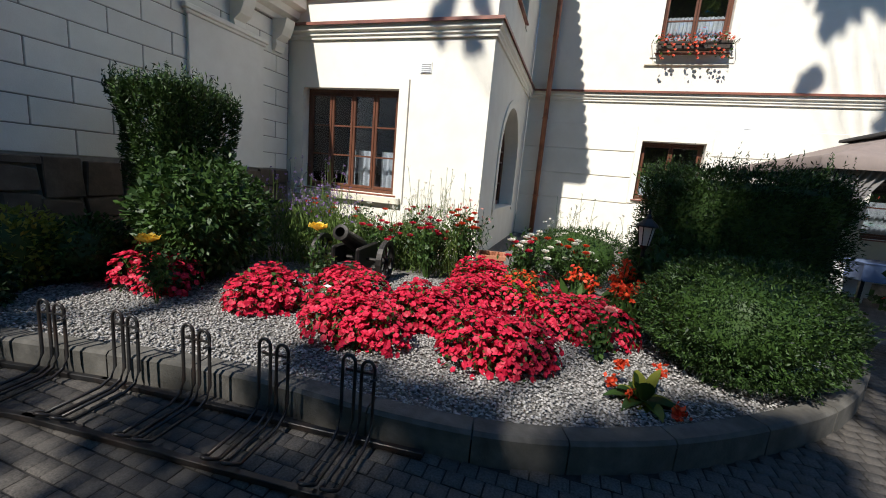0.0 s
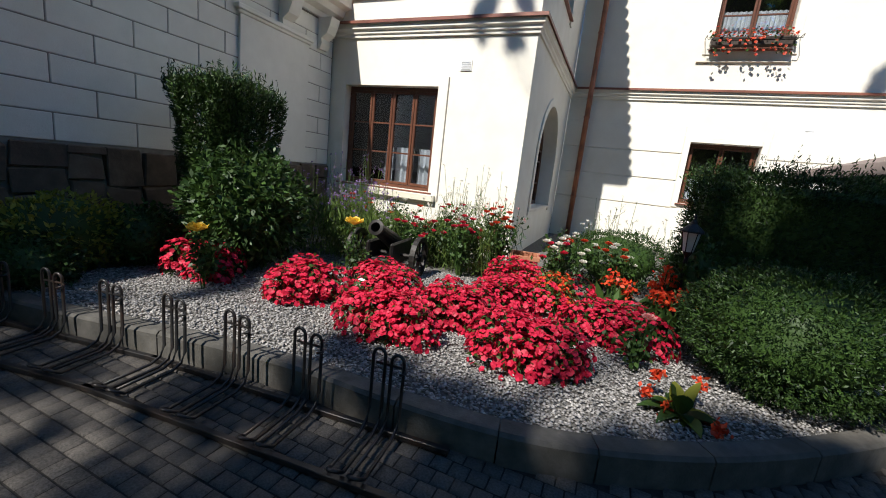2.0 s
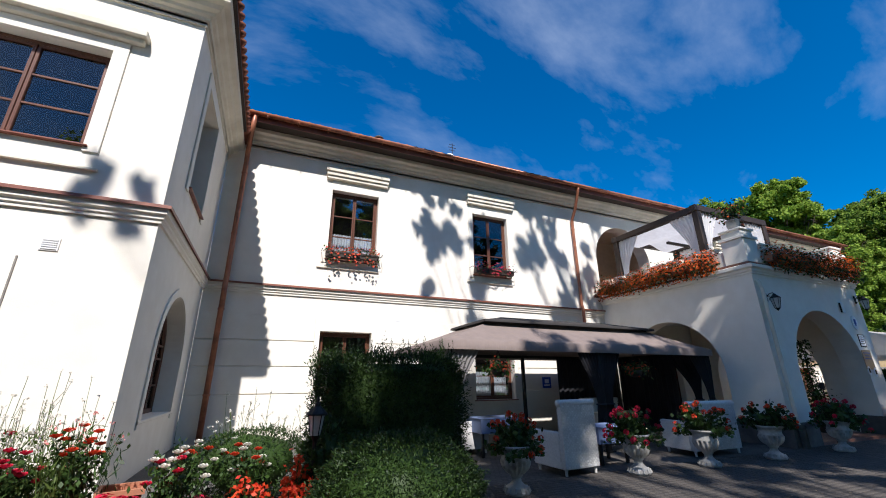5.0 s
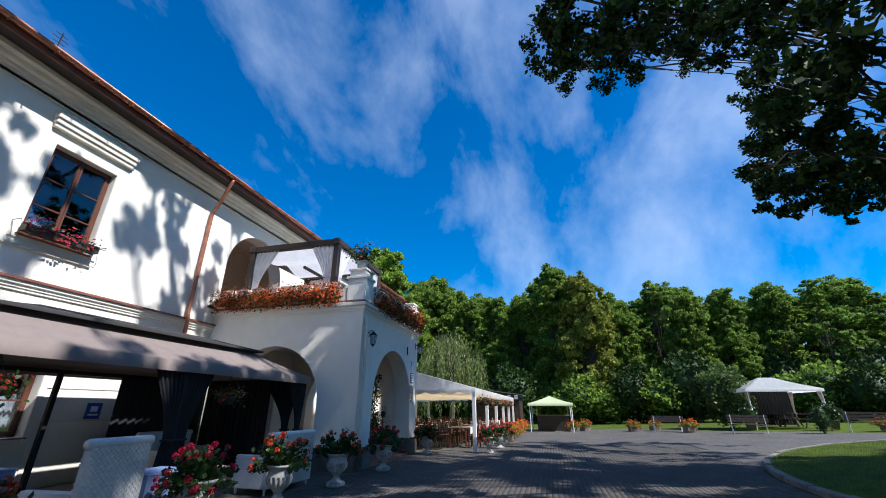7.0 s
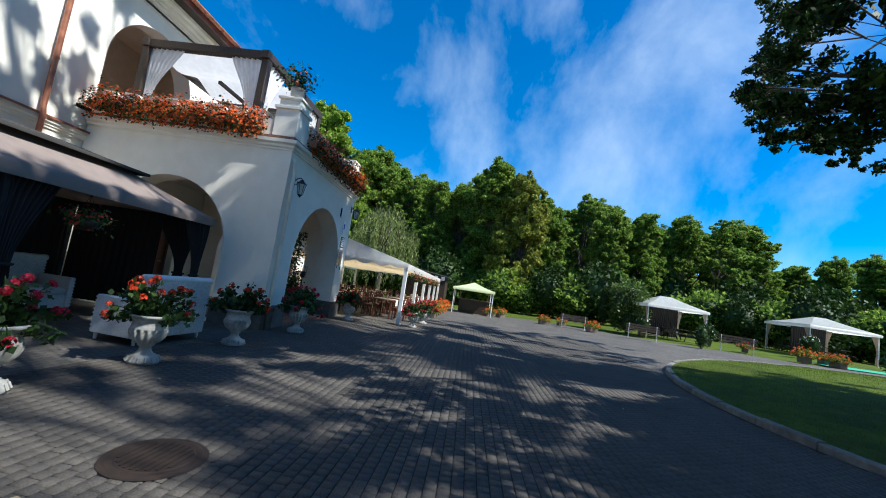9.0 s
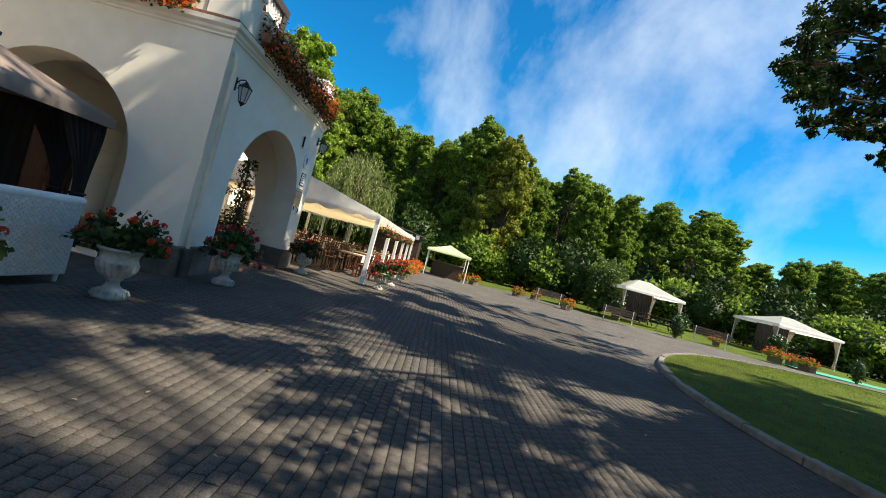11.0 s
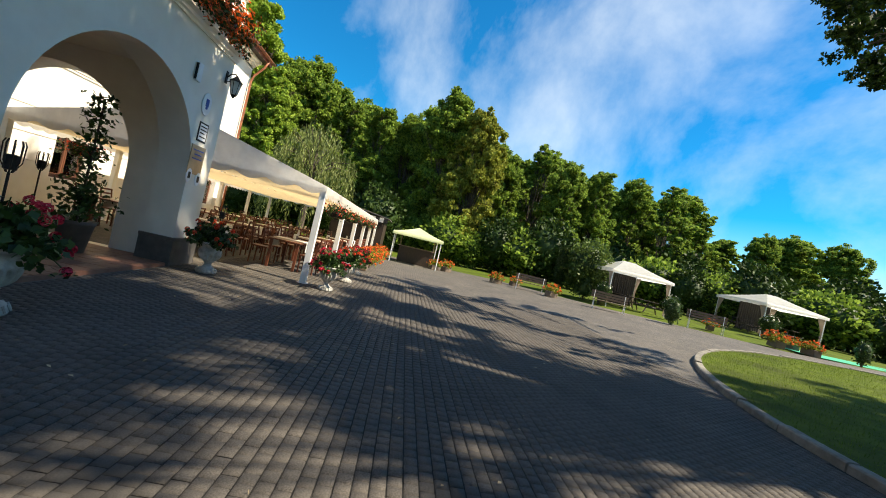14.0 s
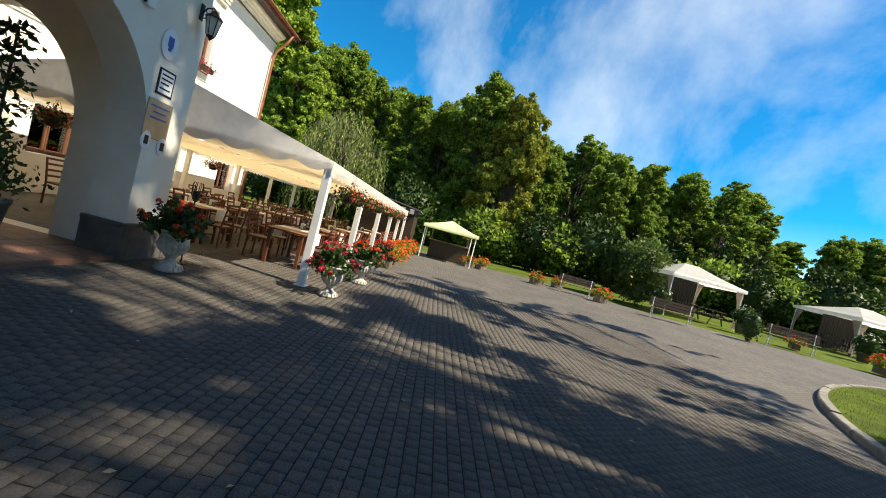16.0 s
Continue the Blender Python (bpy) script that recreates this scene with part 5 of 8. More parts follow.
def rose_bush(name, x, y, h, spread, colours, n_leaf, label, seed, heads=9, size=0.085, category="rose bush", leaf=LEAF_MID, z=BED_Z):
    rng = np.random.default_rng(seed)
    rr = random.Random(seed)
    ob = thing(name, pose(x, y, z), label, category, "roses")
    bm = bmesh.new()
    tips = []
    for _ in range(heads + 4):
        a, d = rr.uniform(0, 6.283), rr.uniform(0.2, 1.0) * spread
        q = Vector((d * math.cos(a), d * math.sin(a), h * rr.uniform(0.62, 1.0)))
        tube(bm, [(0.03 * math.cos(a), 0.03 * math.sin(a), -0.03), (q.x * 0.45, q.y * 0.45, q.z * 0.55), q], 0.007, 5, 0.5)
        tips.append(q)
    part("stem", bm, LEAF_MID, ob)
    c = []
    if heads == 1:
        tips[0] = Vector((0.0, -0.05, h + 0.1))
        bm = bmesh.new()
        tube(bm, [(0, 0, 0), (0, -0.03, h * 0.5), tips[0]], 0.006, 5)
        part("flower_stem", bm, LEAF_MID, ob)
    for q in tips:
        for t in np.linspace(0.3, 0.97, max(6, n_leaf // len(tips))):
            c.append([q.x * t + rr.gauss(0, 0.05), q.y * t + rr.gauss(0, 0.05), q.z * (0.15 + 0.85 * t) + rr.gauss(0, 0.03)])
    c = np.array(c)
    shared("leaves", quads_mesh("leaves", scatter_leaves(rng, c, 0.062, None, 0.3, 0.6), leaf), ob)
    for k, pm in enumerate(colours):
        out = []
        for q in tips[k:heads:len(colours)]:
            rose_head(out, rng, np.array(q), size)
        if out:
            shared("blossoms", quads_mesh("blossoms", out, pm), ob)
    return ob


rose_bush("rose_bush", -4.15, 2.55, 0.56, 0.26, [PETAL_YELLOW], 520, "rose bush with one large yellow bloom", 71, 1, 0.27)
rose_bush("rose_bush", 0.3, 3.55, 0.42, 0.24, [PETAL_PINK], 260, "small dark rose bush with a pale pink bloom", 73, 1, 0.15)
rose_bush("rose_bush", -3.0, 3.75, 0.72, 0.24, [PETAL_YELLOW], 260, "rose bush with a pale yellow bloom", 72, 1, 0.27)
for i, (x, y, h, s, cols, lab) in enumerate([
        (-2.7, 6.0, 1.05, 0.4, [PETAL_RED, PETAL_WHITE], "rose bush with red and white blooms below the window"),
        (-3.7, 6.05, 1.0, 0.4, [PETAL_ORANGE, PETAL_WHITE], "rose bush with coral and white blooms below the window"),
        (-4.6, 5.9, 1.0, 0.4, [PETAL_ORANGE], "rose bush with coral blooms by the wall"),
        (-2.2, 5.35, 0.95, 0.38, [PETAL_RED], "tall rose bush with red blooms"),
        (-0.75, 5.9, 0.95, 0.42, [PETAL_WHITE, PETAL_ORANGE], "rose bush with white and coral blooms by the clipped mound"),
        (0.0, 5.75, 0.85, 0.4, [PETAL_ORANGE, PETAL_WHITE], "rose bush with coral blooms by the clipped mound"),
        (-0.7, 5.15, 0.85, 0.32, [PETAL_WHITE, PETAL_RED], "rose bush with white and red blooms"),
        (-1.75, 5.75, 1.1, 0.36, [PETAL_ORANGE], "tall rose bush with small coral blooms"),
        (-3.0, 5.4, 0.8, 0.4, [PETAL_RED], "rose bush with dark red blooms behind the cannon")]):
    rose_bush("rose_bush", x, y, h, s, cols, 620, lab, 80 + i, 13, 0.13)


def canna(x, y, h, seed, label, n=6):
    rng = np.random.default_rng(seed)
    rr = random.Random(seed)
    ob = thing("canna", pose(x, y, BED_Z), label, "flower", "orange cannas")
    heads, leaves = [], []
    bm = bmesh.new()
    for _ in range(n):
        a, d = rr.uniform(0, 6.283), rr.uniform(0, 0.22)
        b = np.array([d * math.cos(a), d * math.sin(a), 0])
        t = b + [rr.gauss(0, 0.06), rr.gauss(0, 0.06), h * rr.uniform(0.6, 1.0)]
        bm = bmesh.new()
        tube(bm, [Vector(b), Vector((b + t) / 2), Vector(t)], 0.009, 5)
        part("stem", bm, LEAF_MID, ob)
        for k in range(26):
            heads.append(t + rng.normal(0, [0.045, 0.045, 0.05]))
        for k in range(9):
            leaves.append(b + (t - b) * rr.uniform(0.1, 0.7) + rng.normal(0, 0.07, 3) * [1, 1, 0.3])
    heads, leaves = np.array(heads), np.array(leaves)
    shared("blossoms", quads_mesh("blossoms", scatter_leaves(rng, heads, 0.062, None, -0.2, 0.65), PETAL_ORANGE), ob)
    shared("leaves", quads_mesh("leaves", scatter_leaves(rng, leaves, 0.26, np.tile([0, 0, 1.0], (len(leaves), 1)), 0.0, 0.32), LEAF_MID), ob)


canna(0.45, 4.85, 0.80, 101, "orange canna lilies in bloom on tall stems", 7)
canna(0.62, 4.45, 0.6, 102, "orange canna lilies half hidden by the yew ball", 5)
canna(0.1, 5.1, 0.6, 103, "orange canna lilies among the roses", 5)


def leaf_blade_plant(x, y, seed):
    """The broad-leaved plant at the kerb with drooping scarlet blooms."""
    rr = random.Random(seed)
    rng = np.random.default_rng(seed)
    ob = thing("canna_low", pose(x, y, BED_Z), "low canna with bronze-green leaves and scarlet blooms at the kerb", "flower", "orange cannas")
    for i in range(28):
        a = 6.283 * i / 14 + rr.uniform(-0.2, 0.2)
        ln, w, el = rr.uniform(0.24, 0.42), rr.uniform(0.045, 0.07), rr.uniform(0.3, 1.3)
        bm = bmesh.new()
        d = Vector((math.cos(a), math.sin(a), 0))
        s = Vector((-math.sin(a), math.cos(a), 0))
        rows = []
        for k in range(6):
            t = k / 5
            c = d * (ln * t * math.cos(el)) + Vector((0, 0, ln * (math.sin(el) * t - 0.55 * t * t * (1.2 - el * 0.5))))
            ww = w * math.sin(math.pi * min(0.97, 0.12 + 0.85 * t))
            rows.append((bm.verts.new(c + s * ww + Vector((0, 0, 0.012))), bm.verts.new(c), bm.verts.new(c - s * ww + Vector((0, 0, 0.012)))))
        for p, q in zip(rows, rows[1:]):
            bm.faces.new((p[0], p[1], q[1], q[0]))
            bm.faces.new((p[1], p[2], q[2], q[1]))
        part("leaf", bm, LEAF_YELLOW if i % 5 == 0 else LEAF_MID, ob, smooth=True)
    for cx, cy, cz in ((-0.24, -0.02, 0.12), (0.22, -0.2, 0.08), (-0.17, 0.1, 0.24), (0.12, 0.16, 0.22), (-0.1, -0.08, 0.05)):
        pts = np.array([cx, cy, cz]) + rng.normal(0, 0.026, (40, 3))
        shared("blossom", quads_mesh("blossom", scatter_leaves(rng, pts, 0.048, None, 0.0, 0.7), PETAL_ORANGE), ob)


leaf_blade_plant(0.58, 3.0, 110)


def wispy(name, x, y, rx, ry, h, n, seed, label, heads=PETAL_VIOLET, blade=LEAF_LIGHT, dense=700):
    """Tall thin stalks with tiny heads over a thicket of narrow leaves."""
    rr, rng = random.Random(seed), np.random.default_rng(seed)
    ob = thing(name, pose(x, y, BED_Z), label, "perennial", "tall perennials")
    bm = bmesh.new()
    tops = []
    for _ in range(n):
        b = Vector((rr.uniform(-rx, rx), rr.uniform(-ry, ry), 0))
        t = b + Vector((rr.gauss(0, 0.1), rr.gauss(0, 0.1), h * rr.uniform(0.6, 1.0)))
        tube(bm, [b, b.lerp(t, 0.5) + Vector((rr.gauss(0, 0.02), 0, 0)), t], 0.0035, 4)
        tops.append(t)
        for _ in range(2):
            q = b.lerp(t, rr.uniform(0.6, 0.85))
            e = q + Vector((rr.gauss(0, 0.07), rr.gauss(0, 0.07), rr.uniform(0.08, 0.2)))
            rod(bm, q, e, 0.0025, n=4)
            tops.append(e)
    part("stalk_thicket", bm, blade, ob)
    pts = np.repeat(np.array([tuple(t) for t in tops]), 6, 0) + rng.normal(0, 0.014, (6 * len(tops), 3))
    shared("blossoms", quads_mesh("blossoms", scatter_leaves(rng, pts, 0.026, None, 0, 0.8), heads), ob)
    c = np.stack([rng.uniform(-rx, rx, dense), rng.uniform(-ry, ry, dense), h * 0.62 * rng.random(dense) ** 0.8], 1)
    shared("leaves", quads_mesh("leaves", scatter_leaves(rng, c, 0.13, np.tile([0, 0, 1.3], (dense, 1)), 0, 0.13), blade), ob)


wispy("verbena", -4.6, 5.1, 0.6, 0.5, 1.5, 46, 121, "tall wispy verbena with violet heads", dense=2600)
wispy("verbena", -3.9, 5.3, 0.6, 0.5, 1.3, 34, 122, "tall feathery green perennial", dense=3200, blade=LEAF_LIGHT)
wispy("verbena", -4.75, 6.25, 0.6, 0.3, 1.75, 26, 123, "tall wispy verbena in front of the window", dense=500)
wispy("gaura", -2.35, 6.2, 0.5, 0.3, 1.75, 22, 124, "thin tall flower stalks against the white wall", PETAL_WHITE, LEAF_LIGHT, 500)
wispy("gaura", -1.75, 5.9, 0.3, 0.3, 1.3, 10, 125, "thin tall flower stalks by the tower corner", PETAL_PINK, LEAF_MID, 350)
wispy("fennel", -2.4, 5.85, 0.6, 0.4, 1.25, 44, 126, "bushy light green herb below the tower wall", PETAL_WHITE, LEAF_LIGHT, 3600)
wispy("fennel", -3.2, 6.0, 0.6, 0.35, 1.0, 30, 128, "bushy green herb below the tower window", PETAL_WHITE, LEAF_MID, 2400)
wispy("gaura", 0.1, 7.2, 0.7, 0.4, 1.5, 20, 127, "thin tall stalks behind the clipped mound", PETAL_WHITE, LEAF_LIGHT, 200)


def hosta(x, y, seed):
    rng = np.random.default_rng(seed)
    ob = thing("hosta", pose(x, y, BED_Z), "small plant with cream-edged leaves on the pebbles", "plant")
    c = np.stack([rng.normal(0, 0.09, 60), rng.normal(0, 0.09, 60), rng.uniform(0.03, 0.25, 60)], 1)
    shared("leaves", quads_mesh("leaves", scatter_leaves(rng, c, 0.12, np.tile([0, 0, 0.8], (60, 1)), 0, 0.55), LEAF_MID), ob)
    shared("pale_leaves", quads_mesh("pale_leaves", scatter_leaves(rng, c[:22] + [0.01, 0, 0.02], 0.09, np.tile([0, 0, 0.8], (22, 1)), 0, 0.5), PETAL_WHITE), ob)


hosta(-2.75, 3.35, 131)


def garden_lantern(x, y, h, z=BED_Z, group="garden lanterns"):
    ob = thing("garden_lantern", pose(x, y, z), "black iron garden lantern on a post", "lamp", group)
    bm = bmesh.new()
    lathe(bm, [(0.07, 0), (0.07, 0.03), (0.03, 0.07), (0.022, 0.2), (0.022, h - 0.06), (0.04, h - 0.03), (0.055, h)], 10)
    part("post", bm, IRON, ob)
    bm = bmesh.new()
    lathe(bm, [(0.055, h), (0.09, h + 0.22)], 6)
    panes = part("lantern_glass", bm, LAMP_GLASS, ob, "frosted glass panes")
    for i in range(6):
        a = 6.283 * i / 6
        bm = bmesh.new()
        rod(bm, (0.058 * math.cos(a), 0.058 * math.sin(a), h), (0.094 * math.cos(a), 0.094 * math.sin(a), h + 0.22), 0.006, n=5)
        part("glazing_rib", bm, IRON, panes)
    bm = bmesh.new()
    lathe(bm, [(0.125, h + 0.215), (0.12, h + 0.235), (0.05, h + 0.30), (0.035, h + 0.31), (0.03, h + 0.34), (0.012, h + 0.36), (0.018, h + 0.385), (0.004, h + 0.42)], 12)
    part("cap", bm, IRON, ob)


garden_lantern(0.66, 4.9, 1.0)
garden_lantern(-4.55, 4.15, 1.0)


def cannon(x, y):
    ob = thing("cannon", pose(x, y, BED_Z, 0, 0, 8) @ Matrix.Scale(1.25, 4), "small old black garden cannon on two wheels", "cannon")
    bm = bmesh.new()
    lathe(bm, [(0.0, -0.30), (0.05, -0.30), (0.055, -0.26), (0.095, -0.22), (0.10, -0.1), (0.085, 0.1), (0.07, 0.34), (0.085, 0.36), (0.09, 0.40), (0.055, 0.41), (0.05, 0.2)], 16)
    bmesh.ops.rotate(bm, cent=(0, 0, 0), matrix=Euler((radians(66), 0, 0)).to_matrix(), verts=bm.verts)
    bmesh.ops.translate(bm, vec=(0, 0, 0.42), verts=bm.verts)
    part("barrel", bm, IRON, ob, smooth=False)
    part("cheek", boxes((-0.17, -0.12, -0.25, 0.35, 0.12, 0.40), bevel=0.02), IRON, ob)
    part("cheek", boxes((0.12, 0.17, -0.25, 0.35, 0.12, 0.40), bevel=0.02), IRON, ob)
    part("bed_plate", boxes((-0.12, 0.12, -0.2, 0.33, 0.12, 0.2), bevel=0.01), IRON, ob)
    bm = bmesh.new()
    rod(bm, (-0.42, 0, 0.24), (0.42, 0, 0.24), 0.022)
    part("axle", bm, IRON, ob)
    for sx in (-0.40, 0.40):
        bm = bmesh.new()
        n = 24
        prof = [(0.20, -0.03), (0.245, -0.03), (0.245, 0.03), (0.20, 0.03)]
        rings = [[bm.verts.new((sx + o, r * math.cos(6.283 * i / n), 0.24 + r * math.sin(6.283 * i / n))) for r, o in prof] for i in range(n)]
        for i in range(n):
            for k in range(4):
                bm.faces.new((rings[i][k], rings[i][(k + 1) % 4], rings[(i + 1) % n][(k + 1) % 4], rings[(i + 1) % n][k]))
        wheel = part("wheel", bm, IRON, ob)
        for i in range(8):
            a = 6.283 * i / 8
            bm = bmesh.new()
            rod(bm, (sx, 0.03 * math.cos(a), 0.24 + 0.03 * math.sin(a)), (sx, 0.21 * math.cos(a), 0.24 + 0.21 * math.sin(a)), 0.014, n=6)
            part("spoke", bm, IRON, wheel)
        bm = bmesh.new()
        rod(bm, (sx - 0.05, 0, 0.24), (sx + 0.05, 0, 0.24), 0.05, n=12)
        part("hub", bm, IRON, wheel)


cannon(-3.15, 4.75)


def relief_pot(x, y):
    ob = thing("planter_pot", pose(x, y, BED_Z, 0, 0, 12), "square terracotta planter with arched reliefs", "planter")
    bm = bmesh.new()
    for k, (h, s) in enumerate(((0.0, 0.17), (0.03, 0.19), (0.36, 0.21), (0.36, 0.235), (0.42, 0.235), (0.42, 0.19), (0.30, 0.185))):
        q = [bm.verts.new((sx * s, sy * s, h)) for sx, sy in ((-1, -1), (1, -1), (1, 1), (-1, 1))]
        if k:
            for i in range(4):
                bm.faces.new((prev[i], prev[(i + 1) % 4], q[(i + 1) % 4], q[i]))
        else:
            bm.faces.new(q[::-1])
        prev = q
    bm.faces.new(prev)
    part("body", bm, TERRACOTTA, ob)
    for sx in (-0.1, 0.0, 0.1):
        bm = bmesh.new()
        tube(bm, [(sx - 0.035, -0.205, 0.08), (sx - 0.035, -0.21, 0.22)] + [(sx - 0.035 * math.cos(a), -0.212, 0.22 + 0.045 * math.sin(a)) for a in np.linspace(0.4, 2.7, 6)] + [(sx + 0.035, -0.21, 0.22), (sx + 0.035, -0.205, 0.08)], 0.009, 5)
        part("relief", bm, TERRACOTTA, ob)


relief_pot(-1.38, 6.05)


# ---- cycle stands ----
def cycle_rack(x, y, turn, slots, pitch):
    ob = thing("bike_rack", pose(x, y, 0.0, 0, 0, turn), "black tubular steel bike rack standing on the paving", "bike rack", "bike racks")
    w = slots * pitch
    part("front_rail", boxes((-0.1, w, -0.02, 0.02, 0.006, 0.046), bevel=0.004), STEEL_BLACK, ob)
    part("rear_rail", boxes((-0.1, w, 0.46, 0.50, 0.006, 0.046), bevel=0.004), STEEL_BLACK, ob)
    for s in range(slots):
        for off, hi in ((0.0, 0.61), (0.13, 0.59)):
            a = s * pitch + off + 0.08
            g = 0.042
            pts = []
            for sx in (-1, 1):
                side_pts = [(a + sx * g, 0.03, 0.06), (a + sx * g, 0.36, 0.06), (a + sx * g, 0.44, 0.09), (a + sx * g, 0.475, 0.17), (a + sx * g, 0.48, hi - 0.06)]
                pts += side_pts if sx < 0 else []
            arc = [(a - g * math.cos(t), 0.48, hi - 0.06 + 0.05 * math.sin(t)) for t in np.linspace(0.3, math.pi - 0.3, 7)]
            back = [(a + g, 0.48, hi - 0.06), (a + g, 0.475, 0.17), (a + g, 0.44, 0.09), (a + g, 0.36, 0.06), (a + g, 0.03, 0.06)]
            nose = [(a + g * math.cos(t), 0.03 - 0.07 * math.sin(t), 0.06 + 0.05 * math.sin(t)) for t in np.linspace(0.3, math.pi - 0.3, 7)]
            loop = pts + arc + back + nose
            bm = bmesh.new()
            tube(bm, loop + [loop[0]], 0.0115, 8)
            part("hoop", bm, STEEL_BLACK, ob, smooth=True)
        bm = bmesh.new()
        tube(bm, [(s * pitch + 0.06, 0.48, 0.5), (s * pitch + 0.26, 0.48, 0.5), (s * pitch + 0.275, 0.46, 0.48), (s * pitch + 0.24, 0.44, 0.47)], 0.009, 6)
        part("catch", bm, STEEL_BLACK, ob, smooth=True)


cycle_rack(-3.09, 1.07, 7.6, 4, 0.6)
cycle_rack(-4.84, 0.69, 12.5, 3, 0.6)

# all planted or standing here is shrunk about the camera to fit its view
for ob in set(bpy.data.objects) - BED_MARK:
    if ob.parent is None:
        ob.matrix_basis = BED_TURN @ ob.matrix_basis


# ---- brown canopy and its seats ----
def canopy_roof(bm, x0, x1, y0, y1, z, ix0, ix1, iy0, iy1, iz, drop=0.16, sag=0.05, n=10):
    """A sloped skirt of cloth from an eave rectangle up to an inner one, with a straight valance."""
    outer = [(x0, y0), (x1, y0), (x1, y1), (x0, y1)]
    inner = [(ix0, iy0), (ix1, iy0), (ix1, iy1), (ix0, iy1)]
    for i in range(4):
        j = (i + 1) % 4
        grid = []
        for a in range(n + 1):
            t = a / n
            ox, oy = outer[i][0] + (outer[j][0] - outer[i][0]) * t, outer[i][1] + (outer[j][1] - outer[i][1]) * t
            nx, ny = inner[i][0] + (inner[j][0] - inner[i][0]) * t, inner[i][1] + (inner[j][1] - inner[i][1]) * t
            row = [bm.verts.new((ox, oy, z - drop)), bm.verts.new((ox, oy, z + sag * 0.5 * math.sin(math.pi * t)))]
            for b in range(1, 6):
                s = b / 5
                row.append(bm.verts.new((ox + (nx - ox) * s, oy + (ny - oy) * s, z + (iz - z) * s - sag * math.sin(math.pi * s) * (0.4 + 0.6 * math.sin(math.pi * t)))))
            grid.append(row)
        for p, q in zip(grid, grid[1:]):
            for k in range(len(p) - 1):
                bm.faces.new((p[k], q[k], q[k + 1], p[k + 1]))


def drape(bm, x, y, z0, z1, w_top, w_tie, tie=0.42, along=(1, 0), folds=7, shift=0.0):
    """A gathered curtain, tied in at part of its height."""
    n, m = folds * 6, 14
    rows = []
    for k in range(m + 1):
        t = k / m
        z = z1 + (z0 - z1) * t
        w = w_top + (w_tie - w_top) * math.sin(min(1, t / (1 - tie)) * math.pi / 2) ** 1.5 if t < 1 - tie else w_tie + (w_top * 0.55 - w_tie) * ((t - 1 + tie) / tie) ** 0.7
        off = shift * math.sin(min(1, t / (1 - tie)) * math.pi / 2)
        row = []
        for i in range(n + 1):
            u = i / n - 0.5
            d = 0.035 * math.sin(6.283 * folds * i / n) * (0.5 + 0.5 * w / w_top)
            row.append(bm.verts.new((x + along[0] * (u * w + off) - along[1] * d, y + along[1] * (u * w + off) + along[0] * d, z)))
        rows.append(row)
    for p, q in zip(rows, rows[1:]):
        for i in range(n):
            bm.faces.new((p[i], p[i + 1], q[i + 1], q[i]))


def tie_band(parent, x, y, z0, z1, tie, along, shift, w, material):
    """The gathered band that holds a curtain to its post."""
    bm = bmesh.new()
    zc = z1 + (z0 - z1) * (1 - tie)
    ring = [(along[0] * (shift + (0.5 * w + 0.02) * math.cos(a)) - along[1] * 0.06 * math.sin(a), along[1] * (shift + (0.5 * w + 0.02) * math.cos(a)) + along[0] * 0.06 * math.sin(a)) for a in np.linspace(0, 6.2832, 19)]
    tube(bm, [(x + p, y + q, zc) for p, q in ring], 0.022, 6)
    part("tie_band", bm, material, parent, smooth=True)


GZ = thing("garden_pavilion", pose(0, 0, 0), "long brown cloth pavilion with dark curtains beside the house", "pavilion", "pavilions")
bm = bmesh.new()
canopy_roof(bm, 2.5, 10.5, 7.85, 11.3, 2.26, 4.2, 9.0, 8.85, 10.2, 2.86)
part("canopy", bm, CANOPY_BROWN, GZ, "taupe cloth roof with a valance", smooth=True)
bm = bmesh.new()
canopy_roof(bm, 3.9, 9.3, 8.55, 10.5, 2.85, 4.9, 8.4, 9.5, 9.55, 3.08, drop=0.05, sag=0.02)
part("vent_canopy", bm, CANOPY_DARK, GZ, "dark upper vent roof", smooth=True)
for x in (2.75, 6.6, 10.35):
    for y in (8.0, 11.15):
        part("post", boxes((x - 0.04, x + 0.04, y - 0.04, y + 0.04, 0.02, 2.22), (x - 0.09, x + 0.09, y - 0.09, y + 0.09, 0.004, 0.02)), IRON, GZ)
part("top_rail", boxes((2.71, 10.39, 7.97, 8.03, 2.14, 2.22)), IRON, GZ)
part("top_rail", boxes((2.71, 10.39, 11.12, 11.18, 2.14, 2.22)), IRON, GZ)
part("top_rail", boxes((2.72, 2.78, 8.03, 11.12, 2.142, 2.218)), IRON, GZ)
part("top_rail", boxes((10.32, 10.38, 8.03, 11.12, 2.142, 2.218)), IRON, GZ)
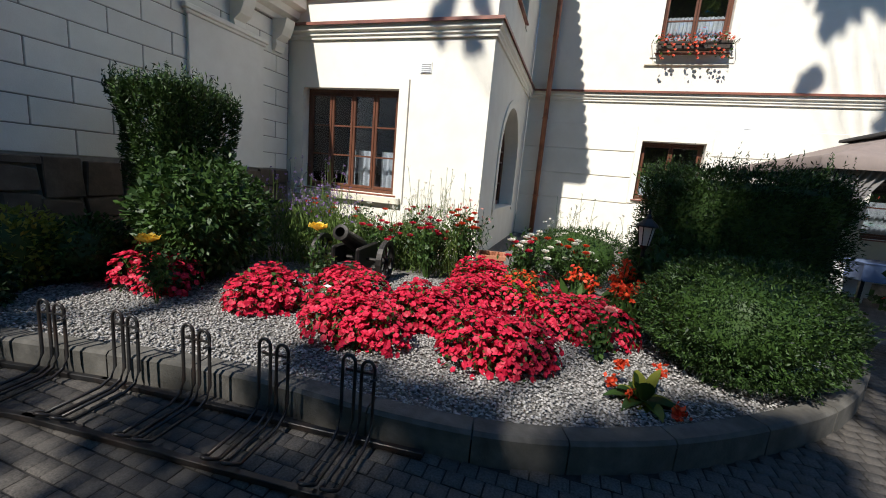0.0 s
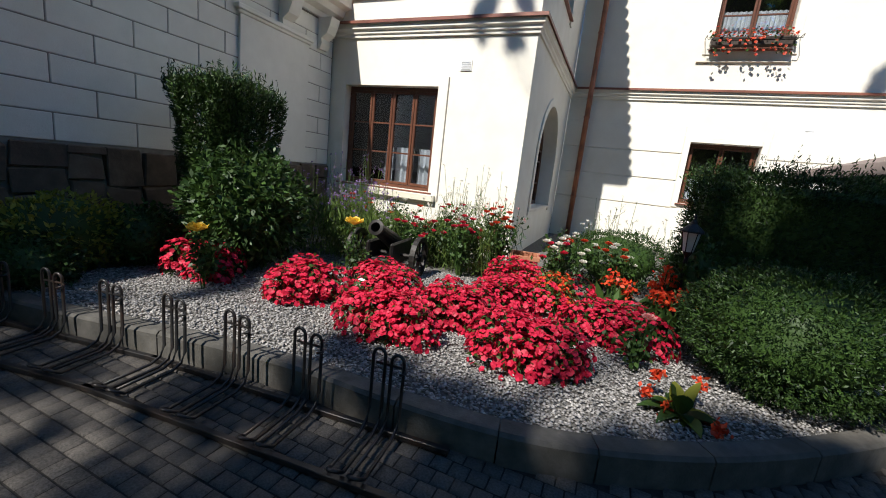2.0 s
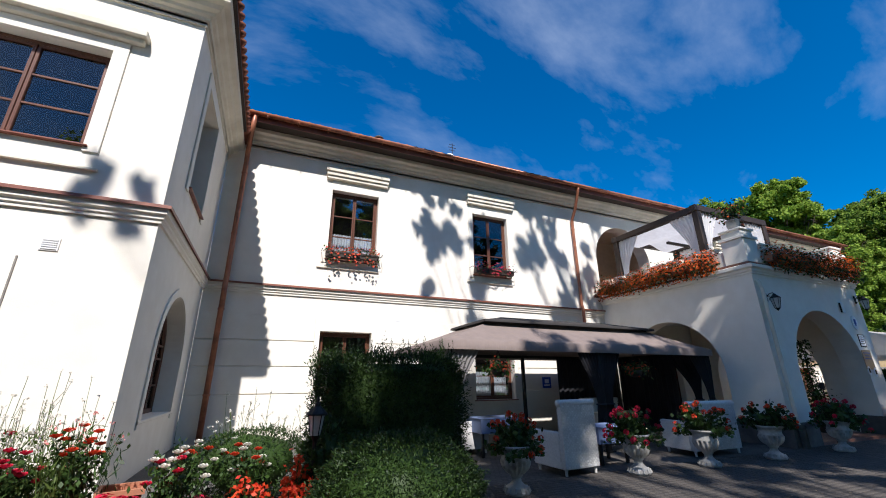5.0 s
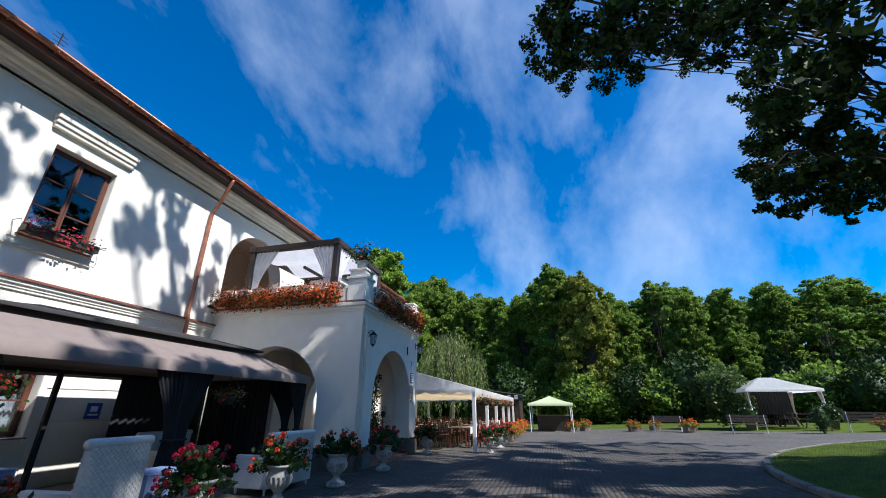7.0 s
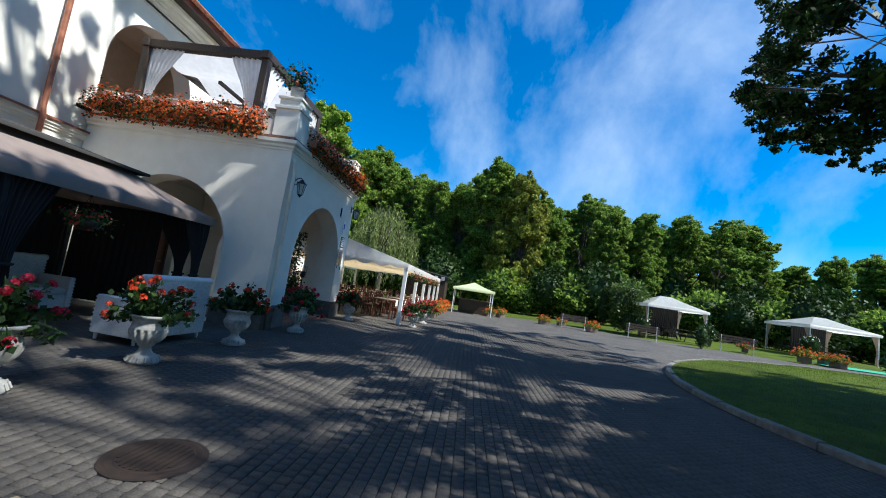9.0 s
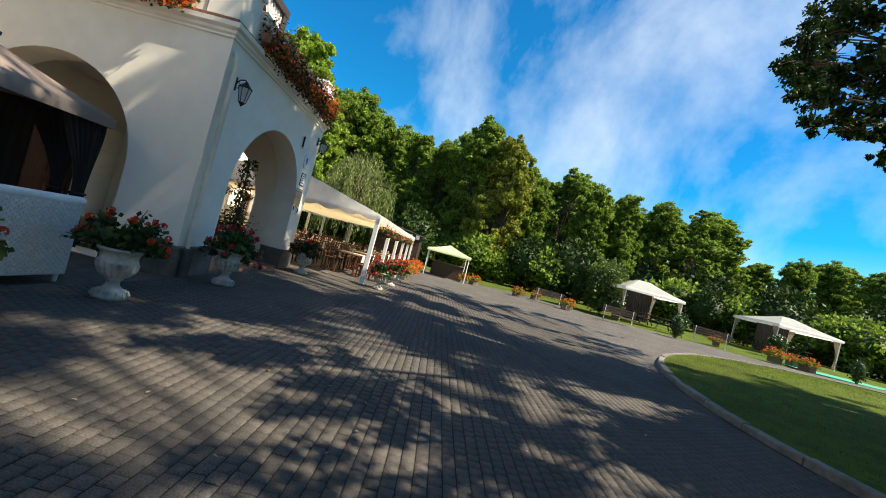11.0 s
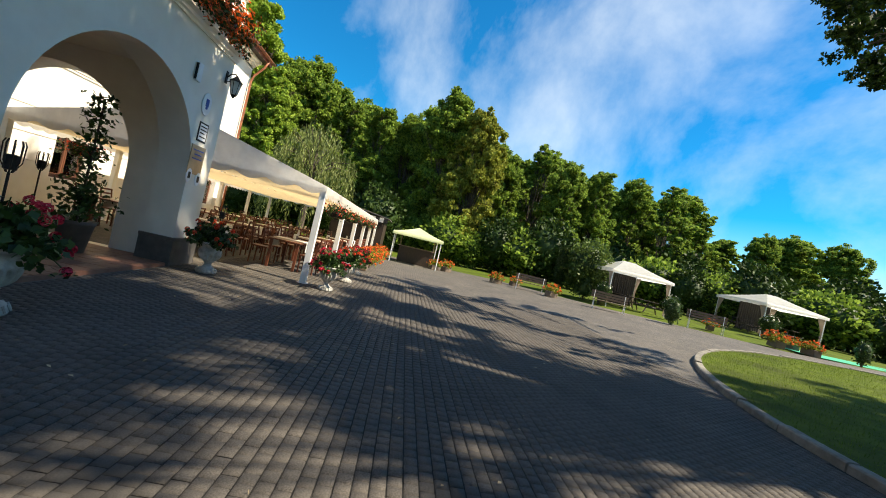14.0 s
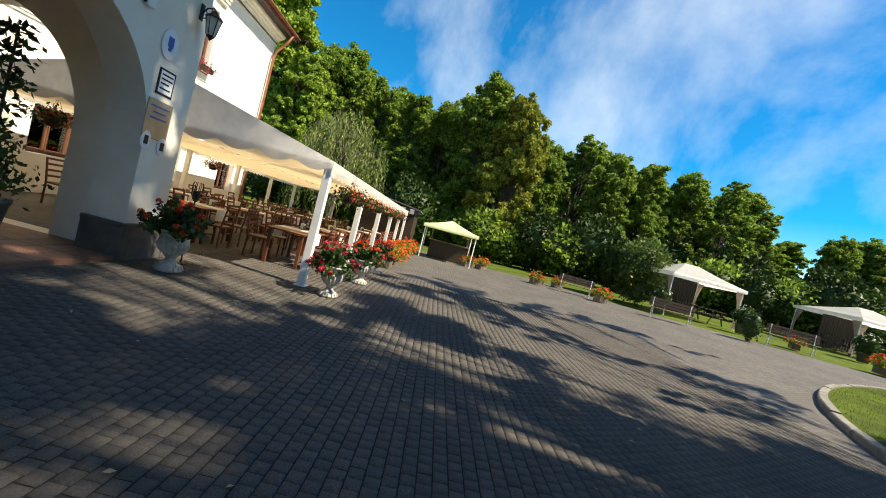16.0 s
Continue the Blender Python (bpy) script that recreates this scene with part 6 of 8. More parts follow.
for x, y, w, m, al, sh, lab in ((3.05, 7.97, 0.75, CURTAIN_GREY, (1, 0), -0.25, "grey tied-back curtain"), (2.77, 8.45, 0.8, CURTAIN_GREY, (0, 1), -0.3, "grey tied-back curtain"), (3.6, 11.05, 0.7, CURTAIN_BLACK, (1, 0), 0, "black curtain"),
                                (6.3, 7.97, 0.7, CURTAIN_BLACK, (1, 0), 0.2, "dark tied-back curtain"), (6.95, 7.97, 0.6, CURTAIN_BLACK, (1, 0), -0.2, "dark tied-back curtain"), (10.1, 7.97, 0.75, CURTAIN_BLACK, (1, 0), 0.2, "black tied-back curtain"),
                                (10.32, 8.6, 1.0, CURTAIN_BLACK, (0, 1), -0.25, "black curtain")):
    bm = bmesh.new()
    drape(bm, x, y, 0.12, 2.16, w, 0.2, along=al, shift=sh)
    cu = part("curtain", bm, m, GZ, lab, smooth=True)
    tie_band(cu, x, y, 0.12, 2.16, 0.42, al, sh, 0.2, m)
for x0, x1, y in ((7.8, 10.25, 11.05), (10.2, 10.21, 9.0)):
    bm = bmesh.new()
    n = 60
    xs = [(x0 + (x1 - x0) * i / n, y + 0.03 * math.sin(i * 1.3)) for i in range(n + 1)] if x1 - x0 > 0.5 else [(10.3 + 0.03 * math.sin(i * 1.3), 8.9 + 2.1 * i / n) for i in range(n + 1)]
    a = [bm.verts.new((p, q, 2.16)) for p, q in xs]
    b = [bm.verts.new((p, q, 0.1)) for p, q in xs]
    for i in range(n):
        bm.faces.new((a[i], a[i + 1], b[i + 1], b[i]))
    part("curtain", bm, CURTAIN_BLACK, GZ, "drawn black curtain", smooth=True)


def wicker_shell(bm, x0, x1, y0, y1, z0, z1, step=0.03):
    """Woven panel box: ribs and strands stand proud of a thin body."""
    box(bm, x0, x1, y0, y1, z0, z1, bevel=0.012)
    z, k = z0 + step, 0
    while z < z1 - step:
        for i in range(int((x1 - x0) / 0.06)):
            xa = x0 + 0.06 * i + (0.03 if k % 2 else 0)
            if xa + 0.035 < x1:
                box(bm, xa, xa + 0.035, y0 - 0.006, y0 - 0.0005, z, z + step * 0.8)
                box(bm, xa, xa + 0.035, y1 + 0.0005, y1 + 0.006, z, z + step * 0.8)
        z += step
        k += 1


def wicker_seat(x, y, w, turn, label, hb=1.12, category="armchair", cushion=BLUE_CLOTH):
    ob = thing("wicker_armchair" if w < 1 else "wicker_sofa", pose(x, y, 0.0, 0, 0, turn), label, category, "white wicker seats")
    h = w / 2
    bm = bmesh.new()
    wicker_shell(bm, -h, h, -0.42, -0.32, 0.1, hb)
    part("backrest", bm, WICKER_WHITE, ob)
    bm = bmesh.new()
    lathe(bm, [(0.055, -h - 0.02), (0.06, -h), (0.06, h), (0.055, h + 0.02)], 12)
    bmesh.ops.rotate(bm, cent=(0, 0, 0), matrix=Euler((0, radians(90), 0)).to_matrix(), verts=bm.verts)
    bmesh.ops.translate(bm, vec=(0, -0.37, hb), verts=bm.verts)
    part("top_roll", bm, WICKER_WHITE, ob, smooth=True)
    for sx in (-1, 1):
        bm = bmesh.new()
        wicker_shell(bm, min(sx * h, sx * (h - 0.1)), max(sx * h, sx * (h - 0.1)), -0.315, 0.36, 0.1, 0.66)
        part("arm", bm, WICKER_WHITE, ob)
    part("seat", boxes((-h + 0.105, h - 0.105, -0.315, 0.35, 0.1, 0.34), bevel=0.015), WICKER_WHITE, ob)
    part("cushion", boxes((-h + 0.115, h - 0.115, -0.31, 0.36, 0.345, 0.46), bevel=0.035), cushion, ob, "cushion")
    for sx in (-1, 1):
        for sy in (-0.36, 0.3):
            bm = bmesh.new()
            lathe(bm, [(0.022, 0.0), (0.028, 0.1)], 8, (sx * (h - 0.06), sy, 0))
            part("leg", bm, WICKER_WHITE, ob)
    return ob


wicker_seat(4.45, 6.85, 0.78, 4, "high-backed white wicker armchair in patchy sun")
wicker_seat(3.7, 9.3, 0.78, -80, "white wicker armchair under the canopy", cushion=BLUE_CLOTH)
wicker_seat(8.35, 7.1, 1.35, -4, "white wicker two-seat sofa with pale cushions", 1.0, "sofa", TABLECLOTH)
wicker_seat(8.5, 9.8, 1.35, 180, "white wicker sofa at the back of the pavilion", 0.95, "sofa", TABLECLOTH)


def pavilion_table(x, y, w, d, h, cloth_m, label):
    ob = thing("coffee_table", pose(x, y, 0), label, "table")
    part("tabletop", boxes((-w / 2, w / 2, -d / 2, d / 2, h - 0.03, h), bevel=0.008), cloth_m, ob)
    part("apron", boxes((-w / 2 + 0.01, w / 2 - 0.01, -d / 2 + 0.01, d / 2 - 0.01, h - 0.3, h - 0.032)), cloth_m, ob)
    for sx in (-1, 1):
        for sy in (-1, 1):
            part("leg", boxes((sx * (w / 2 - 0.06) - 0.025, sx * (w / 2 - 0.06) + 0.025, sy * (d / 2 - 0.06) - 0.025, sy * (d / 2 - 0.06) + 0.025, 0.0, h - 0.3)), IRON, ob)


pavilion_table(5.65, 7.15, 0.75, 0.6, 0.66, BLUE_CLOTH, "low table with a dark blue cover in the pavilion")
pavilion_table(4.2, 8.8, 1.1, 0.7, 0.75, BLUE_CLOTH, "table with a grey-blue cloth under the canopy")


# ---- urns and geraniums ----
URN_PROFILE = [(0.0, 0.0), (0.185, 0.0), (0.19, 0.03), (0.18, 0.055), (0.17, 0.07), (0.165, 0.09), (0.11, 0.12), (0.075, 0.16), (0.068, 0.20), (0.085, 0.225), (0.10, 0.235), (0.095, 0.25), (0.15, 0.28), (0.20, 0.33), (0.225, 0.39),
               (0.23, 0.44), (0.215, 0.455), (0.215, 0.47), (0.20, 0.50), (0.205, 0.56), (0.235, 0.60), (0.255, 0.615), (0.255, 0.64), (0.235, 0.645), (0.20, 0.60), (0.0, 0.58)]


def make_urn():
    ob = thing("stone_urn", pose(0, 0, 0), "white cast-stone urn with a fluted bowl and a round foot", "urn", "urns along the house")
    bm = bmesh.new()
    lathe(bm, URN_PROFILE, 96, (0, 0, 0), 16, 0.17, (0.27, 0.45))
    part("bowl", bm, CAST_STONE, ob, smooth=True)
    for i in range(14):
        a = 6.283 * i / 14
        bm = bmesh.new()
        rod(bm, (0.172 * math.cos(a), 0.172 * math.sin(a), 0.09), (0.20 * math.cos(a), 0.20 * math.sin(a), 0.03), 0.014, n=6)
        part("foot_leaf", bm, CAST_STONE, ob)
    part("soil_fill", boxes((-0.13, 0.13, -0.13, 0.13, 0.575, 0.60)), SOIL, ob)
    return ob


def make_geranium(name, seed, petals, leaf, label, r=0.52, h=0.52, heads=38, group="geraniums", leaves=1000, category="geranium", trail=0.25, head_n=16, head_r=0.035):
    rr, rng = random.Random(seed), np.random.default_rng(seed)
    ob = thing(name, pose(0, 0, 0), label, category, group)
    lp, hp, hn = [], [], []
    for i in range(heads):
        a, d = rr.uniform(0, 6.283), r * math.sqrt(rr.random())
        z = h * (0.95 - 0.7 * (d / r) ** 2) * rr.uniform(0.65, 1.05) - (trail * rr.random() if d > 0.7 * r else 0)
        q = Vector((d * math.cos(a), d * math.sin(a), z))
        bm = bmesh.new()
        tube(bm, [(0.1 * math.cos(a), 0.1 * math.sin(a), 0.0), (q.x * 0.6, q.y * 0.6, max(0.04, q.z * 0.7)), q], 0.005, 4)
        part("stem", bm, LEAF_MID, ob)
        if i % 3 != 2:
            for _ in range(head_n):
                dd = Vector((rr.gauss(0, 1), rr.gauss(0, 1), rr.gauss(0.3, 0.8))).normalized()
                hp.append(q + dd * head_r)
                hn.append(dd)
        for _ in range(max(3, leaves // heads)):
            t = rr.uniform(0.25, 1.0)
            lp.append([q.x * t + rr.gauss(0, 0.04), q.y * t + rr.gauss(0, 0.04), q.z * t - 0.03 + rr.gauss(0, 0.03)])
    lp = np.array(lp)
    shared("leaves", quads_mesh("leaves", scatter_leaves(rng, lp, 0.075, np.tile([0, 0, 0.5], (len(lp), 1)), 0.2, 0.85), leaf), ob)
    shared("blossoms", quads_mesh("blossoms", rosette(rng, np.array([tuple(v) for v in hp]), np.array([tuple(v) for v in hn]), head_r * 1.15, 4), petals), ob)
    return ob


URN = make_urn()
GER = [make_geranium("geranium", 401, PETAL_ORANGE, LEAF_MID, "scarlet geraniums spilling over an urn"), make_geranium("geranium", 402, PETAL_RED, LEAF_MID, "red geraniums in an urn", 0.47, 0.5),
       make_geranium("geranium", 403, PETAL_ORANGE, LEAF_DARK, "sparse scarlet geraniums in an urn", 0.50, 0.55, 30)]
taken = set()


def put_copy(ob, m):
    if ob.name in taken:
        return copy_thing(ob, m)
    taken.add(ob.name)
    ob.matrix_basis = m
    return ob


URNS = [(2.85, 5.95, 0.95, 0), (5.41, 6.14, 1.0, 1), (7.04, 6.04, 1.0, 0), (8.89, 5.97, 1.0, 2), (11.19, 5.88, 1.0, 1), (15.19, 5.91, 0.95, 2), (16.12, 3.85, 0.85, 1), (18.0, 3.7, 0.85, 0), (20.2, 3.7, 0.85, 1)]
for i, (x, y, s, k) in enumerate(URNS):
    put_copy(URN, pose(x, y, 0.002, 0, 0, 37 * i) @ Matrix.Scale(s, 4))
    put_copy(GER[k], pose(x, y, 0.60 * s, 0, 0, 61 * i) @ Matrix.Scale(1.05 * s, 4))


# ---- hanging baskets ----
def make_basket():
    ob = thing("hanging_basket", pose(0, 0, 0), "hanging basket with trailing red flowers", "hanging basket", "hanging baskets")
    bm = bmesh.new()
    lathe(bm, [(0.0, -0.16), (0.09, -0.155), (0.14, -0.08), (0.155, 0.0), (0.14, 0.0), (0.0, -0.03)], 16)
    part("bowl", bm, DARK_WOOD, ob, smooth=True)
    for i in range(3):
        a = 6.283 * i / 3
        bm = bmesh.new()
        rod(bm, (0.145 * math.cos(a), 0.145 * math.sin(a), 0.0), (0, 0, 0.4), 0.004, n=4)
        part("chain", bm, IRON, ob)
    rng = np.random.default_rng(5)
    c = rng.normal(0, [0.14, 0.14, 0.08], (300, 3)) + [0, 0, 0.02]
    shared("leaves", quads_mesh("leaves", scatter_leaves(rng, c, 0.07, None, 0.3, 0.6), LEAF_MID), ob)
    c = rng.normal(0, [0.15, 0.15, 0.08], (80, 3)) + [0, 0, 0.04]
    shared("blossoms", quads_mesh("blossoms", rosette(rng, c, c + [0, 0, 0.1], 0.045), PETAL_ORANGE), ob)
    return ob


BASKET = make_basket()
for i, (x, y, z) in enumerate([(3.85, 7.97, 1.72), (7.7, 7.97, 1.72), (17.9, 4.37, 1.75), (19.0, 4.37, 1.75), (20.7, 4.37, 1.75), (22.2, 4.37, 1.75), (24.0, 4.37, 1.75), (25.6, 4.37, 1.75), (27.4, 4.37, 1.75), (29.0, 4.37, 1.75), (18.0, 10.8, 1.75),
                               (20.8, 10.8, 1.75), (24.0, 10.8, 1.75), (16.9, 9.6, 1.72)]):
    put_copy(BASKET, pose(x, y, z, 0, 0, 50 * i))


# ---- window boxes ----
def window_box(x0, x1, y, z, seed, petals, label, trailing=0.3, thick=1.0, along=(1, 0), box_m=DARK_WOOD, density=150, leaf=LEAF_MID, name="window_box"):
    ln = x1 - x0
    ob = thing(name, Matrix.Translation((x0, y, z)) if along[0] else Matrix.Translation((y, x0, z)) @ Matrix.Rotation(radians(90), 4, "Z"), label, "flower box", "flower boxes")
    part("trough", boxes((0, ln, -0.1, 0.1, 0.0, 0.17), bevel=0.008), box_m, ob)
    rng = np.random.default_rng(seed)
    n = int(ln * density)
    c = np.stack([rng.uniform(-0.04, ln + 0.04, n), rng.normal(0.0, 0.1 * thick, n), 0.2 + rng.normal(0.04, 0.085 * thick, n)], 1)
    t = np.stack([rng.uniform(0, ln, n // 2), rng.normal(-0.14, 0.04, n // 2), 0.12 - trailing * rng.random(n // 2) ** 1.5], 1)
    shared("blossoms", quads_mesh("blossoms", rosette(rng, np.concatenate([c, t[::2]]), np.concatenate([c - [ln / 2, 0, 0.1], t[::2] * 0 + [0, -1, 0.3]]) * [0.1, 1, 1] + [0, -0.05, 0.12], 0.06), petals), ob)
    lc = np.concatenate([c + rng.normal(0, 0.03, c.shape) - [0, 0, 0.05], t])
    shared("leaves", quads_mesh("leaves", scatter_leaves(rng, lc, 0.065, None, 0.3, 0.7), leaf), ob)
    return ob


for i, (a, b) in enumerate(UPPER[:4]):
    bx = window_box(a - 0.05, b + 0.02, FY - 0.18, 4.85, 420 + i, PETAL_ORANGE if i == 0 else PETAL_RED, "dark trough of trailing orange-red geraniums on a window sill", 0.35 if i == 0 else 0.2, 0.9, density=110 if i == 0 else 80)
    bm = bmesh.new()
    tube(bm, [(-0.12, 0.16, 0.2), (-0.12, -0.1, 0.2), (-0.1, -0.12, 0.12), (b - a + 0.17, -0.12, 0.12), (b - a + 0.19, -0.1, 0.2), (b - a + 0.19, 0.16, 0.2)], 0.008, 5)
    part("iron_bracket", bm, IRON, bx)
RUST = "long terrace trough packed with rust-red flowers hanging over the edge"
window_box(PY + 0.75, FY - 0.15, PX0 - 0.12, 4.5, 431, PETAL_RUST, RUST, 0.4, 1.7, (0, 1), TERRACOTTA, 520, LEAF_MID, "flower_trough").matrix_basis = Matrix.Translation((PX0 - 0.12, FY - 0.15, 4.52)) @ Matrix.Rotation(radians(-90), 4, "Z")
window_box(PX0 + 0.7, PX1 - 0.05, PY - 0.12, 4.5, 432, PETAL_RUST, RUST, 0.42, 1.8, (1, 0), TERRACOTTA, 520, LEAF_MID, "flower_trough")

# pot on the terrace corner
pot = thing("flower_pot", pose(PX0 + 0.29, PY + 0.29, 5.445), "pale pot with a dark plant on the terrace corner", "flower pot")
bm = bmesh.new()
lathe(bm, [(0.0, 0.0), (0.11, 0.0), (0.14, 0.06), (0.17, 0.16), (0.16, 0.24), (0.185, 0.27), (0.185, 0.30), (0.15, 0.30), (0.0, 0.26)], 18)
part("pot", bm, CAST_STONE, pot, smooth=True)
rng = np.random.default_rng(440)
c = rng.normal(0, [0.17, 0.17, 0.16], (330, 3)) + [0, 0, 0.55]
shared("leaves", quads_mesh("leaves", scatter_leaves(rng, c, 0.10, None, 0.1, 0.5), LEAF_MID), pot)
c = rng.normal(0, [0.16, 0.16, 0.16], (60, 3)) + [0, 0, 0.55]
shared("blossoms", quads_mesh("blossoms", rosette(rng, c, c * [1, 1, 0] + [0, 0, 0.2], 0.06), PETAL_RUST), pot)

# ---- terrace pergola ----
PG = thing("pergola", pose(0, 0, 0), "dark timber pergola with white curtains on the terrace", "pergola")
gx0, gx1, gy0, gy1, gzt = 11.04, 14.3, 7.78, 10.95, 6.62
for x in (gx0, gx1):
    for y in (gy0, gy1):
        part("post", boxes((x - 0.09, x + 0.09, y - 0.09, y + 0.09, 4.46, gzt - 0.2), bevel=0.008), DARK_WOOD, PG)
part("beam", boxes((gx0 - 0.14, gx1 + 0.14, gy0 - 0.1, gy0 + 0.1, gzt - 0.198, gzt), bevel=0.01), DARK_WOOD, PG)
part("beam", boxes((gx0 - 0.14, gx1 + 0.14, gy1 - 0.1, gy1 + 0.1, gzt - 0.198, gzt), bevel=0.01), DARK_WOOD, PG)
part("beam", boxes((gx0 - 0.1, gx0 + 0.1, gy0 + 0.102, gy1 - 0.102, gzt - 0.196, gzt - 0.004), bevel=0.01), DARK_WOOD, PG)
part("beam", boxes((gx1 - 0.1, gx1 + 0.1, gy0 + 0.102, gy1 - 0.102, gzt - 0.196, gzt - 0.004), bevel=0.01), DARK_WOOD, PG)
for x, y, al, sh in ((gx0, gy1 - 0.55, (0, 1), 0.3), (gx0, gy0 + 0.5, (0, 1), -0.25), (gx0 + 0.5, gy0, (1, 0), -0.25), (gx1 - 0.5, gy0, (1, 0), 0.25), (gx1, gy0 + 0.5, (0, 1), -0.25), (gx1, gy1 - 0.5, (0, 1), 0.25)):
    bm = bmesh.new()
    drape(bm, x, y, 4.5, gzt - 0.2, 0.85, 0.22, 0.3, al, 6, sh)
    cu = part("curtain", bm, CURTAIN_WHITE, PG, "white voile curtain", smooth=True)
    tie_band(cu, x, y, 4.5, gzt - 0.2, 0.3, al, sh, 0.22, CURTAIN_WHITE)
bm = bmesh.new()
for k in range(13):
    p = [bm.verts.new((gx0 + 0.1 + (gx1 - gx0 - 0.2) * i / 20, gy0 + 0.12 + (gy1 - gy0 - 0.24) * k / 12, gzt - 0.09 - 0.22 * abs(math.sin(math.pi * i / 10)) ** 1.5)) for i in range(21)]
    if k:
        for i in range(20):
            bm.faces.new((q[i], q[i + 1], p[i + 1], p[i]))
    q = p
part("ceiling_drape", bm, CURTAIN_WHITE, PG, "sagging white voile ceiling", smooth=True)
part("inner_rail", boxes((11.5, 13.9, 9.2, 9.28, 5.9, 5.98)), DARK_WOOD, PG)

# loggia lantern
lm = thing("pendant_lantern", pose(11.6, 13.0, 6.2), "black iron lantern on a long chain in the loggia", "lamp")
bm = bmesh.new()
rod(bm, (0, 0, 0.25), (0, 0, 1.8), 0.008, n=5)
part("chain", bm, IRON, lm)
bm = bmesh.new()
lathe(bm, [(0.0, 0.26), (0.13, 0.17), (0.10, 0.16), (0.07, -0.12), (0.03, -0.16), (0.0, -0.2)], 6)
part("lantern_body", bm, IRON, lm)


# ---- wall lanterns and plaques on the porch ----
def wall_lantern(x, z):
    ob = thing("wall_lantern", pose(x, PY - 0.002, z), "black iron wall lantern on a scrolled bracket", "lamp", "porch lanterns")
    part("wall_plate", boxes((-0.04, 0.04, -0.015, 0, -0.02, 0.22), bevel=0.005), IRON, ob)
    bm = bmesh.new()
    tube(bm, [(0, -0.01, 0.1), (0, -0.08, 0.18), (0, -0.17, 0.2), (0, -0.2, 0.16)], 0.012, 6)
    tube(bm, [(0, -0.01, 0.02), (0, -0.07, 0.03), (0, -0.1, 0.1), (0, -0.06, 0.13)], 0.008, 5)
    part("bracket", bm, IRON, ob)
    bm = bmesh.new()
    lathe(bm, [(0.0, 0.18), (0.03, 0.16), (0.05, 0.13), (0.115, 0.07), (0.12, 0.05)], 6, (0, -0.2, 0))
    part("cap", bm, IRON, ob)
    bm = bmesh.new()
    lathe(bm, [(0.10, 0.05), (0.055, -0.2)], 6, (0, -0.2, 0))
    part("lantern_glass", bm, LAMP_GLASS, ob, "frosted glass panes")
    for i in range(6):
        a = 6.283 * i / 6
        bm = bmesh.new()
        rod(bm, (0.104 * math.cos(a), -0.2 + 0.104 * math.sin(a), 0.05), (0.058 * math.cos(a), -0.2 + 0.058 * math.sin(a), -0.2), 0.007, n=4)
        part("rib", bm, IRON, ob)
    bm = bmesh.new()
    lathe(bm, [(0.0, -0.28), (0.015, -0.26), (0.06, -0.2), (0.0, -0.19)], 6, (0, -0.2, 0))
    part("finial", bm, IRON, ob)


wall_lantern(11.1, 3.40)
wall_lantern(15.6, 3.66)


def bars(parent, rows, m):
    """Unreadable lines of lettering, as plain raised bars."""
    for x0, x1, z in rows:
        part("text_bar", boxes((x0, x1, -0.018, -0.0142, z, z + 0.022)), m, parent)


pl = thing("alarm_box", pose(14.64, PY - 0.002, 3.46), "slim white box on the porch wall", "box")
part("body", boxes((-0.07, 0.07, -0.06, 0, -0.16, 0.16), bevel=0.012), POST_WHITE, pl)
part("side_vent", boxes((-0.078, -0.071, -0.05, -0.01, -0.14, 0.14)), IRON, pl)
pl = thing("oval_sign", pose(15.13, PY - 0.002, 3.05), "oval white enamel sign with a blue emblem", "sign", "porch plaques")
bm = bmesh.new()
lathe(bm, [(0.0, 0.0), (0.15, 0.0), (0.155, 0.01), (0.15, 0.018), (0.0, 0.02)], 28)
bmesh.ops.rotate(bm, cent=(0, 0, 0), matrix=Euler((radians(90), 0, 0)).to_matrix(), verts=bm.verts)
bmesh.ops.scale(bm, vec=(1, 1, 1.35), verts=bm.verts)
part("plate", bm, ENAMEL_WHITE, pl)
part("emblem", boxes((-0.05, 0.05, -0.026, -0.0205, -0.04, 0.1), (-0.03, 0.03, -0.026, -0.0205, -0.09, -0.04)), ENAMEL_BLUE, pl, "plain blue emblem")
pl = thing("framed_plaque", pose(15.22, PY - 0.002, 2.54), "small black-framed plaque with lines of lettering", "sign", "porch plaques")
part("frame", boxes((-0.16, 0.16, -0.014, 0, -0.18, 0.18), bevel=0.006), IRON, pl)
part("sheet", boxes((-0.13, 0.13, -0.0145, -0.0141, -0.15, 0.15)), ENAMEL_WHITE, pl)
bars(pl, [(-0.11, 0.11, 0.09), (-0.11, 0.11, 0.03), (-0.11, 0.05, -0.03), (-0.11, 0.09, -0.1)], IRON)
pl = thing("brass_plaque", pose(15.22, PY - 0.002, 2.04), "weathered metal plaque with faint lettering", "sign", "porch plaques")
part("plate", boxes((-0.24, 0.24, -0.014, 0, -0.3, 0.24), bevel=0.006), BRASS, pl)
bars(pl, [(-0.18, 0.18, 0.14), (-0.12, 0.12, 0.06), (-0.16, 0.16, -0.02)], ENAMEL_BLUE)
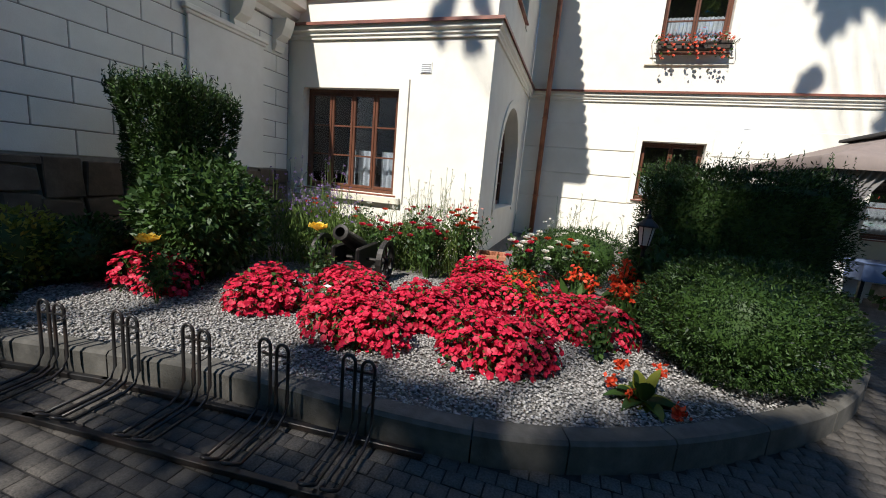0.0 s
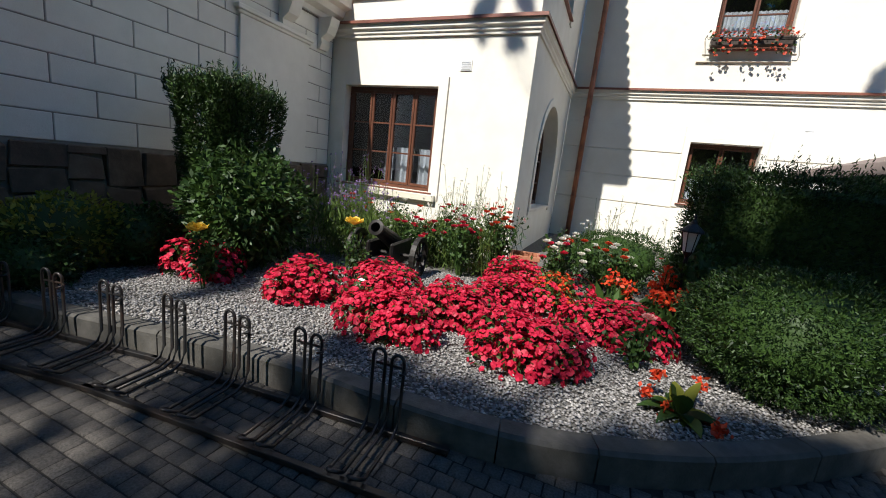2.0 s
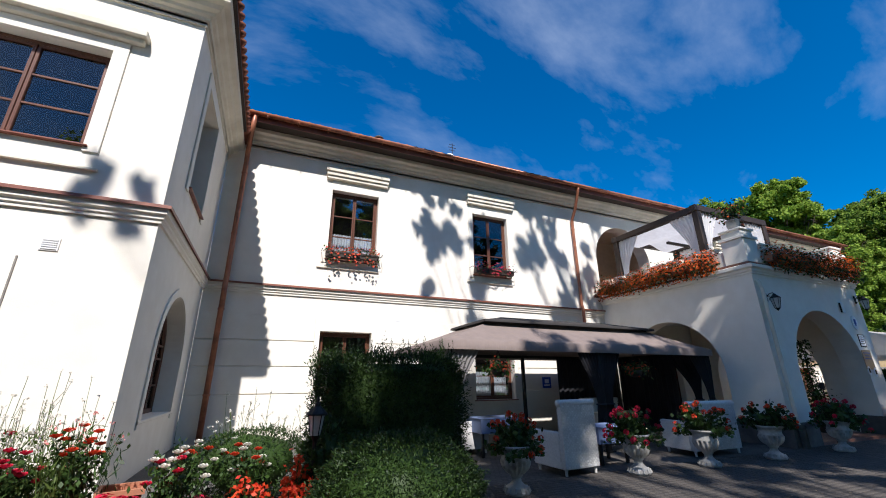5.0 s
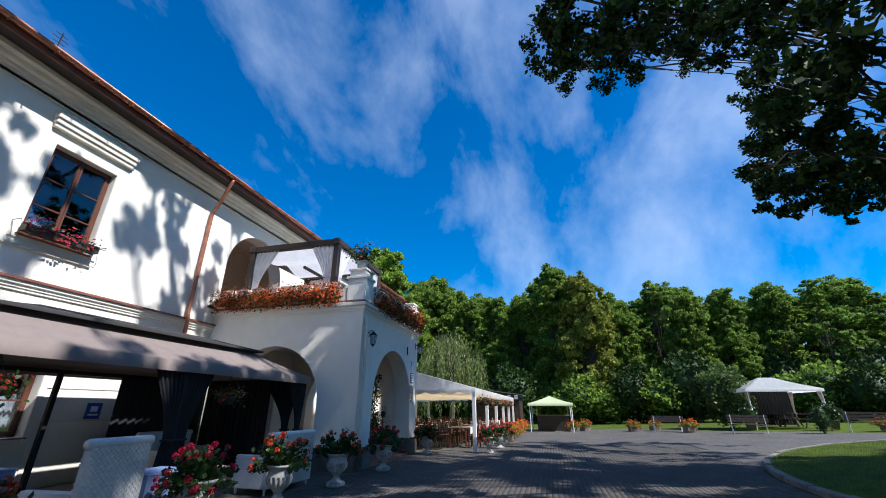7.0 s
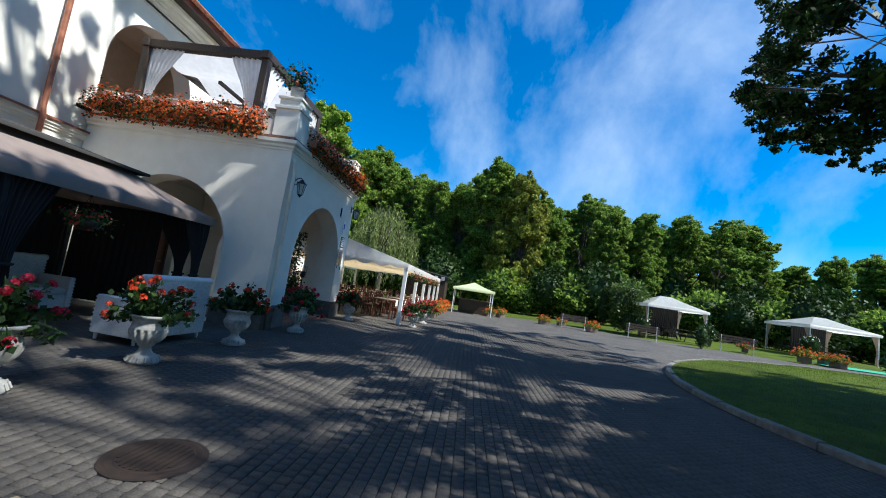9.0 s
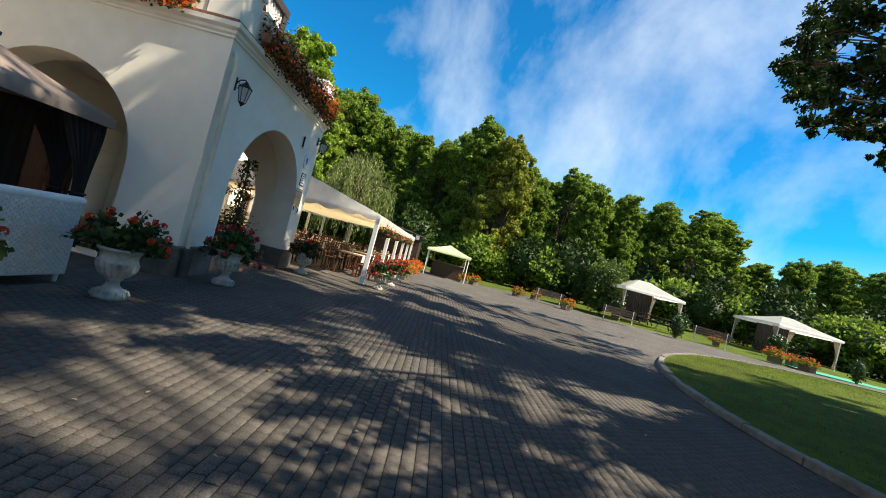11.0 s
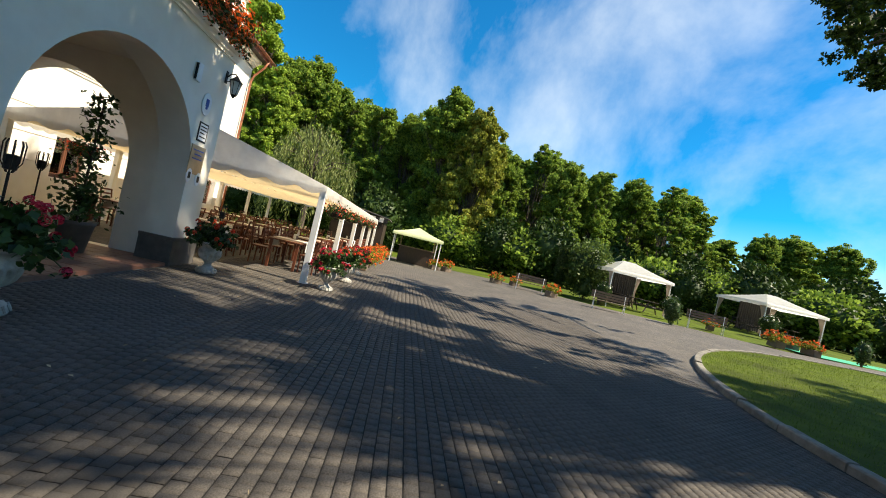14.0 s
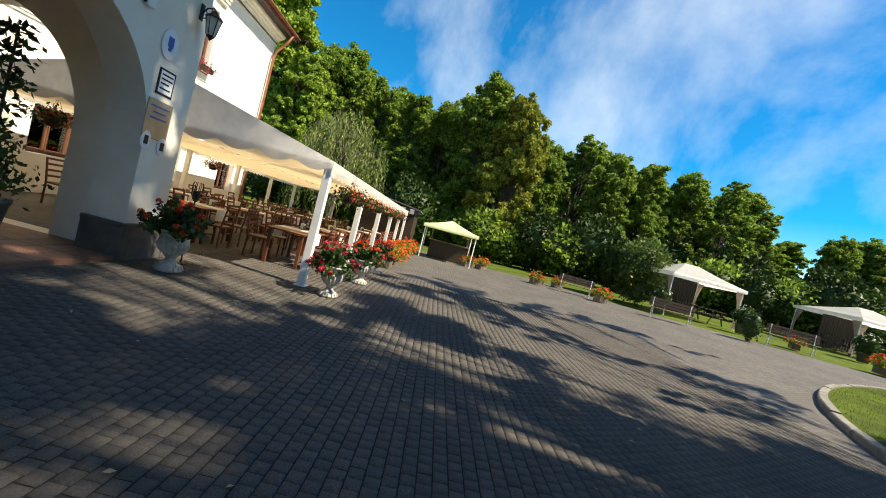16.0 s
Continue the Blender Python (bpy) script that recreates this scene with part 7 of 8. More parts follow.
for px, pz in ((15.08, 1.71), (15.4, 1.67)):
    pl = thing("oval_sign", pose(px, PY - 0.002, pz), "small oval sign with a dark emblem", "sign", "porch plaques")
    bm = bmesh.new()
    lathe(bm, [(0.0, 0.0), (0.09, 0.0), (0.095, 0.008), (0.09, 0.014), (0.0, 0.015)], 24)
    bmesh.ops.rotate(bm, cent=(0, 0, 0), matrix=Euler((radians(90), 0, 0)).to_matrix(), verts=bm.verts)
    bmesh.ops.scale(bm, vec=(1, 1, 1.4), verts=bm.verts)
    part("plate", bm, ENAMEL_WHITE, pl)
    part("emblem", boxes((-0.035, 0.035, -0.021, -0.0155, -0.06, 0.06)), IRON, pl)
# small signs on the house wall
pl = thing("wall_sign", pose(7.90, FY - 0.024, 1.43), "square blue enamel sign with a white mark", "sign")
part("plate", boxes((-0.17, 0.17, -0.012, 0, -0.17, 0.17), bevel=0.004), ENAMEL_BLUE, pl)
part("mark", boxes((-0.08, 0.08, -0.016, -0.0125, -0.02, 0.1), (-0.11, 0.11, -0.016, -0.0125, -0.1, -0.06)), ENAMEL_WHITE, pl)
for vx, vy, vz, dy in ((2.78, FY, 3.12, 0.0), (-3.41, TY, 3.24, 0.0)):
    pl = thing("wall_vent", pose(vx, vy - 0.002, vz), "small white louvred vent in the wall", "vent", "wall vents")
    part("frame", boxes((-0.1, 0.1, -0.012, 0, -0.09, 0.09), bevel=0.003), POST_WHITE, pl)
    for k in range(5):
        part("slat", boxes((-0.08, 0.08, -0.022, -0.0125, -0.07 + 0.03 * k, -0.056 + 0.03 * k)), POST_WHITE, pl)


def torch(x, y, h):
    ob = thing("garden_torch", pose(x, y, 0.0), "black iron garden torch with a wire basket", "torch", "garden torches")
    bm = bmesh.new()
    rod(bm, (0, 0, 0), (0, 0, h), 0.011, n=6)
    lathe(bm, [(0.09, 0), (0.09, 0.012), (0.02, 0.02)], 12)
    part("stake", bm, IRON, ob)
    for i in range(8):
        a = 6.283 * i / 8
        bm = bmesh.new()
        tube(bm, [(0.02 * math.cos(a), 0.02 * math.sin(a), h), (0.07 * math.cos(a), 0.07 * math.sin(a), h + 0.1), (0.075 * math.cos(a), 0.075 * math.sin(a), h + 0.26), (0.06 * math.cos(a), 0.06 * math.sin(a), h + 0.3)], 0.006, 4)
        part("basket_rib", bm, IRON, ob)
    bm = bmesh.new()
    lathe(bm, [(0.0, h + 0.02), (0.05, h + 0.03), (0.055, h + 0.16), (0.0, h + 0.17)], 10)
    part("candle", bm, IRON, ob)


torch(11.3, 6.0, 1.25)
torch(15.75, 6.1, 1.0)
torch(14.4, 8.4, 1.2)
BIGPOT = thing("floor_pot", pose(14.21, 7.56, 0.05), "grey floor pot with a leafy plant inside the porch", "flower pot")
bm = bmesh.new()
lathe(bm, [(0.0, 0.0), (0.17, 0.0), (0.24, 0.45), (0.26, 0.47), (0.26, 0.52), (0.22, 0.52), (0.0, 0.46)], 20)
part("pot", bm, PLINTH, BIGPOT, smooth=True)
rng = np.random.default_rng(455)
bm = bmesh.new()
rod(bm, (0, 0, 0.4), (0.02, 0, 2.5), 0.022, 0.014, n=6)
part("cane", bm, DARK_WOOD, BIGPOT)
c = np.concatenate([rng.normal(0, [0.2, 0.2, 0.2], (420, 3)) + [0, 0, 0.8], np.stack([rng.normal(0, 0.11, 520), rng.normal(0, 0.11, 520), rng.uniform(0.8, 2.55, 520)], 1)])
shared("leaves", quads_mesh("leaves", scatter_leaves(rng, c, 0.10, None, 0.2, 0.5), LEAF_MID), BIGPOT)


# ---- marquee ----
MX0, MX1, MY0, MY1, ME, MR = 16.32, 32.4, 4.33, 11.0, 2.2, 3.08
MQ = thing("marquee", pose(0, 0, 0), "long white marquee with scalloped valances on white posts", "marquee")
MC = (MY0 + MY1) / 2
slope = (MR - ME) / (MC - MY0)


def cloth_sheet(bm, f, n, m):
    g = [[bm.verts.new(f(i / n, k / m)) for k in range(m + 1)] for i in range(n + 1)]
    for i in range(n):
        for k in range(m):
            bm.faces.new((g[i][k], g[i + 1][k], g[i + 1][k + 1], g[i][k + 1]))


for s in (0, 1):
    bm = bmesh.new()
    ya = MY0 if s == 0 else MY1
    cloth_sheet(bm, lambda u, v: (MX0 + (MX1 - MX0) * u, ya + (MC - ya) * v, ME + (MR - ME) * v - 0.03 * math.sin(math.pi * v) * abs(math.sin(math.pi * 5 * u))), 60, 8)
    part("roof_sheet", bm, PVC_WHITE, MQ, smooth=True)
    bm = bmesh.new()
    cloth_sheet(bm, lambda u, v: (MX0 + 0.05 + (MX1 - MX0 - 0.1) * u, ya + (MC - ya) * v * 0.98, 2.1 + 0.05 * v - 0.05 * abs(math.sin(math.pi * 22 * u)) - 0.03 * math.sin(math.pi * v * 3) ** 2), 220, 9)
    part("lining", bm, PVC_CREAM, MQ, "cream gathered lining", smooth=True)
for xe in (MX0, MX1):
    bm = bmesh.new()
    n = 66
    def low(u):
        return 2.1 - 0.11 * abs(math.sin(math.pi * 10 * u))
    a = [bm.verts.new((xe, MY0 + (MY1 - MY0) * i / n, MR - slope * abs(MY0 + (MY1 - MY0) * i / n - MC))) for i in range(n + 1)]
    b = [bm.verts.new((xe - 0.004, MY0 + (MY1 - MY0) * i / n, low(i / n))) for i in range(n + 1)]
    for i in range(n):
        bm.faces.new((a[i], a[i + 1], b[i + 1], b[i]))
    part("gable_sheet", bm, PVC_WHITE, MQ, "white gable sheet with a scalloped edge", smooth=True)
for ye in (MY0, MY1):
    bm = bmesh.new()
    n = 300
    a = [bm.verts.new((MX0 + (MX1 - MX0) * i / n, ye, ME)) for i in range(n + 1)]
    b = [bm.verts.new((MX0 + (MX1 - MX0) * i / n, ye - 0.005, ME - 0.22 - 0.05 * abs(math.sin(math.pi * i / 6)))) for i in range(n + 1)]
    for i in range(n):
        bm.faces.new((a[i], a[i + 1], b[i + 1], b[i]))
    part("valance", bm, PVC_WHITE, MQ, "scalloped white valance")
for i in range(6):
    x = MX0 + 0.09 + (MX1 - MX0 - 0.18) * i / 5
    for y in (MY0 + 0.08, MY1 - 0.08):
        part("post", boxes((x - 0.065, x + 0.065, y - 0.065, y + 0.065, 0.012, ME - 0.02), (x - 0.11, x + 0.11, y - 0.11, y + 0.11, 0.002, 0.012), bevel=0.006), POST_WHITE, MQ)
    part("rafter", boxes((x - 0.03, x + 0.03, MY0 + 0.1, MY1 - 0.1, ME - 0.08, ME - 0.03)), POST_WHITE, MQ)


# tables and chairs in the marquee
def make_chair():
    ob = thing("dining_chair", pose(0, 0, 0), "dark red wooden dining chair with a slatted back", "chair", "chairs in the marquee")
    part("seat", boxes((-0.21, 0.21, -0.2, 0.21, 0.43, 0.465), bevel=0.008), RED_WOOD, ob)
    for sx in (-1, 1):
        part("front_leg", boxes((sx * 0.185 - 0.018, sx * 0.185 + 0.018, 0.16, 0.196, 0, 0.43)), RED_WOOD, ob)
        bm = bmesh.new()
        tube(bm, [(sx * 0.185, -0.19, 0), (sx * 0.185, -0.18, 0.44), (sx * 0.185, -0.26, 0.95)], 0.02, 6)
        part("back_leg", bm, RED_WOOD, ob)
    for z in (0.58, 0.70, 0.82, 0.93):
        y = -0.185 - 0.075 * (z - 0.44) / 0.51
        part("back_slat", boxes((-0.17, 0.17, y - 0.01, y + 0.01, z - 0.022, z + 0.022)), RED_WOOD, ob)
    part("stretcher", boxes((-0.17, 0.17, 0.17, 0.186, 0.2, 0.23)), RED_WOOD, ob)
    return ob


def make_table():
    ob = thing("dining_table", pose(0, 0, 0), "dark wooden dining table", "table", "tables in the marquee")
    part("tabletop", boxes((-0.75, 0.75, -0.4, 0.4, 0.71, 0.745), bevel=0.006), RED_WOOD, ob)
    for sx in (-1, 1):
        for sy in (-1, 1):
            part("leg", boxes((sx * 0.66 - 0.03, sx * 0.66 + 0.03, sy * 0.33 - 0.03, sy * 0.33 + 0.03, 0, 0.71)), RED_WOOD, ob)
    return ob


def make_cloth():
    ob = thing("table_runner", pose(0, 0, 0), "white runner cloth hanging over a dining table", "tablecloth", "runners")
    part("cloth", boxes((-0.25, 0.25, -0.43, 0.43, 0.748, 0.754), (-0.25, 0.25, -0.436, -0.43, 0.5, 0.754), (-0.25, 0.25, 0.43, 0.436, 0.5, 0.754)), TABLECLOTH, ob)
    return ob


def make_napkins():
    ob = thing("napkin_holder", pose(0, 0, 0), "pale wooden holder with white napkins", "napkin holder", "table settings")
    part("holder", boxes((-0.07, 0.07, -0.05, 0.05, 0, 0.015), (-0.07, 0.07, -0.05, -0.042, 0.015, 0.11), (-0.07, 0.07, 0.042, 0.05, 0.015, 0.11)), BENCH_WOOD, ob)
    part("napkin", boxes((-0.06, 0.06, -0.038, 0.038, 0.016, 0.15), bevel=0.01), TABLECLOTH, ob)
    return ob


CH, TB, TC, NP = make_chair(), make_table(), make_cloth(), make_napkins()
rr = random.Random(9)
for tx in (18.4, 20.7, 23.0, 25.4, 28.0):
    for ty in (5.35, 7.5, 9.6):
        put_copy(TB, pose(tx, ty, 0.002))
        put_copy(TC, pose(tx, ty, 0.002))
        put_copy(NP, pose(tx + 0.35, ty + 0.05, 0.749, 0, 0, rr.uniform(-30, 30)))
        for dx in (-0.4, 0.4):
            put_copy(CH, pose(tx + dx, ty + 0.62, 0.002, 0, 0, 180 + rr.uniform(-6, 6)))
            put_copy(CH, pose(tx + dx, ty - 0.62, 0.002, 0, 0, rr.uniform(-6, 6)))

# flowers along the marquee
BORDER = make_geranium("border_flowers", 460, PETAL_RUST, LEAF_OLIVE, "box of orange and rust flowers along the marquee", 0.62, 0.62, 60, "border flowers", 900, "flowers", 0.1, 14, 0.04)
PLANT_BOX = thing("planter_box", pose(0, 0, 0), "low wooden planter box on the paving", "planter", "planter boxes")
part("body", boxes((-0.4, 0.4, -0.17, 0.17, 0.0, 0.28), bevel=0.008), BENCH_WOOD, PLANT_BOX)
part("rim", boxes((-0.42, 0.42, -0.19, 0.19, 0.281, 0.31), bevel=0.004), BENCH_WOOD, PLANT_BOX)
for i, x in enumerate((22.2, 23.7, 25.2, 26.7, 28.2, 29.7, 31.2)):
    put_copy(PLANT_BOX, pose(x, 3.72, 0.002))
    put_copy(BORDER, pose(x, 3.72, 0.28, 0, 0, 40 * i))


# ---- far pavilions, benches, planters ----
def white_pavilion(x0, x1, y0, y1, eave, peak, cloth_m, label, drapes=True, ridge=0.4):
    gz = ground_z((x0 + x1) / 2, (y0 + y1) / 2)
    ob = thing("party_tent", pose(0, 0, gz), label, "tent", "pavilions")
    cx, cy = (x0 + x1) / 2, (y0 + y1) / 2
    bm = bmesh.new()
    canopy_roof(bm, x0 - 0.12, x1 + 0.12, y0 - 0.12, y1 + 0.12, eave, cx - 0.05, cx + 0.05, cy - ridge, cy + ridge, peak, 0.16, 0.10)
    part("canopy", bm, cloth_m, ob, smooth=True)
    for x in (x0, x1):
        for y in (y0, y1):
            bm = bmesh.new()
            rod(bm, (x, y, ground_z(x, y) - gz - 0.02), (x, y, eave), 0.03, n=8)
            part("post", bm, POST_WHITE, ob)
            if drapes:
                bm = bmesh.new()
                sx = 1 if x == x0 else -1
                drape(bm, x + sx * 0.25, y, max(0.1, ground_z(x, y) - gz), eave - 0.1, 0.5, 0.12, 0.35, (1, 0), 5, -sx * 0.18)
                cu = part("curtain", bm, CURTAIN_BEIGE, ob, "beige-grey tied curtain", smooth=True)
                tie_band(cu, x + sx * 0.25, y, max(0.1, ground_z(x, y) - gz), eave - 0.1, 0.35, (1, 0), -sx * 0.18, 0.12, CURTAIN_BEIGE)
    # added near-black sheet on the far side, painted as the dark tent inside
    if drapes:
        for q0, q1 in (((x1 - 0.1, y0 + 0.1), (x1 - 0.1, y0 + 0.62 * (y1 - y0))),):
            bm = bmesh.new()
            n = 70
            line = [(q0[0] + (q1[0] - q0[0]) * i / n + 0.03 * math.sin(i * 1.3), q0[1] + (q1[1] - q0[1]) * i / n + 0.03 * math.cos(i * 1.3)) for i in range(n + 1)]
            a = [bm.verts.new((p, q, eave - 0.05)) for p, q in line]
            b = [bm.verts.new((p, q, ground_z(p, q) - gz + 0.05)) for p, q in line]
            for i in range(n):
                bm.faces.new((a[i], a[i + 1], b[i + 1], b[i]))
            part("back_shade_sheet", bm, TENT_SHADE, ob, "near-black sheet standing in for shade inside the tent", smooth=True)
    return ob


white_pavilion(30.0, 33.6, -13.9, -10.1, 2.2, 2.95, PVC_WHITE, "white party tent with tied curtains on the grass")
white_pavilion(30.0, 33.8, -24.6, -20.4, 2.05, 2.75, PVC_WHITE, "white party tent with curtains beyond the lawn")
white_pavilion(14.5, 18.0, -33.5, -30.0, 2.15, 3.0, PVC_WHITE, "white party tent far across the lawn")
white_pavilion(30.8, 33.6, 0.3, 3.1, 1.8, 2.3, PVC_GREEN, "pale green party tent over a bar counter", False, 0.05)
cn = thing("bar_counter", pose(32.8, 1.6, 0.0, 0, 0, 90), "dark wooden bar counter with a shelf under the green tent", "counter")
part("body", boxes((-1.1, 1.1, -0.3, 0.3, 0.0, 0.98), bevel=0.01), DARK_WOOD, cn)
part("worktop", boxes((-1.2, 1.2, -0.38, 0.38, 0.982, 1.03), bevel=0.008), BENCH_WOOD, cn)
for sx in (-1.1, 1.04):
    part("shelf_post", boxes((sx, sx + 0.06, 0.2, 0.26, 1.032, 1.75)), BENCH_WOOD, cn)
part("shelf", boxes((-1.1, 1.1, 0.1, 0.3, 1.752, 1.79)), BENCH_WOOD, cn)

sh = thing("garden_shed", pose(33.6, 5.6, 0), "dark garden shed with a grey roof and striped awning", "shed")
part("body", boxes((0, 3.4, -1.6, 1.8, 0, 2.35)), DARK_WOOD, sh)
bm = bmesh.new()
vs = [bm.verts.new(p) for p in ((-0.4, -1.9, 2.4), (3.8, -1.9, 2.4), (3.8, 2.1, 2.95), (-0.4, 2.1, 2.95), (-0.4, -1.9, 2.46), (3.8, -1.9, 2.46), (3.8, 2.1, 3.01), (-0.4, 2.1, 3.01))]
for q in ((0, 3, 2, 1), (4, 5, 6, 7), (0, 1, 5, 4), (1, 2, 6, 5), (2, 3, 7, 6), (3, 0, 4, 7)):
    bm.faces.new([vs[k] for k in q])
part("roof", bm, PLINTH, sh)
for k in range(14):
    part("awning_stripe", boxes((-0.42, -0.41, -1.8 + 0.27 * k, -1.53 + 0.27 * k, 2.12, 2.42)), PVC_WHITE if k % 2 else IRON, sh)


def bench(x, y, turn):
    gz = ground_z(x, y)
    ob = thing("park_bench", pose(x, y, gz, 0, 0, turn), "slatted wooden park bench with iron legs", "bench", "park benches")
    for k in range(4):
        part("seat_slat", boxes((-0.9, 0.9, -0.2 + 0.11 * k, -0.11 + 0.11 * k, 0.43, 0.46)), BENCH_WOOD, ob)
    for k in range(3):
        part("back_slat", boxes((-0.9, 0.9, 0.24 + 0.02 * k, 0.265 + 0.02 * k, 0.53 + 0.13 * k, 0.63 + 0.13 * k)), BENCH_WOOD, ob)
    for sx in (-0.75, 0.75):
        bm = bmesh.new()
        tube(bm, [(sx, -0.2, -0.06), (sx, -0.18, 0.4), (sx, 0.2, 0.42), (sx, 0.28, 0.9)], 0.022, 6)
        rod(bm, (sx, 0.18, 0.41), (sx, 0.3, -0.06), 0.022, n=6)
        part("leg", bm, POST_WHITE, ob)
    return ob


bench(26.79, -8.49, -112)
bench(26.13, -13.44, -122)
bench(30.09, -5.3, -108)


def planter(x, y, s, k, seed):
    gz = ground_z(x, y)
    m = pose(x, y, gz - 0.01, 0, 0, 115 + 7 * k) @ Matrix.Scale(s, 4)
    put_copy(PLANT_BOX, m)
    put_copy(BORDER, pose(x, y, gz + 0.27 * s, 0, 0, 57 * k) @ Matrix.Scale(s * 0.9, 4))


for i, (x, y, s) in enumerate([(31.19, -3.54, 0.94), (32.07, -4.97, 0.85), (28.77, -6.18, 1.02), (31.96, 0.31, 0.94), (32.84, -0.57, 1.02), (27.12, -14.54, 0.85), (24.48, -15.75, 1.1), (25.03, -17.18, 0.85), (23.71, -16.74, 0.94), (23.38, -21.25, 0.85), (18.1, -17.51, 1.02)]):
    planter(x, y, s, i, i)
for x, y, s in ((25.8, -11.3, 0.8), (32.0, -9.6, 1.0), (23.1, -18.6, 0.7)):
    bush("white_flower_bush", x, y, ground_z(x, y), (0.5 * s, 0.5 * s, 0.85 * s), 900, 0.11, LEAF_MID, "leafy bush with white blooms by the tents", int(600 + x), ragged=0.3, shell=0.4)
tagged(part("carpet", boxes((23.6, 25.4, -27.5, -16.6, 0, 0.012), bevel=0.0), GREEN_MAT), "bright green carpet strip on the grass", "carpet")
cp = bpy.data.objects["carpet"]
for v in cp.data.vertices:
    v.co.z += ground_z(v.co.x, v.co.y) + 0.005
cp.data.update()

# manhole and fallen leaves
RUSTED = surface("rusted_iron", (0.0198, 0.01368, 0.0108), (0.036, 0.02232, 0.0162), 12, 0.7, 0.3, 60, metal=0.3)
mh = thing("manhole_cover", pose(4.95, 4.08, 0.004) @ Matrix.Diagonal((0.8, 0.8, 1.0, 1.0)), "round rusty iron manhole cover in the paving", "manhole cover")
bm = bmesh.new()
lathe(bm, [(0.0, 0.010), (0.30, 0.010), (0.31, 0.006), (0.36, 0.006), (0.38, 0.002), (0.42, 0.0)], 40)
part("plate", bm, RUSTED, mh)
for k in range(9):
    w = math.sqrt(max(0.0, 0.28 ** 2 - (-0.24 + 0.06 * k) ** 2))
    part("ridge", boxes((-w, w, -0.25 + 0.06 * k, -0.225 + 0.06 * k, 0.0102, 0.016)), RUSTED, mh)
rng = np.random.default_rng(70)
n = 190
c = np.stack([rng.uniform(-5, 17, n), rng.uniform(-3.3, 5.5, n), np.full(n, 0.012)], 1)
c = c[[not inside(BED_POLY, a, b) and b > -0.8 for a, b, _ in c]]
d = rng.normal(size=(len(c), 3)) * [1, 1, 0.15]
d /= np.linalg.norm(d, axis=1)[:, None]
s = np.cross(d, [0, 0, 1.0])
sz = rng.uniform(0.012, 0.03, (len(c), 1))
fl = np.stack([c - d * sz, c + s * sz * 0.6 + [0, 0, 0.008], c + d * sz + [0, 0, 0.004], c - s * sz * 0.6 + [0, 0, 0.005]], 1)
tagged(new("fallen_leaves", quads_mesh("fallen_leaves", fl, leafy("dry_leaves", (0.22, 0.16, 0.08), (0.45, 0.36, 0.22)))), "dry fallen leaves scattered on the paving", "leaves", kind="stuff")


# wooden tables with benches in the tents, potted shrubs beside them
def picnic_table():
    ob = thing("picnic_table", pose(0, 0, 0), "dark brown wooden table with two fixed benches in a tent", "picnic table", "tent tables")
    for k in range(5):
        part("table_board", boxes((-0.9, 0.9, -0.38 + 0.155 * k, -0.235 + 0.155 * k, 0.72, 0.755)), DARK_WOOD, ob)
    for sy in (-1, 1):
        part("bench_board", boxes((-0.9, 0.9, sy * 0.72 - 0.14, sy * 0.72 + 0.14, 0.42, 0.455)), DARK_WOOD, ob)
    for sx in (-0.65, 0.65):
        bm = bmesh.new()
        for sy in (-1, 1):
            rod(bm, (sx, sy * 0.25, 0.72), (sx, sy * 0.7, 0.0), 0.04, n=6)
        rod(bm, (sx, -0.8, 0.4), (sx, 0.8, 0.4), 0.04, n=6)
        part("trestle", bm, DARK_WOOD, ob)
    return ob


PT = picnic_table()
for x, y, a in ((31.4, -13.2, 25), (33.0, -12.6, 25), (30.2, -21.8, 15), (31.8, -21.0, 15)):
    put_copy(PT, pose(x, y, ground_z(x, y), 0, 0, a))
for i, (x, y) in enumerate(((28.9, -13.4), (28.2, -19.0), (30.2, -9.9))):
    b = bush("potted_shrub", x, y, ground_z(x, y) + 0.3, (0.5, 0.5, 0.55), 1500, 0.12, LEAF_MID, "potted shrub with white flower heads at the yard's edge", 480 + i, ragged=0.2, shell=0.5, group="potted shrubs")
    rng = np.random.default_rng(490 + i)
    p, d = ball_points(rng, 26, (0, 0, 0.6), (0.5, 0.5, 0.55), 0.95)
    shared("blossoms", quads_mesh("blossoms", rosette(rng, p, d, 0.09), PETAL_WHITE), b)
    bm = bmesh.new()
    lathe(bm, [(0.0, -0.32), (0.2, -0.32), (0.28, 0.08), (0.31, 0.1), (0.31, 0.16), (0.26, 0.16), (0.0, 0.1)], 16)
    part("pot", bm, PLINTH, b, "dark pot", smooth=True)


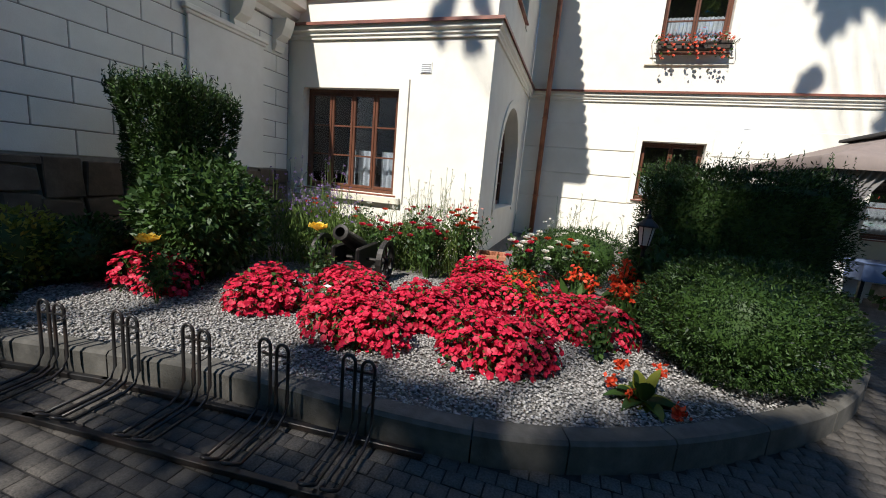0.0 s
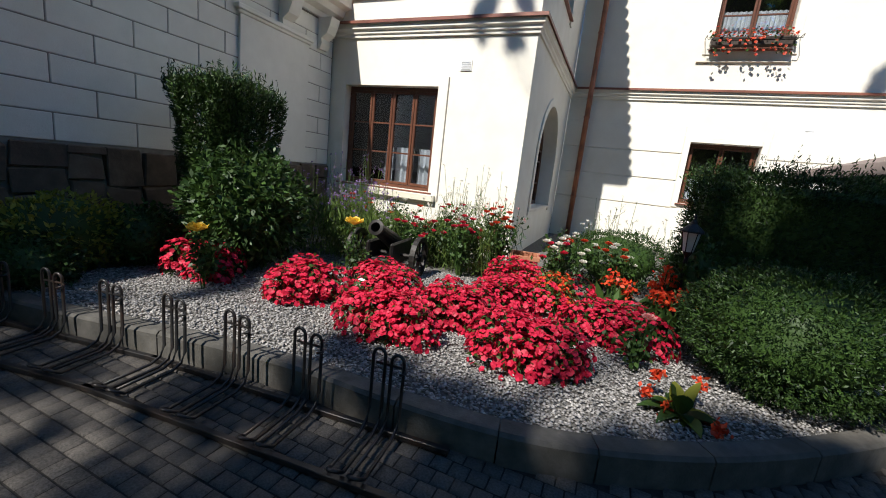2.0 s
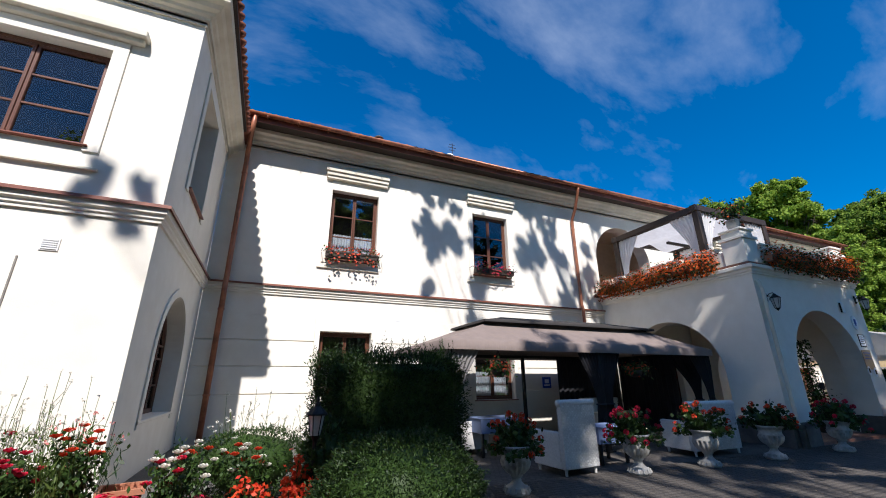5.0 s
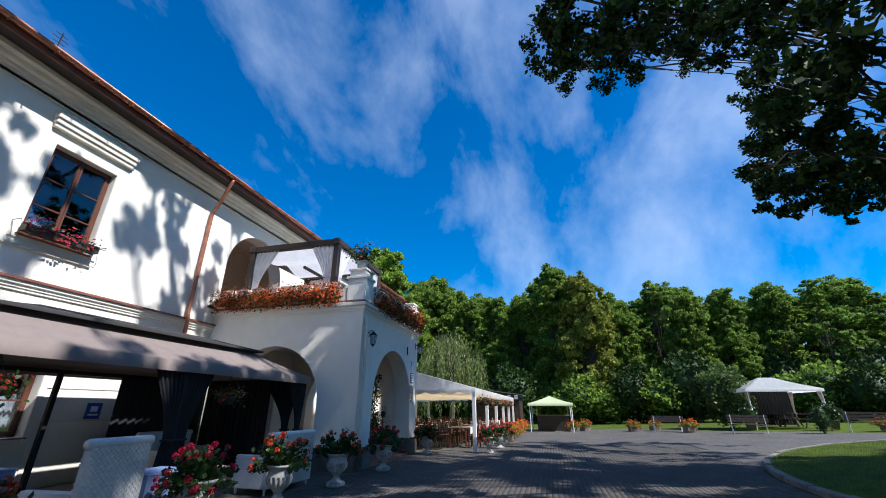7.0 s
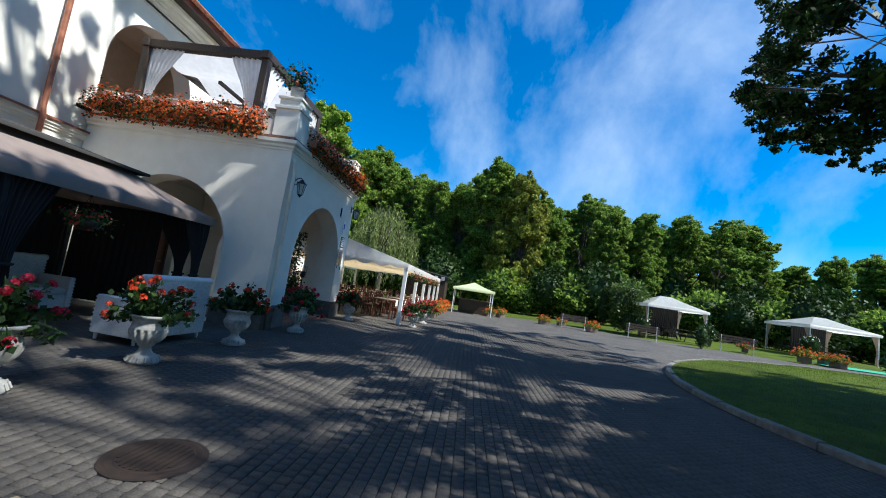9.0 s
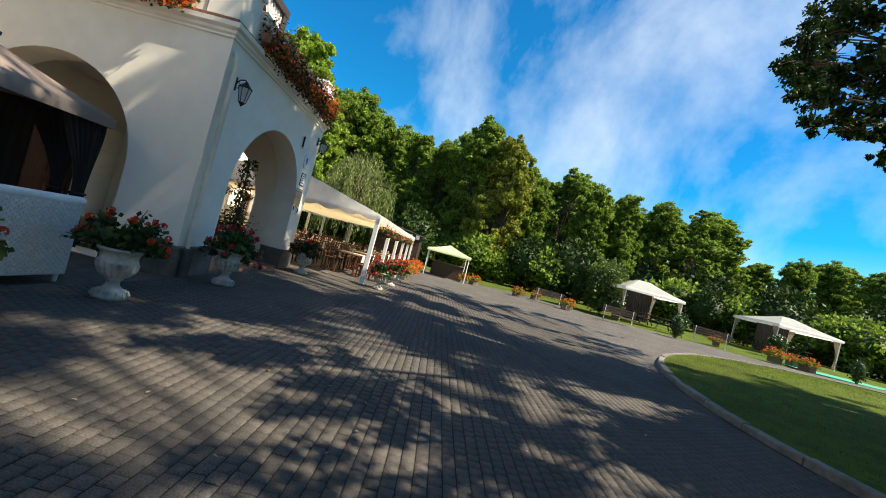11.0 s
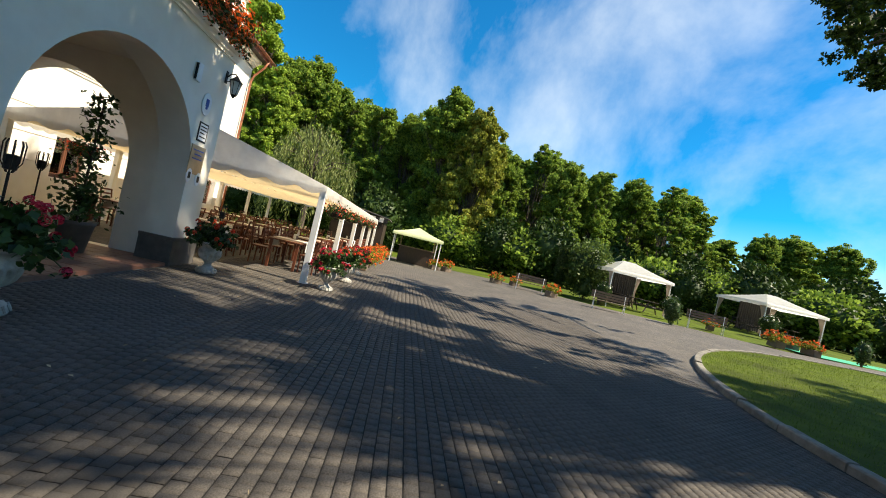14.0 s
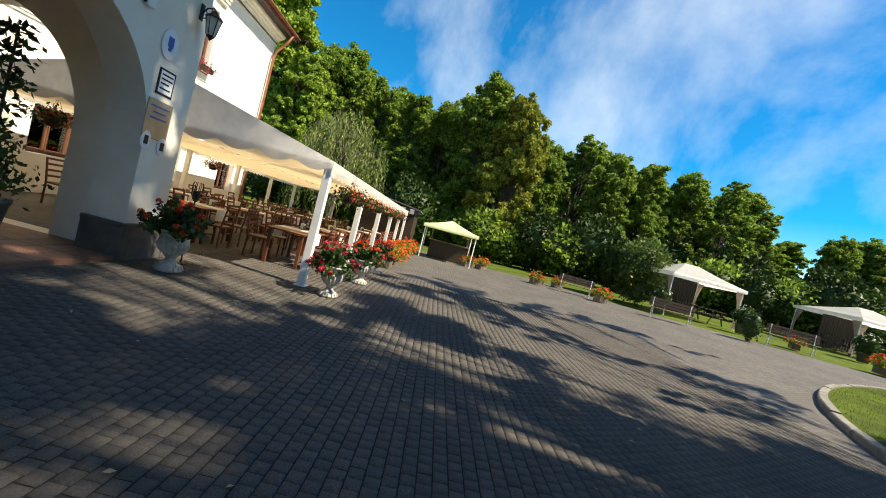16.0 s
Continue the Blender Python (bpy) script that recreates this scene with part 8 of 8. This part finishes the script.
# ---- trees ----
def tree(name, x, y, trunk_r, fork, lobes, per, leaf, material, label, seed, category="tree", limb_r=0.5, aspect=0.6, droop=0.2, shell=0.35, group="", flat=1.0, clump=0.48, clumps=7, facing=0.5):
    """A tapered trunk, limbs out to every mass of foliage, and many separate leaves with gaps between the masses. lobes: (x, y, z, r) about the foot."""
    rr, rng = random.Random(seed), np.random.default_rng(seed)
    ob = thing(name, pose(x, y, ground_z(x, y) - 0.05), label, category, group)
    bm = bmesh.new()
    lean = Vector((rr.uniform(-0.2, 0.2), rr.uniform(-0.2, 0.2), 0))
    top = Vector((0, 0, fork)) + lean
    tube(bm, [(0, 0, 0), (lean.x * 0.2, lean.y * 0.2, fork * 0.08), (lean.x * 0.5, lean.y * 0.5, fork * 0.5), top], trunk_r, 12, 0.72)
    lathe(bm, [(trunk_r * 1.7, -0.1), (trunk_r * 1.25, 0.25), (trunk_r * 0.98, 0.8)], 12)
    big = [Vector(b[:3]) for b in lobes if b[3] >= 0.5]
    for lx, ly, lz, lr in lobes:
        q = Vector((lx, ly, lz))
        if lr < 0.5:
            # sprays on thin twigs, out of the nearest bough
            s = min(big, key=lambda b: (b - q).length)
            tube(bm, [s, s.lerp(q, 0.5) + Vector((rr.gauss(0, 0.2), rr.gauss(0, 0.2), 0.1)), q], 0.014, 5, 0.4)
            continue
        s = top if lz > fork else Vector((lean.x * 0.5, lean.y * 0.5, max(0.5, lz * 0.6)))
        m = s.lerp(q, 0.5) + Vector((rr.gauss(0, 0.3), rr.gauss(0, 0.3), 0.12 * (q - s).length))
        tube(bm, [s, s.lerp(m, 0.6), m, m.lerp(q, 0.6), q], trunk_r * limb_r * min(1, 0.08 + 0.22 * lr), 6, 0.15)
        for _ in range(5):
            d = Vector((rr.gauss(0, 1), rr.gauss(0, 1), rr.gauss(0, 0.7))).normalized() * lr * 0.85
            tube(bm, [m.lerp(q, rr.uniform(0.3, 1)), q + d * 0.5 + Vector((0, 0, 0.1)), q + d], 0.03, 5, 0.3)
    part("trunk", bm, BARK, ob)
    pts, nrm = [], []
    for lx, ly, lz, lr in lobes:
        k = max(3, int(clumps * lr))
        for _ in range(k):
            d = Vector((rr.gauss(0, 1), rr.gauss(0, 1), rr.gauss(0, 0.8))).normalized()
            c = np.array((lx, ly, lz)) + np.array(d) * lr * rr.uniform(0.35, 1.0)
            p, n = ball_points(rng, max(6, int(per * lr * min(1.0, 0.35 + 0.65 * lr) / k)), c, (lr * clump, lr * clump, lr * clump * 0.75 * flat), shell)
            pts.append(p), nrm.append(n)
    pts, nrm = np.concatenate(pts), np.concatenate(nrm)
    shared("crown", quads_mesh("crown", scatter_leaves(rng, pts, leaf, nrm * facing + [0, 0, 0.35], droop, aspect), material), ob)
    return ob


# the lawn oak; boughs hang over the yard, placed to fit the camera's view
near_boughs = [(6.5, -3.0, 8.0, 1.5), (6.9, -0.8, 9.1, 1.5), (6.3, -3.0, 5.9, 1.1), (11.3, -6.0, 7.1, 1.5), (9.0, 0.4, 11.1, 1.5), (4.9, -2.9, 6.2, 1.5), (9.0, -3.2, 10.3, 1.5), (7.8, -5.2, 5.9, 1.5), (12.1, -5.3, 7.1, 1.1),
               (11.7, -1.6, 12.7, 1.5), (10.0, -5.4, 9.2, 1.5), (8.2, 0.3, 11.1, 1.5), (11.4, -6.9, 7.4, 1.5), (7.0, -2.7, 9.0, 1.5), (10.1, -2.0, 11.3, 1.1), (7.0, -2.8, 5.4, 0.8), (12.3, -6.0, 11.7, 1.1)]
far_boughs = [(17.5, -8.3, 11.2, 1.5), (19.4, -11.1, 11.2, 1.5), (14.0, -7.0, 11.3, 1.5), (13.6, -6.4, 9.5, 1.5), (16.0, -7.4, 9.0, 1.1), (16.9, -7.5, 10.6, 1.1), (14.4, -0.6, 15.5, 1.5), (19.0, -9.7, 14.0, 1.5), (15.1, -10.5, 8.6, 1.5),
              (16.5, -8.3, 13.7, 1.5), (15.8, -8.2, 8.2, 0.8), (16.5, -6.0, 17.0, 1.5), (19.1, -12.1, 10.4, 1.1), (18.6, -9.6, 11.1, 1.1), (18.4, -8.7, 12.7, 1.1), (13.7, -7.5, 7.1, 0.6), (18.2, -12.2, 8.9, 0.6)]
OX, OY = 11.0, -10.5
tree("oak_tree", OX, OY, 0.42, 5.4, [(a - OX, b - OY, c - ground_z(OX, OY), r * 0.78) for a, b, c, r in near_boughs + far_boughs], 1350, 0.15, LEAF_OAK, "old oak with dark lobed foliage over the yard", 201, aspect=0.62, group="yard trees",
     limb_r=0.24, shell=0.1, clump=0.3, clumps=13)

# tall trees behind, unseen, added so that the yard lies in broken shade
rr = random.Random(77)
SLX, SLY = -SUN_DIR.x / SUN_DIR.z, -SUN_DIR.y / SUN_DIR.z
SHADE_TREES = [(-7.5, -15.5), (1.5, -13.5), (9.5, -12.5)]
crowns = [[], [], []]
# spots kept clear of boughs so sun patches reach the paving: x, y, radius
GAPS = [(-3.3, 1.45, 0.4), (-3.5, 2.55, 0.55), (8.3, 4.6, 0.8), (7.2, 3.6, 0.7), (9.7, 3.3, 0.7), (8.0, 2.4, 0.5), (4.6, 5.3, 0.4), (4.45, 3.6, 0.35), (10.3, 0.45, 0.4),
        (7.8, 0.2, 0.35), (13.5, 1.5, 0.6), (11.7, 4.0, 0.45), (14.4, 0.75, 0.4), (16.4, -1.2, 0.6), (18.3, -0.8, 0.6), (14.3, -1.5, 0.35), (2.3, 4.0, 0.5), (8.2, 3.4, 0.55), (8.6, 4.3, 0.4)]


def in_gap(gx, gy, r):
    return any(math.hypot(gx - a, gy - b) < c + 0.75 * r for a, b, c in GAPS)


def boughs_over(x0, x1, y0, y1, n, r0, r1, z0=16.0, z1=22.0):
    """Boughs whose shade falls on a stretch of the ground."""
    for _ in range(n):
        z = rr.uniform(z0, z1)
        gx, gy, r = rr.uniform(x0, x1), rr.uniform(y0, y1), rr.uniform(r0, r1)
        if in_gap(gx, gy, r):
            continue
        x, y = gx - SLX * z, gy - SLY * z
        k = min(range(3), key=lambda i: (SHADE_TREES[i][0] - x) ** 2 + (SHADE_TREES[i][1] - y) ** 2)
        crowns[k].append((x - SHADE_TREES[k][0], y - SHADE_TREES[k][1], z - ground_z(*SHADE_TREES[k]), r))


boughs_over(-7.0, 3.0, -6.0, 1.9, 46, 0.9, 1.5)
boughs_over(3.0, 5.0, -6.0, 1.0, 10, 0.8, 1.3)
boughs_over(2.6, 5.0, 0.8, 7.4, 15, 0.7, 1.1)
boughs_over(10.0, 13.0, 0.5, 6.0, 12, 0.6, 1.0)
boughs_over(5.5, 9.5, -6.5, -1.0, 24, 0.8, 1.3)
boughs_over(6.0, 9.0, 5.0, 7.0, 5, 0.5, 0.8)
boughs_over(9.5, 14.0, -6.0, 8.0, 40, 0.8, 1.3)
boughs_over(14.0, 18.0, -3.0, 6.0, 7, 0.8, 1.2)
boughs_over(4.5, 12.0, 7.5, 12.2, 15, 0.6, 1.1)
boughs_over(2.4, 10.2, 6.6, 9.4, 26, 0.55, 0.95)
boughs_over(11.5, 18.0, 7.5, 11.5, 22, 0.6, 1.2)
boughs_over(11.0, 15.4, 6.4, 9.6, 16, 0.6, 1.0)
boughs_over(8.3, 12.5, 14.5, 19.0, 12, 0.4, 0.8)
boughs_over(-4.5, 1.5, 2.4, 3.3, 5, 0.3, 0.45)
boughs_over(0.3, 3.4, 5.6, 7.4, 12, 0.5, 0.75)
boughs_over(-2.5, -1.7, 9.6, 10.8, 5, 0.16, 0.24, 15.0, 16.5)
boughs_over(4.3, 7.2, 14.0, 18.5, 20, 0.25, 0.49)
boughs_over(8.0, 15.0, -9.5, -4.5, 24, 0.8, 1.3)
boughs_over(3.5, 6.8, 1.8, 6.4, 24, 0.5, 0.85)
boughs_over(5.0, 9.5, -3.5, 1.2, 16, 0.6, 1.0)
boughs_over(10.5, 13.5, 1.5, 6.0, 16, 0.5, 0.8)
boughs_over(10.0, 15.5, 4.8, 6.6, 12, 0.5, 0.8)
boughs_over(7.4, 10.2, 0.5, 1.75, 14, 0.4, 0.65)
# unseen boughs added along the bed's kerb to keep it in shade
for v in BED_LINE[6:66:3]:
    boughs_over(v.x - 0.2, v.x + 0.2, v.y - 0.35, v.y + 0.15, 1, 0.52, 0.66)
for i in range(220):
    # the low skirts of the crowns, unseen, added to cut skylight over the yard
    z = rr.uniform(4.0, 13.0)
    east = i >= 130
    x, y, r = rr.uniform(4.0, 10.5) if east else rr.uniform(-11.0, 5.5), rr.uniform(-18.0 if east else -15.0, min(-9.0 if east else -5.5, (-0.5 if east else 1.2) - SLY * z)), rr.uniform(1.2, 1.9)
    if in_gap(x + SLX * z, y + SLY * z, r):
        continue
    k = min(range(3), key=lambda i: (SHADE_TREES[i][0] - x) ** 2 + (SHADE_TREES[i][1] - y) ** 2)
    crowns[k].append((x - SHADE_TREES[k][0], y - SHADE_TREES[k][1], z - ground_z(*SHADE_TREES[k]), r))
for k, (sx, sy) in enumerate(SHADE_TREES):
    tree("shade_tree", sx, sy, 0.36, 9.0, crowns[k], 330, 0.26, LEAF_PARK, "unseen tall leafy tree added to shade the yard", 210 + k, group="yard trees", aspect=0.75)


# the park behind the yard
def park_lobes(seed, h, w, low=0.12, n=26, pointed=0.0):
    r = random.Random(seed)
    out = []
    for i in range(n):
        t = (i + 0.5) / n
        z = h * (low + (0.97 - low) * t)
        ww = w * (math.sin(math.pi * min(1, 0.18 + 0.80 * t)) ** 0.6) * (1 - pointed * t)
        a, d = r.uniform(0, 6.283), ww * r.uniform(0.35, 0.85)
        out.append((d * math.cos(a), d * math.sin(a), z, w * r.uniform(0.2, 0.4)))
    return out


PARK = []
for k, (h, w, m, pt, lab) in enumerate(((16.0, 4.6, LEAF_PARK, 0.1, "broad leafy park tree"), (17.0, 4.0, LEAF_WOOD, 0.25, "tall dark green park tree"), (15.0, 4.2, LEAF_OLIVE, 0.2, "park tree with yellowing olive leaves"),
                                        (16.0, 3.4, LEAF_PARK, 0.45, "slender park tree with an open crown"), (17.0, 4.6, LEAF_LIME, 0.15, "tall park tree with bright yellow-green leaves"))):
    t = tree("park_tree", 0, 0, 0.3, 3.0, park_lobes(300 + k, h, w, pointed=pt, n=72 if k != 3 else 28), 1500 if k != 3 else 900, 0.25, m, lab, 310 + k, group="park trees", aspect=0.7, clump=0.32, clumps=11, facing=0.25, shell=0.1)
    PARK.append((t, h))
CAM9 = (1.92, 2.14, 1.55)
first = set()
WOOD_NEAR = [(24, 58, 19, 4, 1.1), (19.5, 52, 13.6, 4, 1.0), (15.5, 55, 15.3, 0, 1.0), (10.5, 52, 12.9, 1, 1.0), (6.5, 47, 13.1, 1, 1.05), (2, 48, 12.8, 0, 1.0), (-2.6, 45, 16.6, 1, 1.0), (-6.2, 42, 15.3, 2, 0.85), (-10.5, 47, 11.4, 0, 0.9), (-14.8, 54, 14.2, 3, 1.1), (-18.5, 48, 11.5, 0, 0.9), (-22.5, 50, 11.8, 1, 1.0), (-26.5, 56, 11.1, 0, 1.0), (-30.5, 53, 11.8, 3, 1.2)]
# azimuths -85 to -145: unseen trees added for window reflections and the horizon
WOOD_SIDE = [(-34.5, 58, 8.7, 3, 1.3), (-40.5, 60, 7.7, 0, 0.9), (-47, 66, 7.7, 0, 1.1), (-53, 62, 8.0, 1, 1.1), (-60, 60, 8.0, 0, 1.1), (-68, 60, 9.5, 1, 1.1), (-85, 62, 13, 0, 1.2), (-105, 60, 14, 1, 1.2), (-125, 55, 14, 0, 1.2), (-145, 50, 15, 1, 1.2), (30, 66, 18, 4, 1.2), (17.5, 62, 15.2, 1, 1.2), (12.8, 60, 13.7, 0, 1.2), (8.5, 57, 13.0, 0, 1.2)]
WOOD_REAR = [(4.2, 56, 12.2, 1, 1.2), (-0.4, 54, 14.3, 0, 1.2), (-4.4, 52, 15.0, 1, 1.1), (-8.6, 56, 12.6, 1, 1.2), (-12.6, 60, 11.5, 1, 1.3), (-16.6, 60, 12.4, 0, 1.2), (-20.5, 62, 10.2, 1, 1.3), (-24.5, 62, 10.0, 0, 1.2), (-28.6, 66, 10.0, 1, 1.3), (-32.5, 68, 10.7, 0, 1.3), (-37.5, 70, 7.1, 1, 1.4), (-43.5, 72, 7.9, 0, 1.4)]
for az, dist, el, kind, wide in WOOD_NEAR + WOOD_SIDE + WOOD_REAR:
    a = radians(az)
    x, y = CAM9[0] + 1.12 * dist * math.cos(a), CAM9[1] + 1.12 * dist * math.sin(a)
    gz = ground_z(x, y)
    t, h = PARK[kind]
    s = (CAM9[2] + 1.12 * dist * math.tan(radians(el * 1.13)) - gz) / h
    m = Matrix.Translation((x, y, gz - 0.05)) @ Matrix.Rotation(az * 1.7, 4, "Z") @ Matrix.Diagonal((s * wide, s * wide, s, 1))
    if kind in first:
        c = copy_thing(t, Matrix())
        c.matrix_basis = m
    else:
        t.matrix_basis = m
        first.add(kind)

# undergrowth at the wood's edge
bushes = [bush("park_shrub", 0, 0, 0, (2.4, 2.0, 1.9), 3200, 0.30, LEAF_WOOD, "leafy undergrowth at the edge of the wood", 330, group="undergrowth", ragged=0.2, shell=0.55, aspect=0.7),
          bush("park_shrub", 0, 0, 0, (2.2, 2.2, 2.6), 3200, 0.30, LEAF_OAK, "dark leafy undergrowth at the edge of the wood", 331, group="undergrowth", ragged=0.2, shell=0.55, aspect=0.7)]
rr = random.Random(12)
used = set()
for i, az in enumerate(np.arange(20, -66, -3.1)):
    dist = 44 + rr.uniform(-1.5, 3) + (6 if az < -40 else 0)
    a = radians(az)
    x, y = CAM9[0] + dist * math.cos(a), CAM9[1] + dist * math.sin(a)
    k = rr.choice((0, 1))
    s = rr.uniform(0.75, 1.25)
    m = Matrix.Translation((x, y, ground_z(x, y) - 0.1)) @ Matrix.Rotation(rr.uniform(0, 6), 4, "Z") @ Matrix.Diagonal((s * 1.1, s * 1.1, s, 1))
    ob = bushes[k] if k not in used else copy_thing(bushes[k], Matrix())
    used.add(k)
    ob.matrix_basis = m
for i, az in enumerate(np.arange(-22, -70, -3.6)):
    a = radians(az)
    x, y = CAM9[0] + 58 * math.cos(a), CAM9[1] + 58 * math.sin(a)
    ob = copy_thing(bushes[i % 2], Matrix())
    ob.matrix_basis = Matrix.Translation((x, y, ground_z(x, y) - 0.1)) @ Matrix.Rotation(i * 1.1, 4, "Z") @ Matrix.Diagonal((1.7, 1.7, 1.3, 1))
bush("column_yew", 33.6, -8.4, 0.6, (0.45, 0.45, 1.5), 5000, 0.09, LEAF_DARK, "dark narrow evergreen column beside the white tent", 336, ragged=0.12, shell=0.7)
bush("bright_shrub", 33.0, -9.8, 0.5, (1.7, 1.6, 1.9), 6200, 0.2, LEAF_LIGHT, "bright green young tree beside the white pavilion", 335, category="shrub", ragged=0.2, shell=0.5, aspect=0.7)


def willow(x, y, h, w, seed):
    rr, rng = random.Random(seed), np.random.default_rng(seed)
    ob = thing("weeping_willow", pose(x, y, 0), "weeping willow with hanging pale green strands", "tree")
    bm = bmesh.new()
    tube(bm, [(0, 0, 0), (0.1, 0, h * 0.3), (0, 0.1, h * 0.55)], 0.3, 10, 0.6)
    c = []
    for i in range(150):
        a, d = rr.uniform(0, 6.283), w * math.sqrt(rr.random())
        t = Vector((d * math.cos(a), d * math.sin(a), h * (1 - 0.35 * (d / w) ** 2) * rr.uniform(0.88, 1.0)))
        if i < 18:
            lb = bmesh.new()
            tube(lb, [(0, 0.1, h * 0.5), Vector((0, 0, h * 0.5)).lerp(t, 0.5) + Vector((0, 0, 0.6)), t], 0.09, 5, 0.2)
            part("limb", lb, BARK, ob)
        ln = rr.uniform(0.35, 0.75) * h
        for s in np.linspace(0, 1, 55):
            c.append([t.x * (1 + 0.15 * s) + rr.gauss(0, 0.07), t.y * (1 + 0.15 * s) + rr.gauss(0, 0.07), max(0.4, t.z - ln * s)])
    part("trunk", bm, BARK, ob)
    c = np.array(c)
    shared("crown", quads_mesh("crown", scatter_leaves(rng, c, 0.34, np.tile([0, 0, -1.5], (len(c), 1)), 0.6, 0.22), LEAF_WILLOW), ob)


willow(40.5, 11.0, 9.2, 3.4, 340)


# ---- paving blocks of the near yard ----
def paving():
    rng = np.random.default_rng(90)
    pw, pl, gap = 0.103, 0.103, 0.0085
    rows = []
    y, k = NEAR_YARD[2], 0
    while y < NEAR_YARD[3]:
        x = NEAR_YARD[0] + (pl / 2 if k % 2 else 0)
        while x < NEAR_YARD[1]:
            cx, cy = x + pl / 2, y + pw / 2
            if math.hypot(cx - LAWN_C[0], cy - LAWN_C[1]) > LAWN_R + 0.1 and not inside(BED_POLY, cx, cy) and not (PX0 - 0.1 < cx < PX1 + 0.1 and cy > PY - 0.1):
                rows.append((cx, cy))
            x += pl
        y += pw
        k += 1
    return np.array(rows), pl - gap, pw - gap, rng


def block_faces(c, ln, wd, rng):
    n = len(c)
    e = 0.006
    z = np.clip(0.035 * (-c[:, 1] - 1), 0, 0.7) + rng.normal(0, 0.0013, n)
    sx, sy = np.array([-1, 1, 1, -1]), np.array([-1, -1, 1, 1])
    top = np.stack([c[:, :1] + sx * (ln / 2 - e), c[:, 1:2] + sy * (wd / 2 - e), np.repeat(z[:, None], 4, 1)], -1)
    low = np.stack([c[:, :1] + sx * ln / 2, c[:, 1:2] + sy * wd / 2, np.repeat(z[:, None] - 0.009, 4, 1)], -1)
    top[..., 2] -= 0.035 * np.where(c[:, 1:2] < -1, sy * (wd / 2 - e), 0)
    low[..., 2] -= 0.035 * np.where(c[:, 1:2] < -1, sy * wd / 2, 0)
    v = np.concatenate([top, low], 1).reshape(-1, 3)
    f = np.array([[0, 1, 2, 3], [4, 5, 1, 0], [5, 6, 2, 1], [6, 7, 3, 2], [7, 4, 0, 3]])
    return v, (f[None] + 8 * np.arange(n)[:, None, None]).reshape(-1, 4)


centres, bl, bw, brng = paving()
near = (centres[:, 0] > 6.6) & (centres[:, 0] < 8.6) & (centres[:, 1] > 1.4) & (centres[:, 1] < 3.4)
pick = np.where(near)[0][:300]
mask = np.zeros(len(centres), bool)
mask[pick] = True
v, f = block_faces(centres[~mask], bl, bw, brng)
tagged(new("paving_blocks", fast_mesh("paving_blocks", v, f, PAVER)), "grey concrete paving blocks laid in rows", "paving", kind="stuff")
v, f = block_faces(np.zeros((1, 2)), bl, bw, brng)
v[:, 2] -= v[:4, 2].mean()
block_me = fast_mesh("paving_block", v, f, PAVER)
for i in pick:
    cx, cy = centres[i]
    shared("paving_block", block_me, PAVEMENT, pose(cx, cy, brng.normal(0, 0.0013)))
# clay tiles of the porch floor
tile_bm = boxes((-0.145, 0.145, -0.145, 0.145, 0.0, 0.008), bevel=0.003)
floor_me = mesh_of(tile_bm, "floor_tile", CLAYFLOOR)
for i in range(14):
    for j in range(16):
        x, y = PX0 + 0.66 + 0.3 * i, PY + 0.16 + 0.3 * j
        if x < PX1 - 0.6 and y < FY - 0.1 and (11.9 < x < 14.9 or y > PY + 0.7):
            shared("floor_tile", floor_me, PFL, pose(x, y, 0.051))
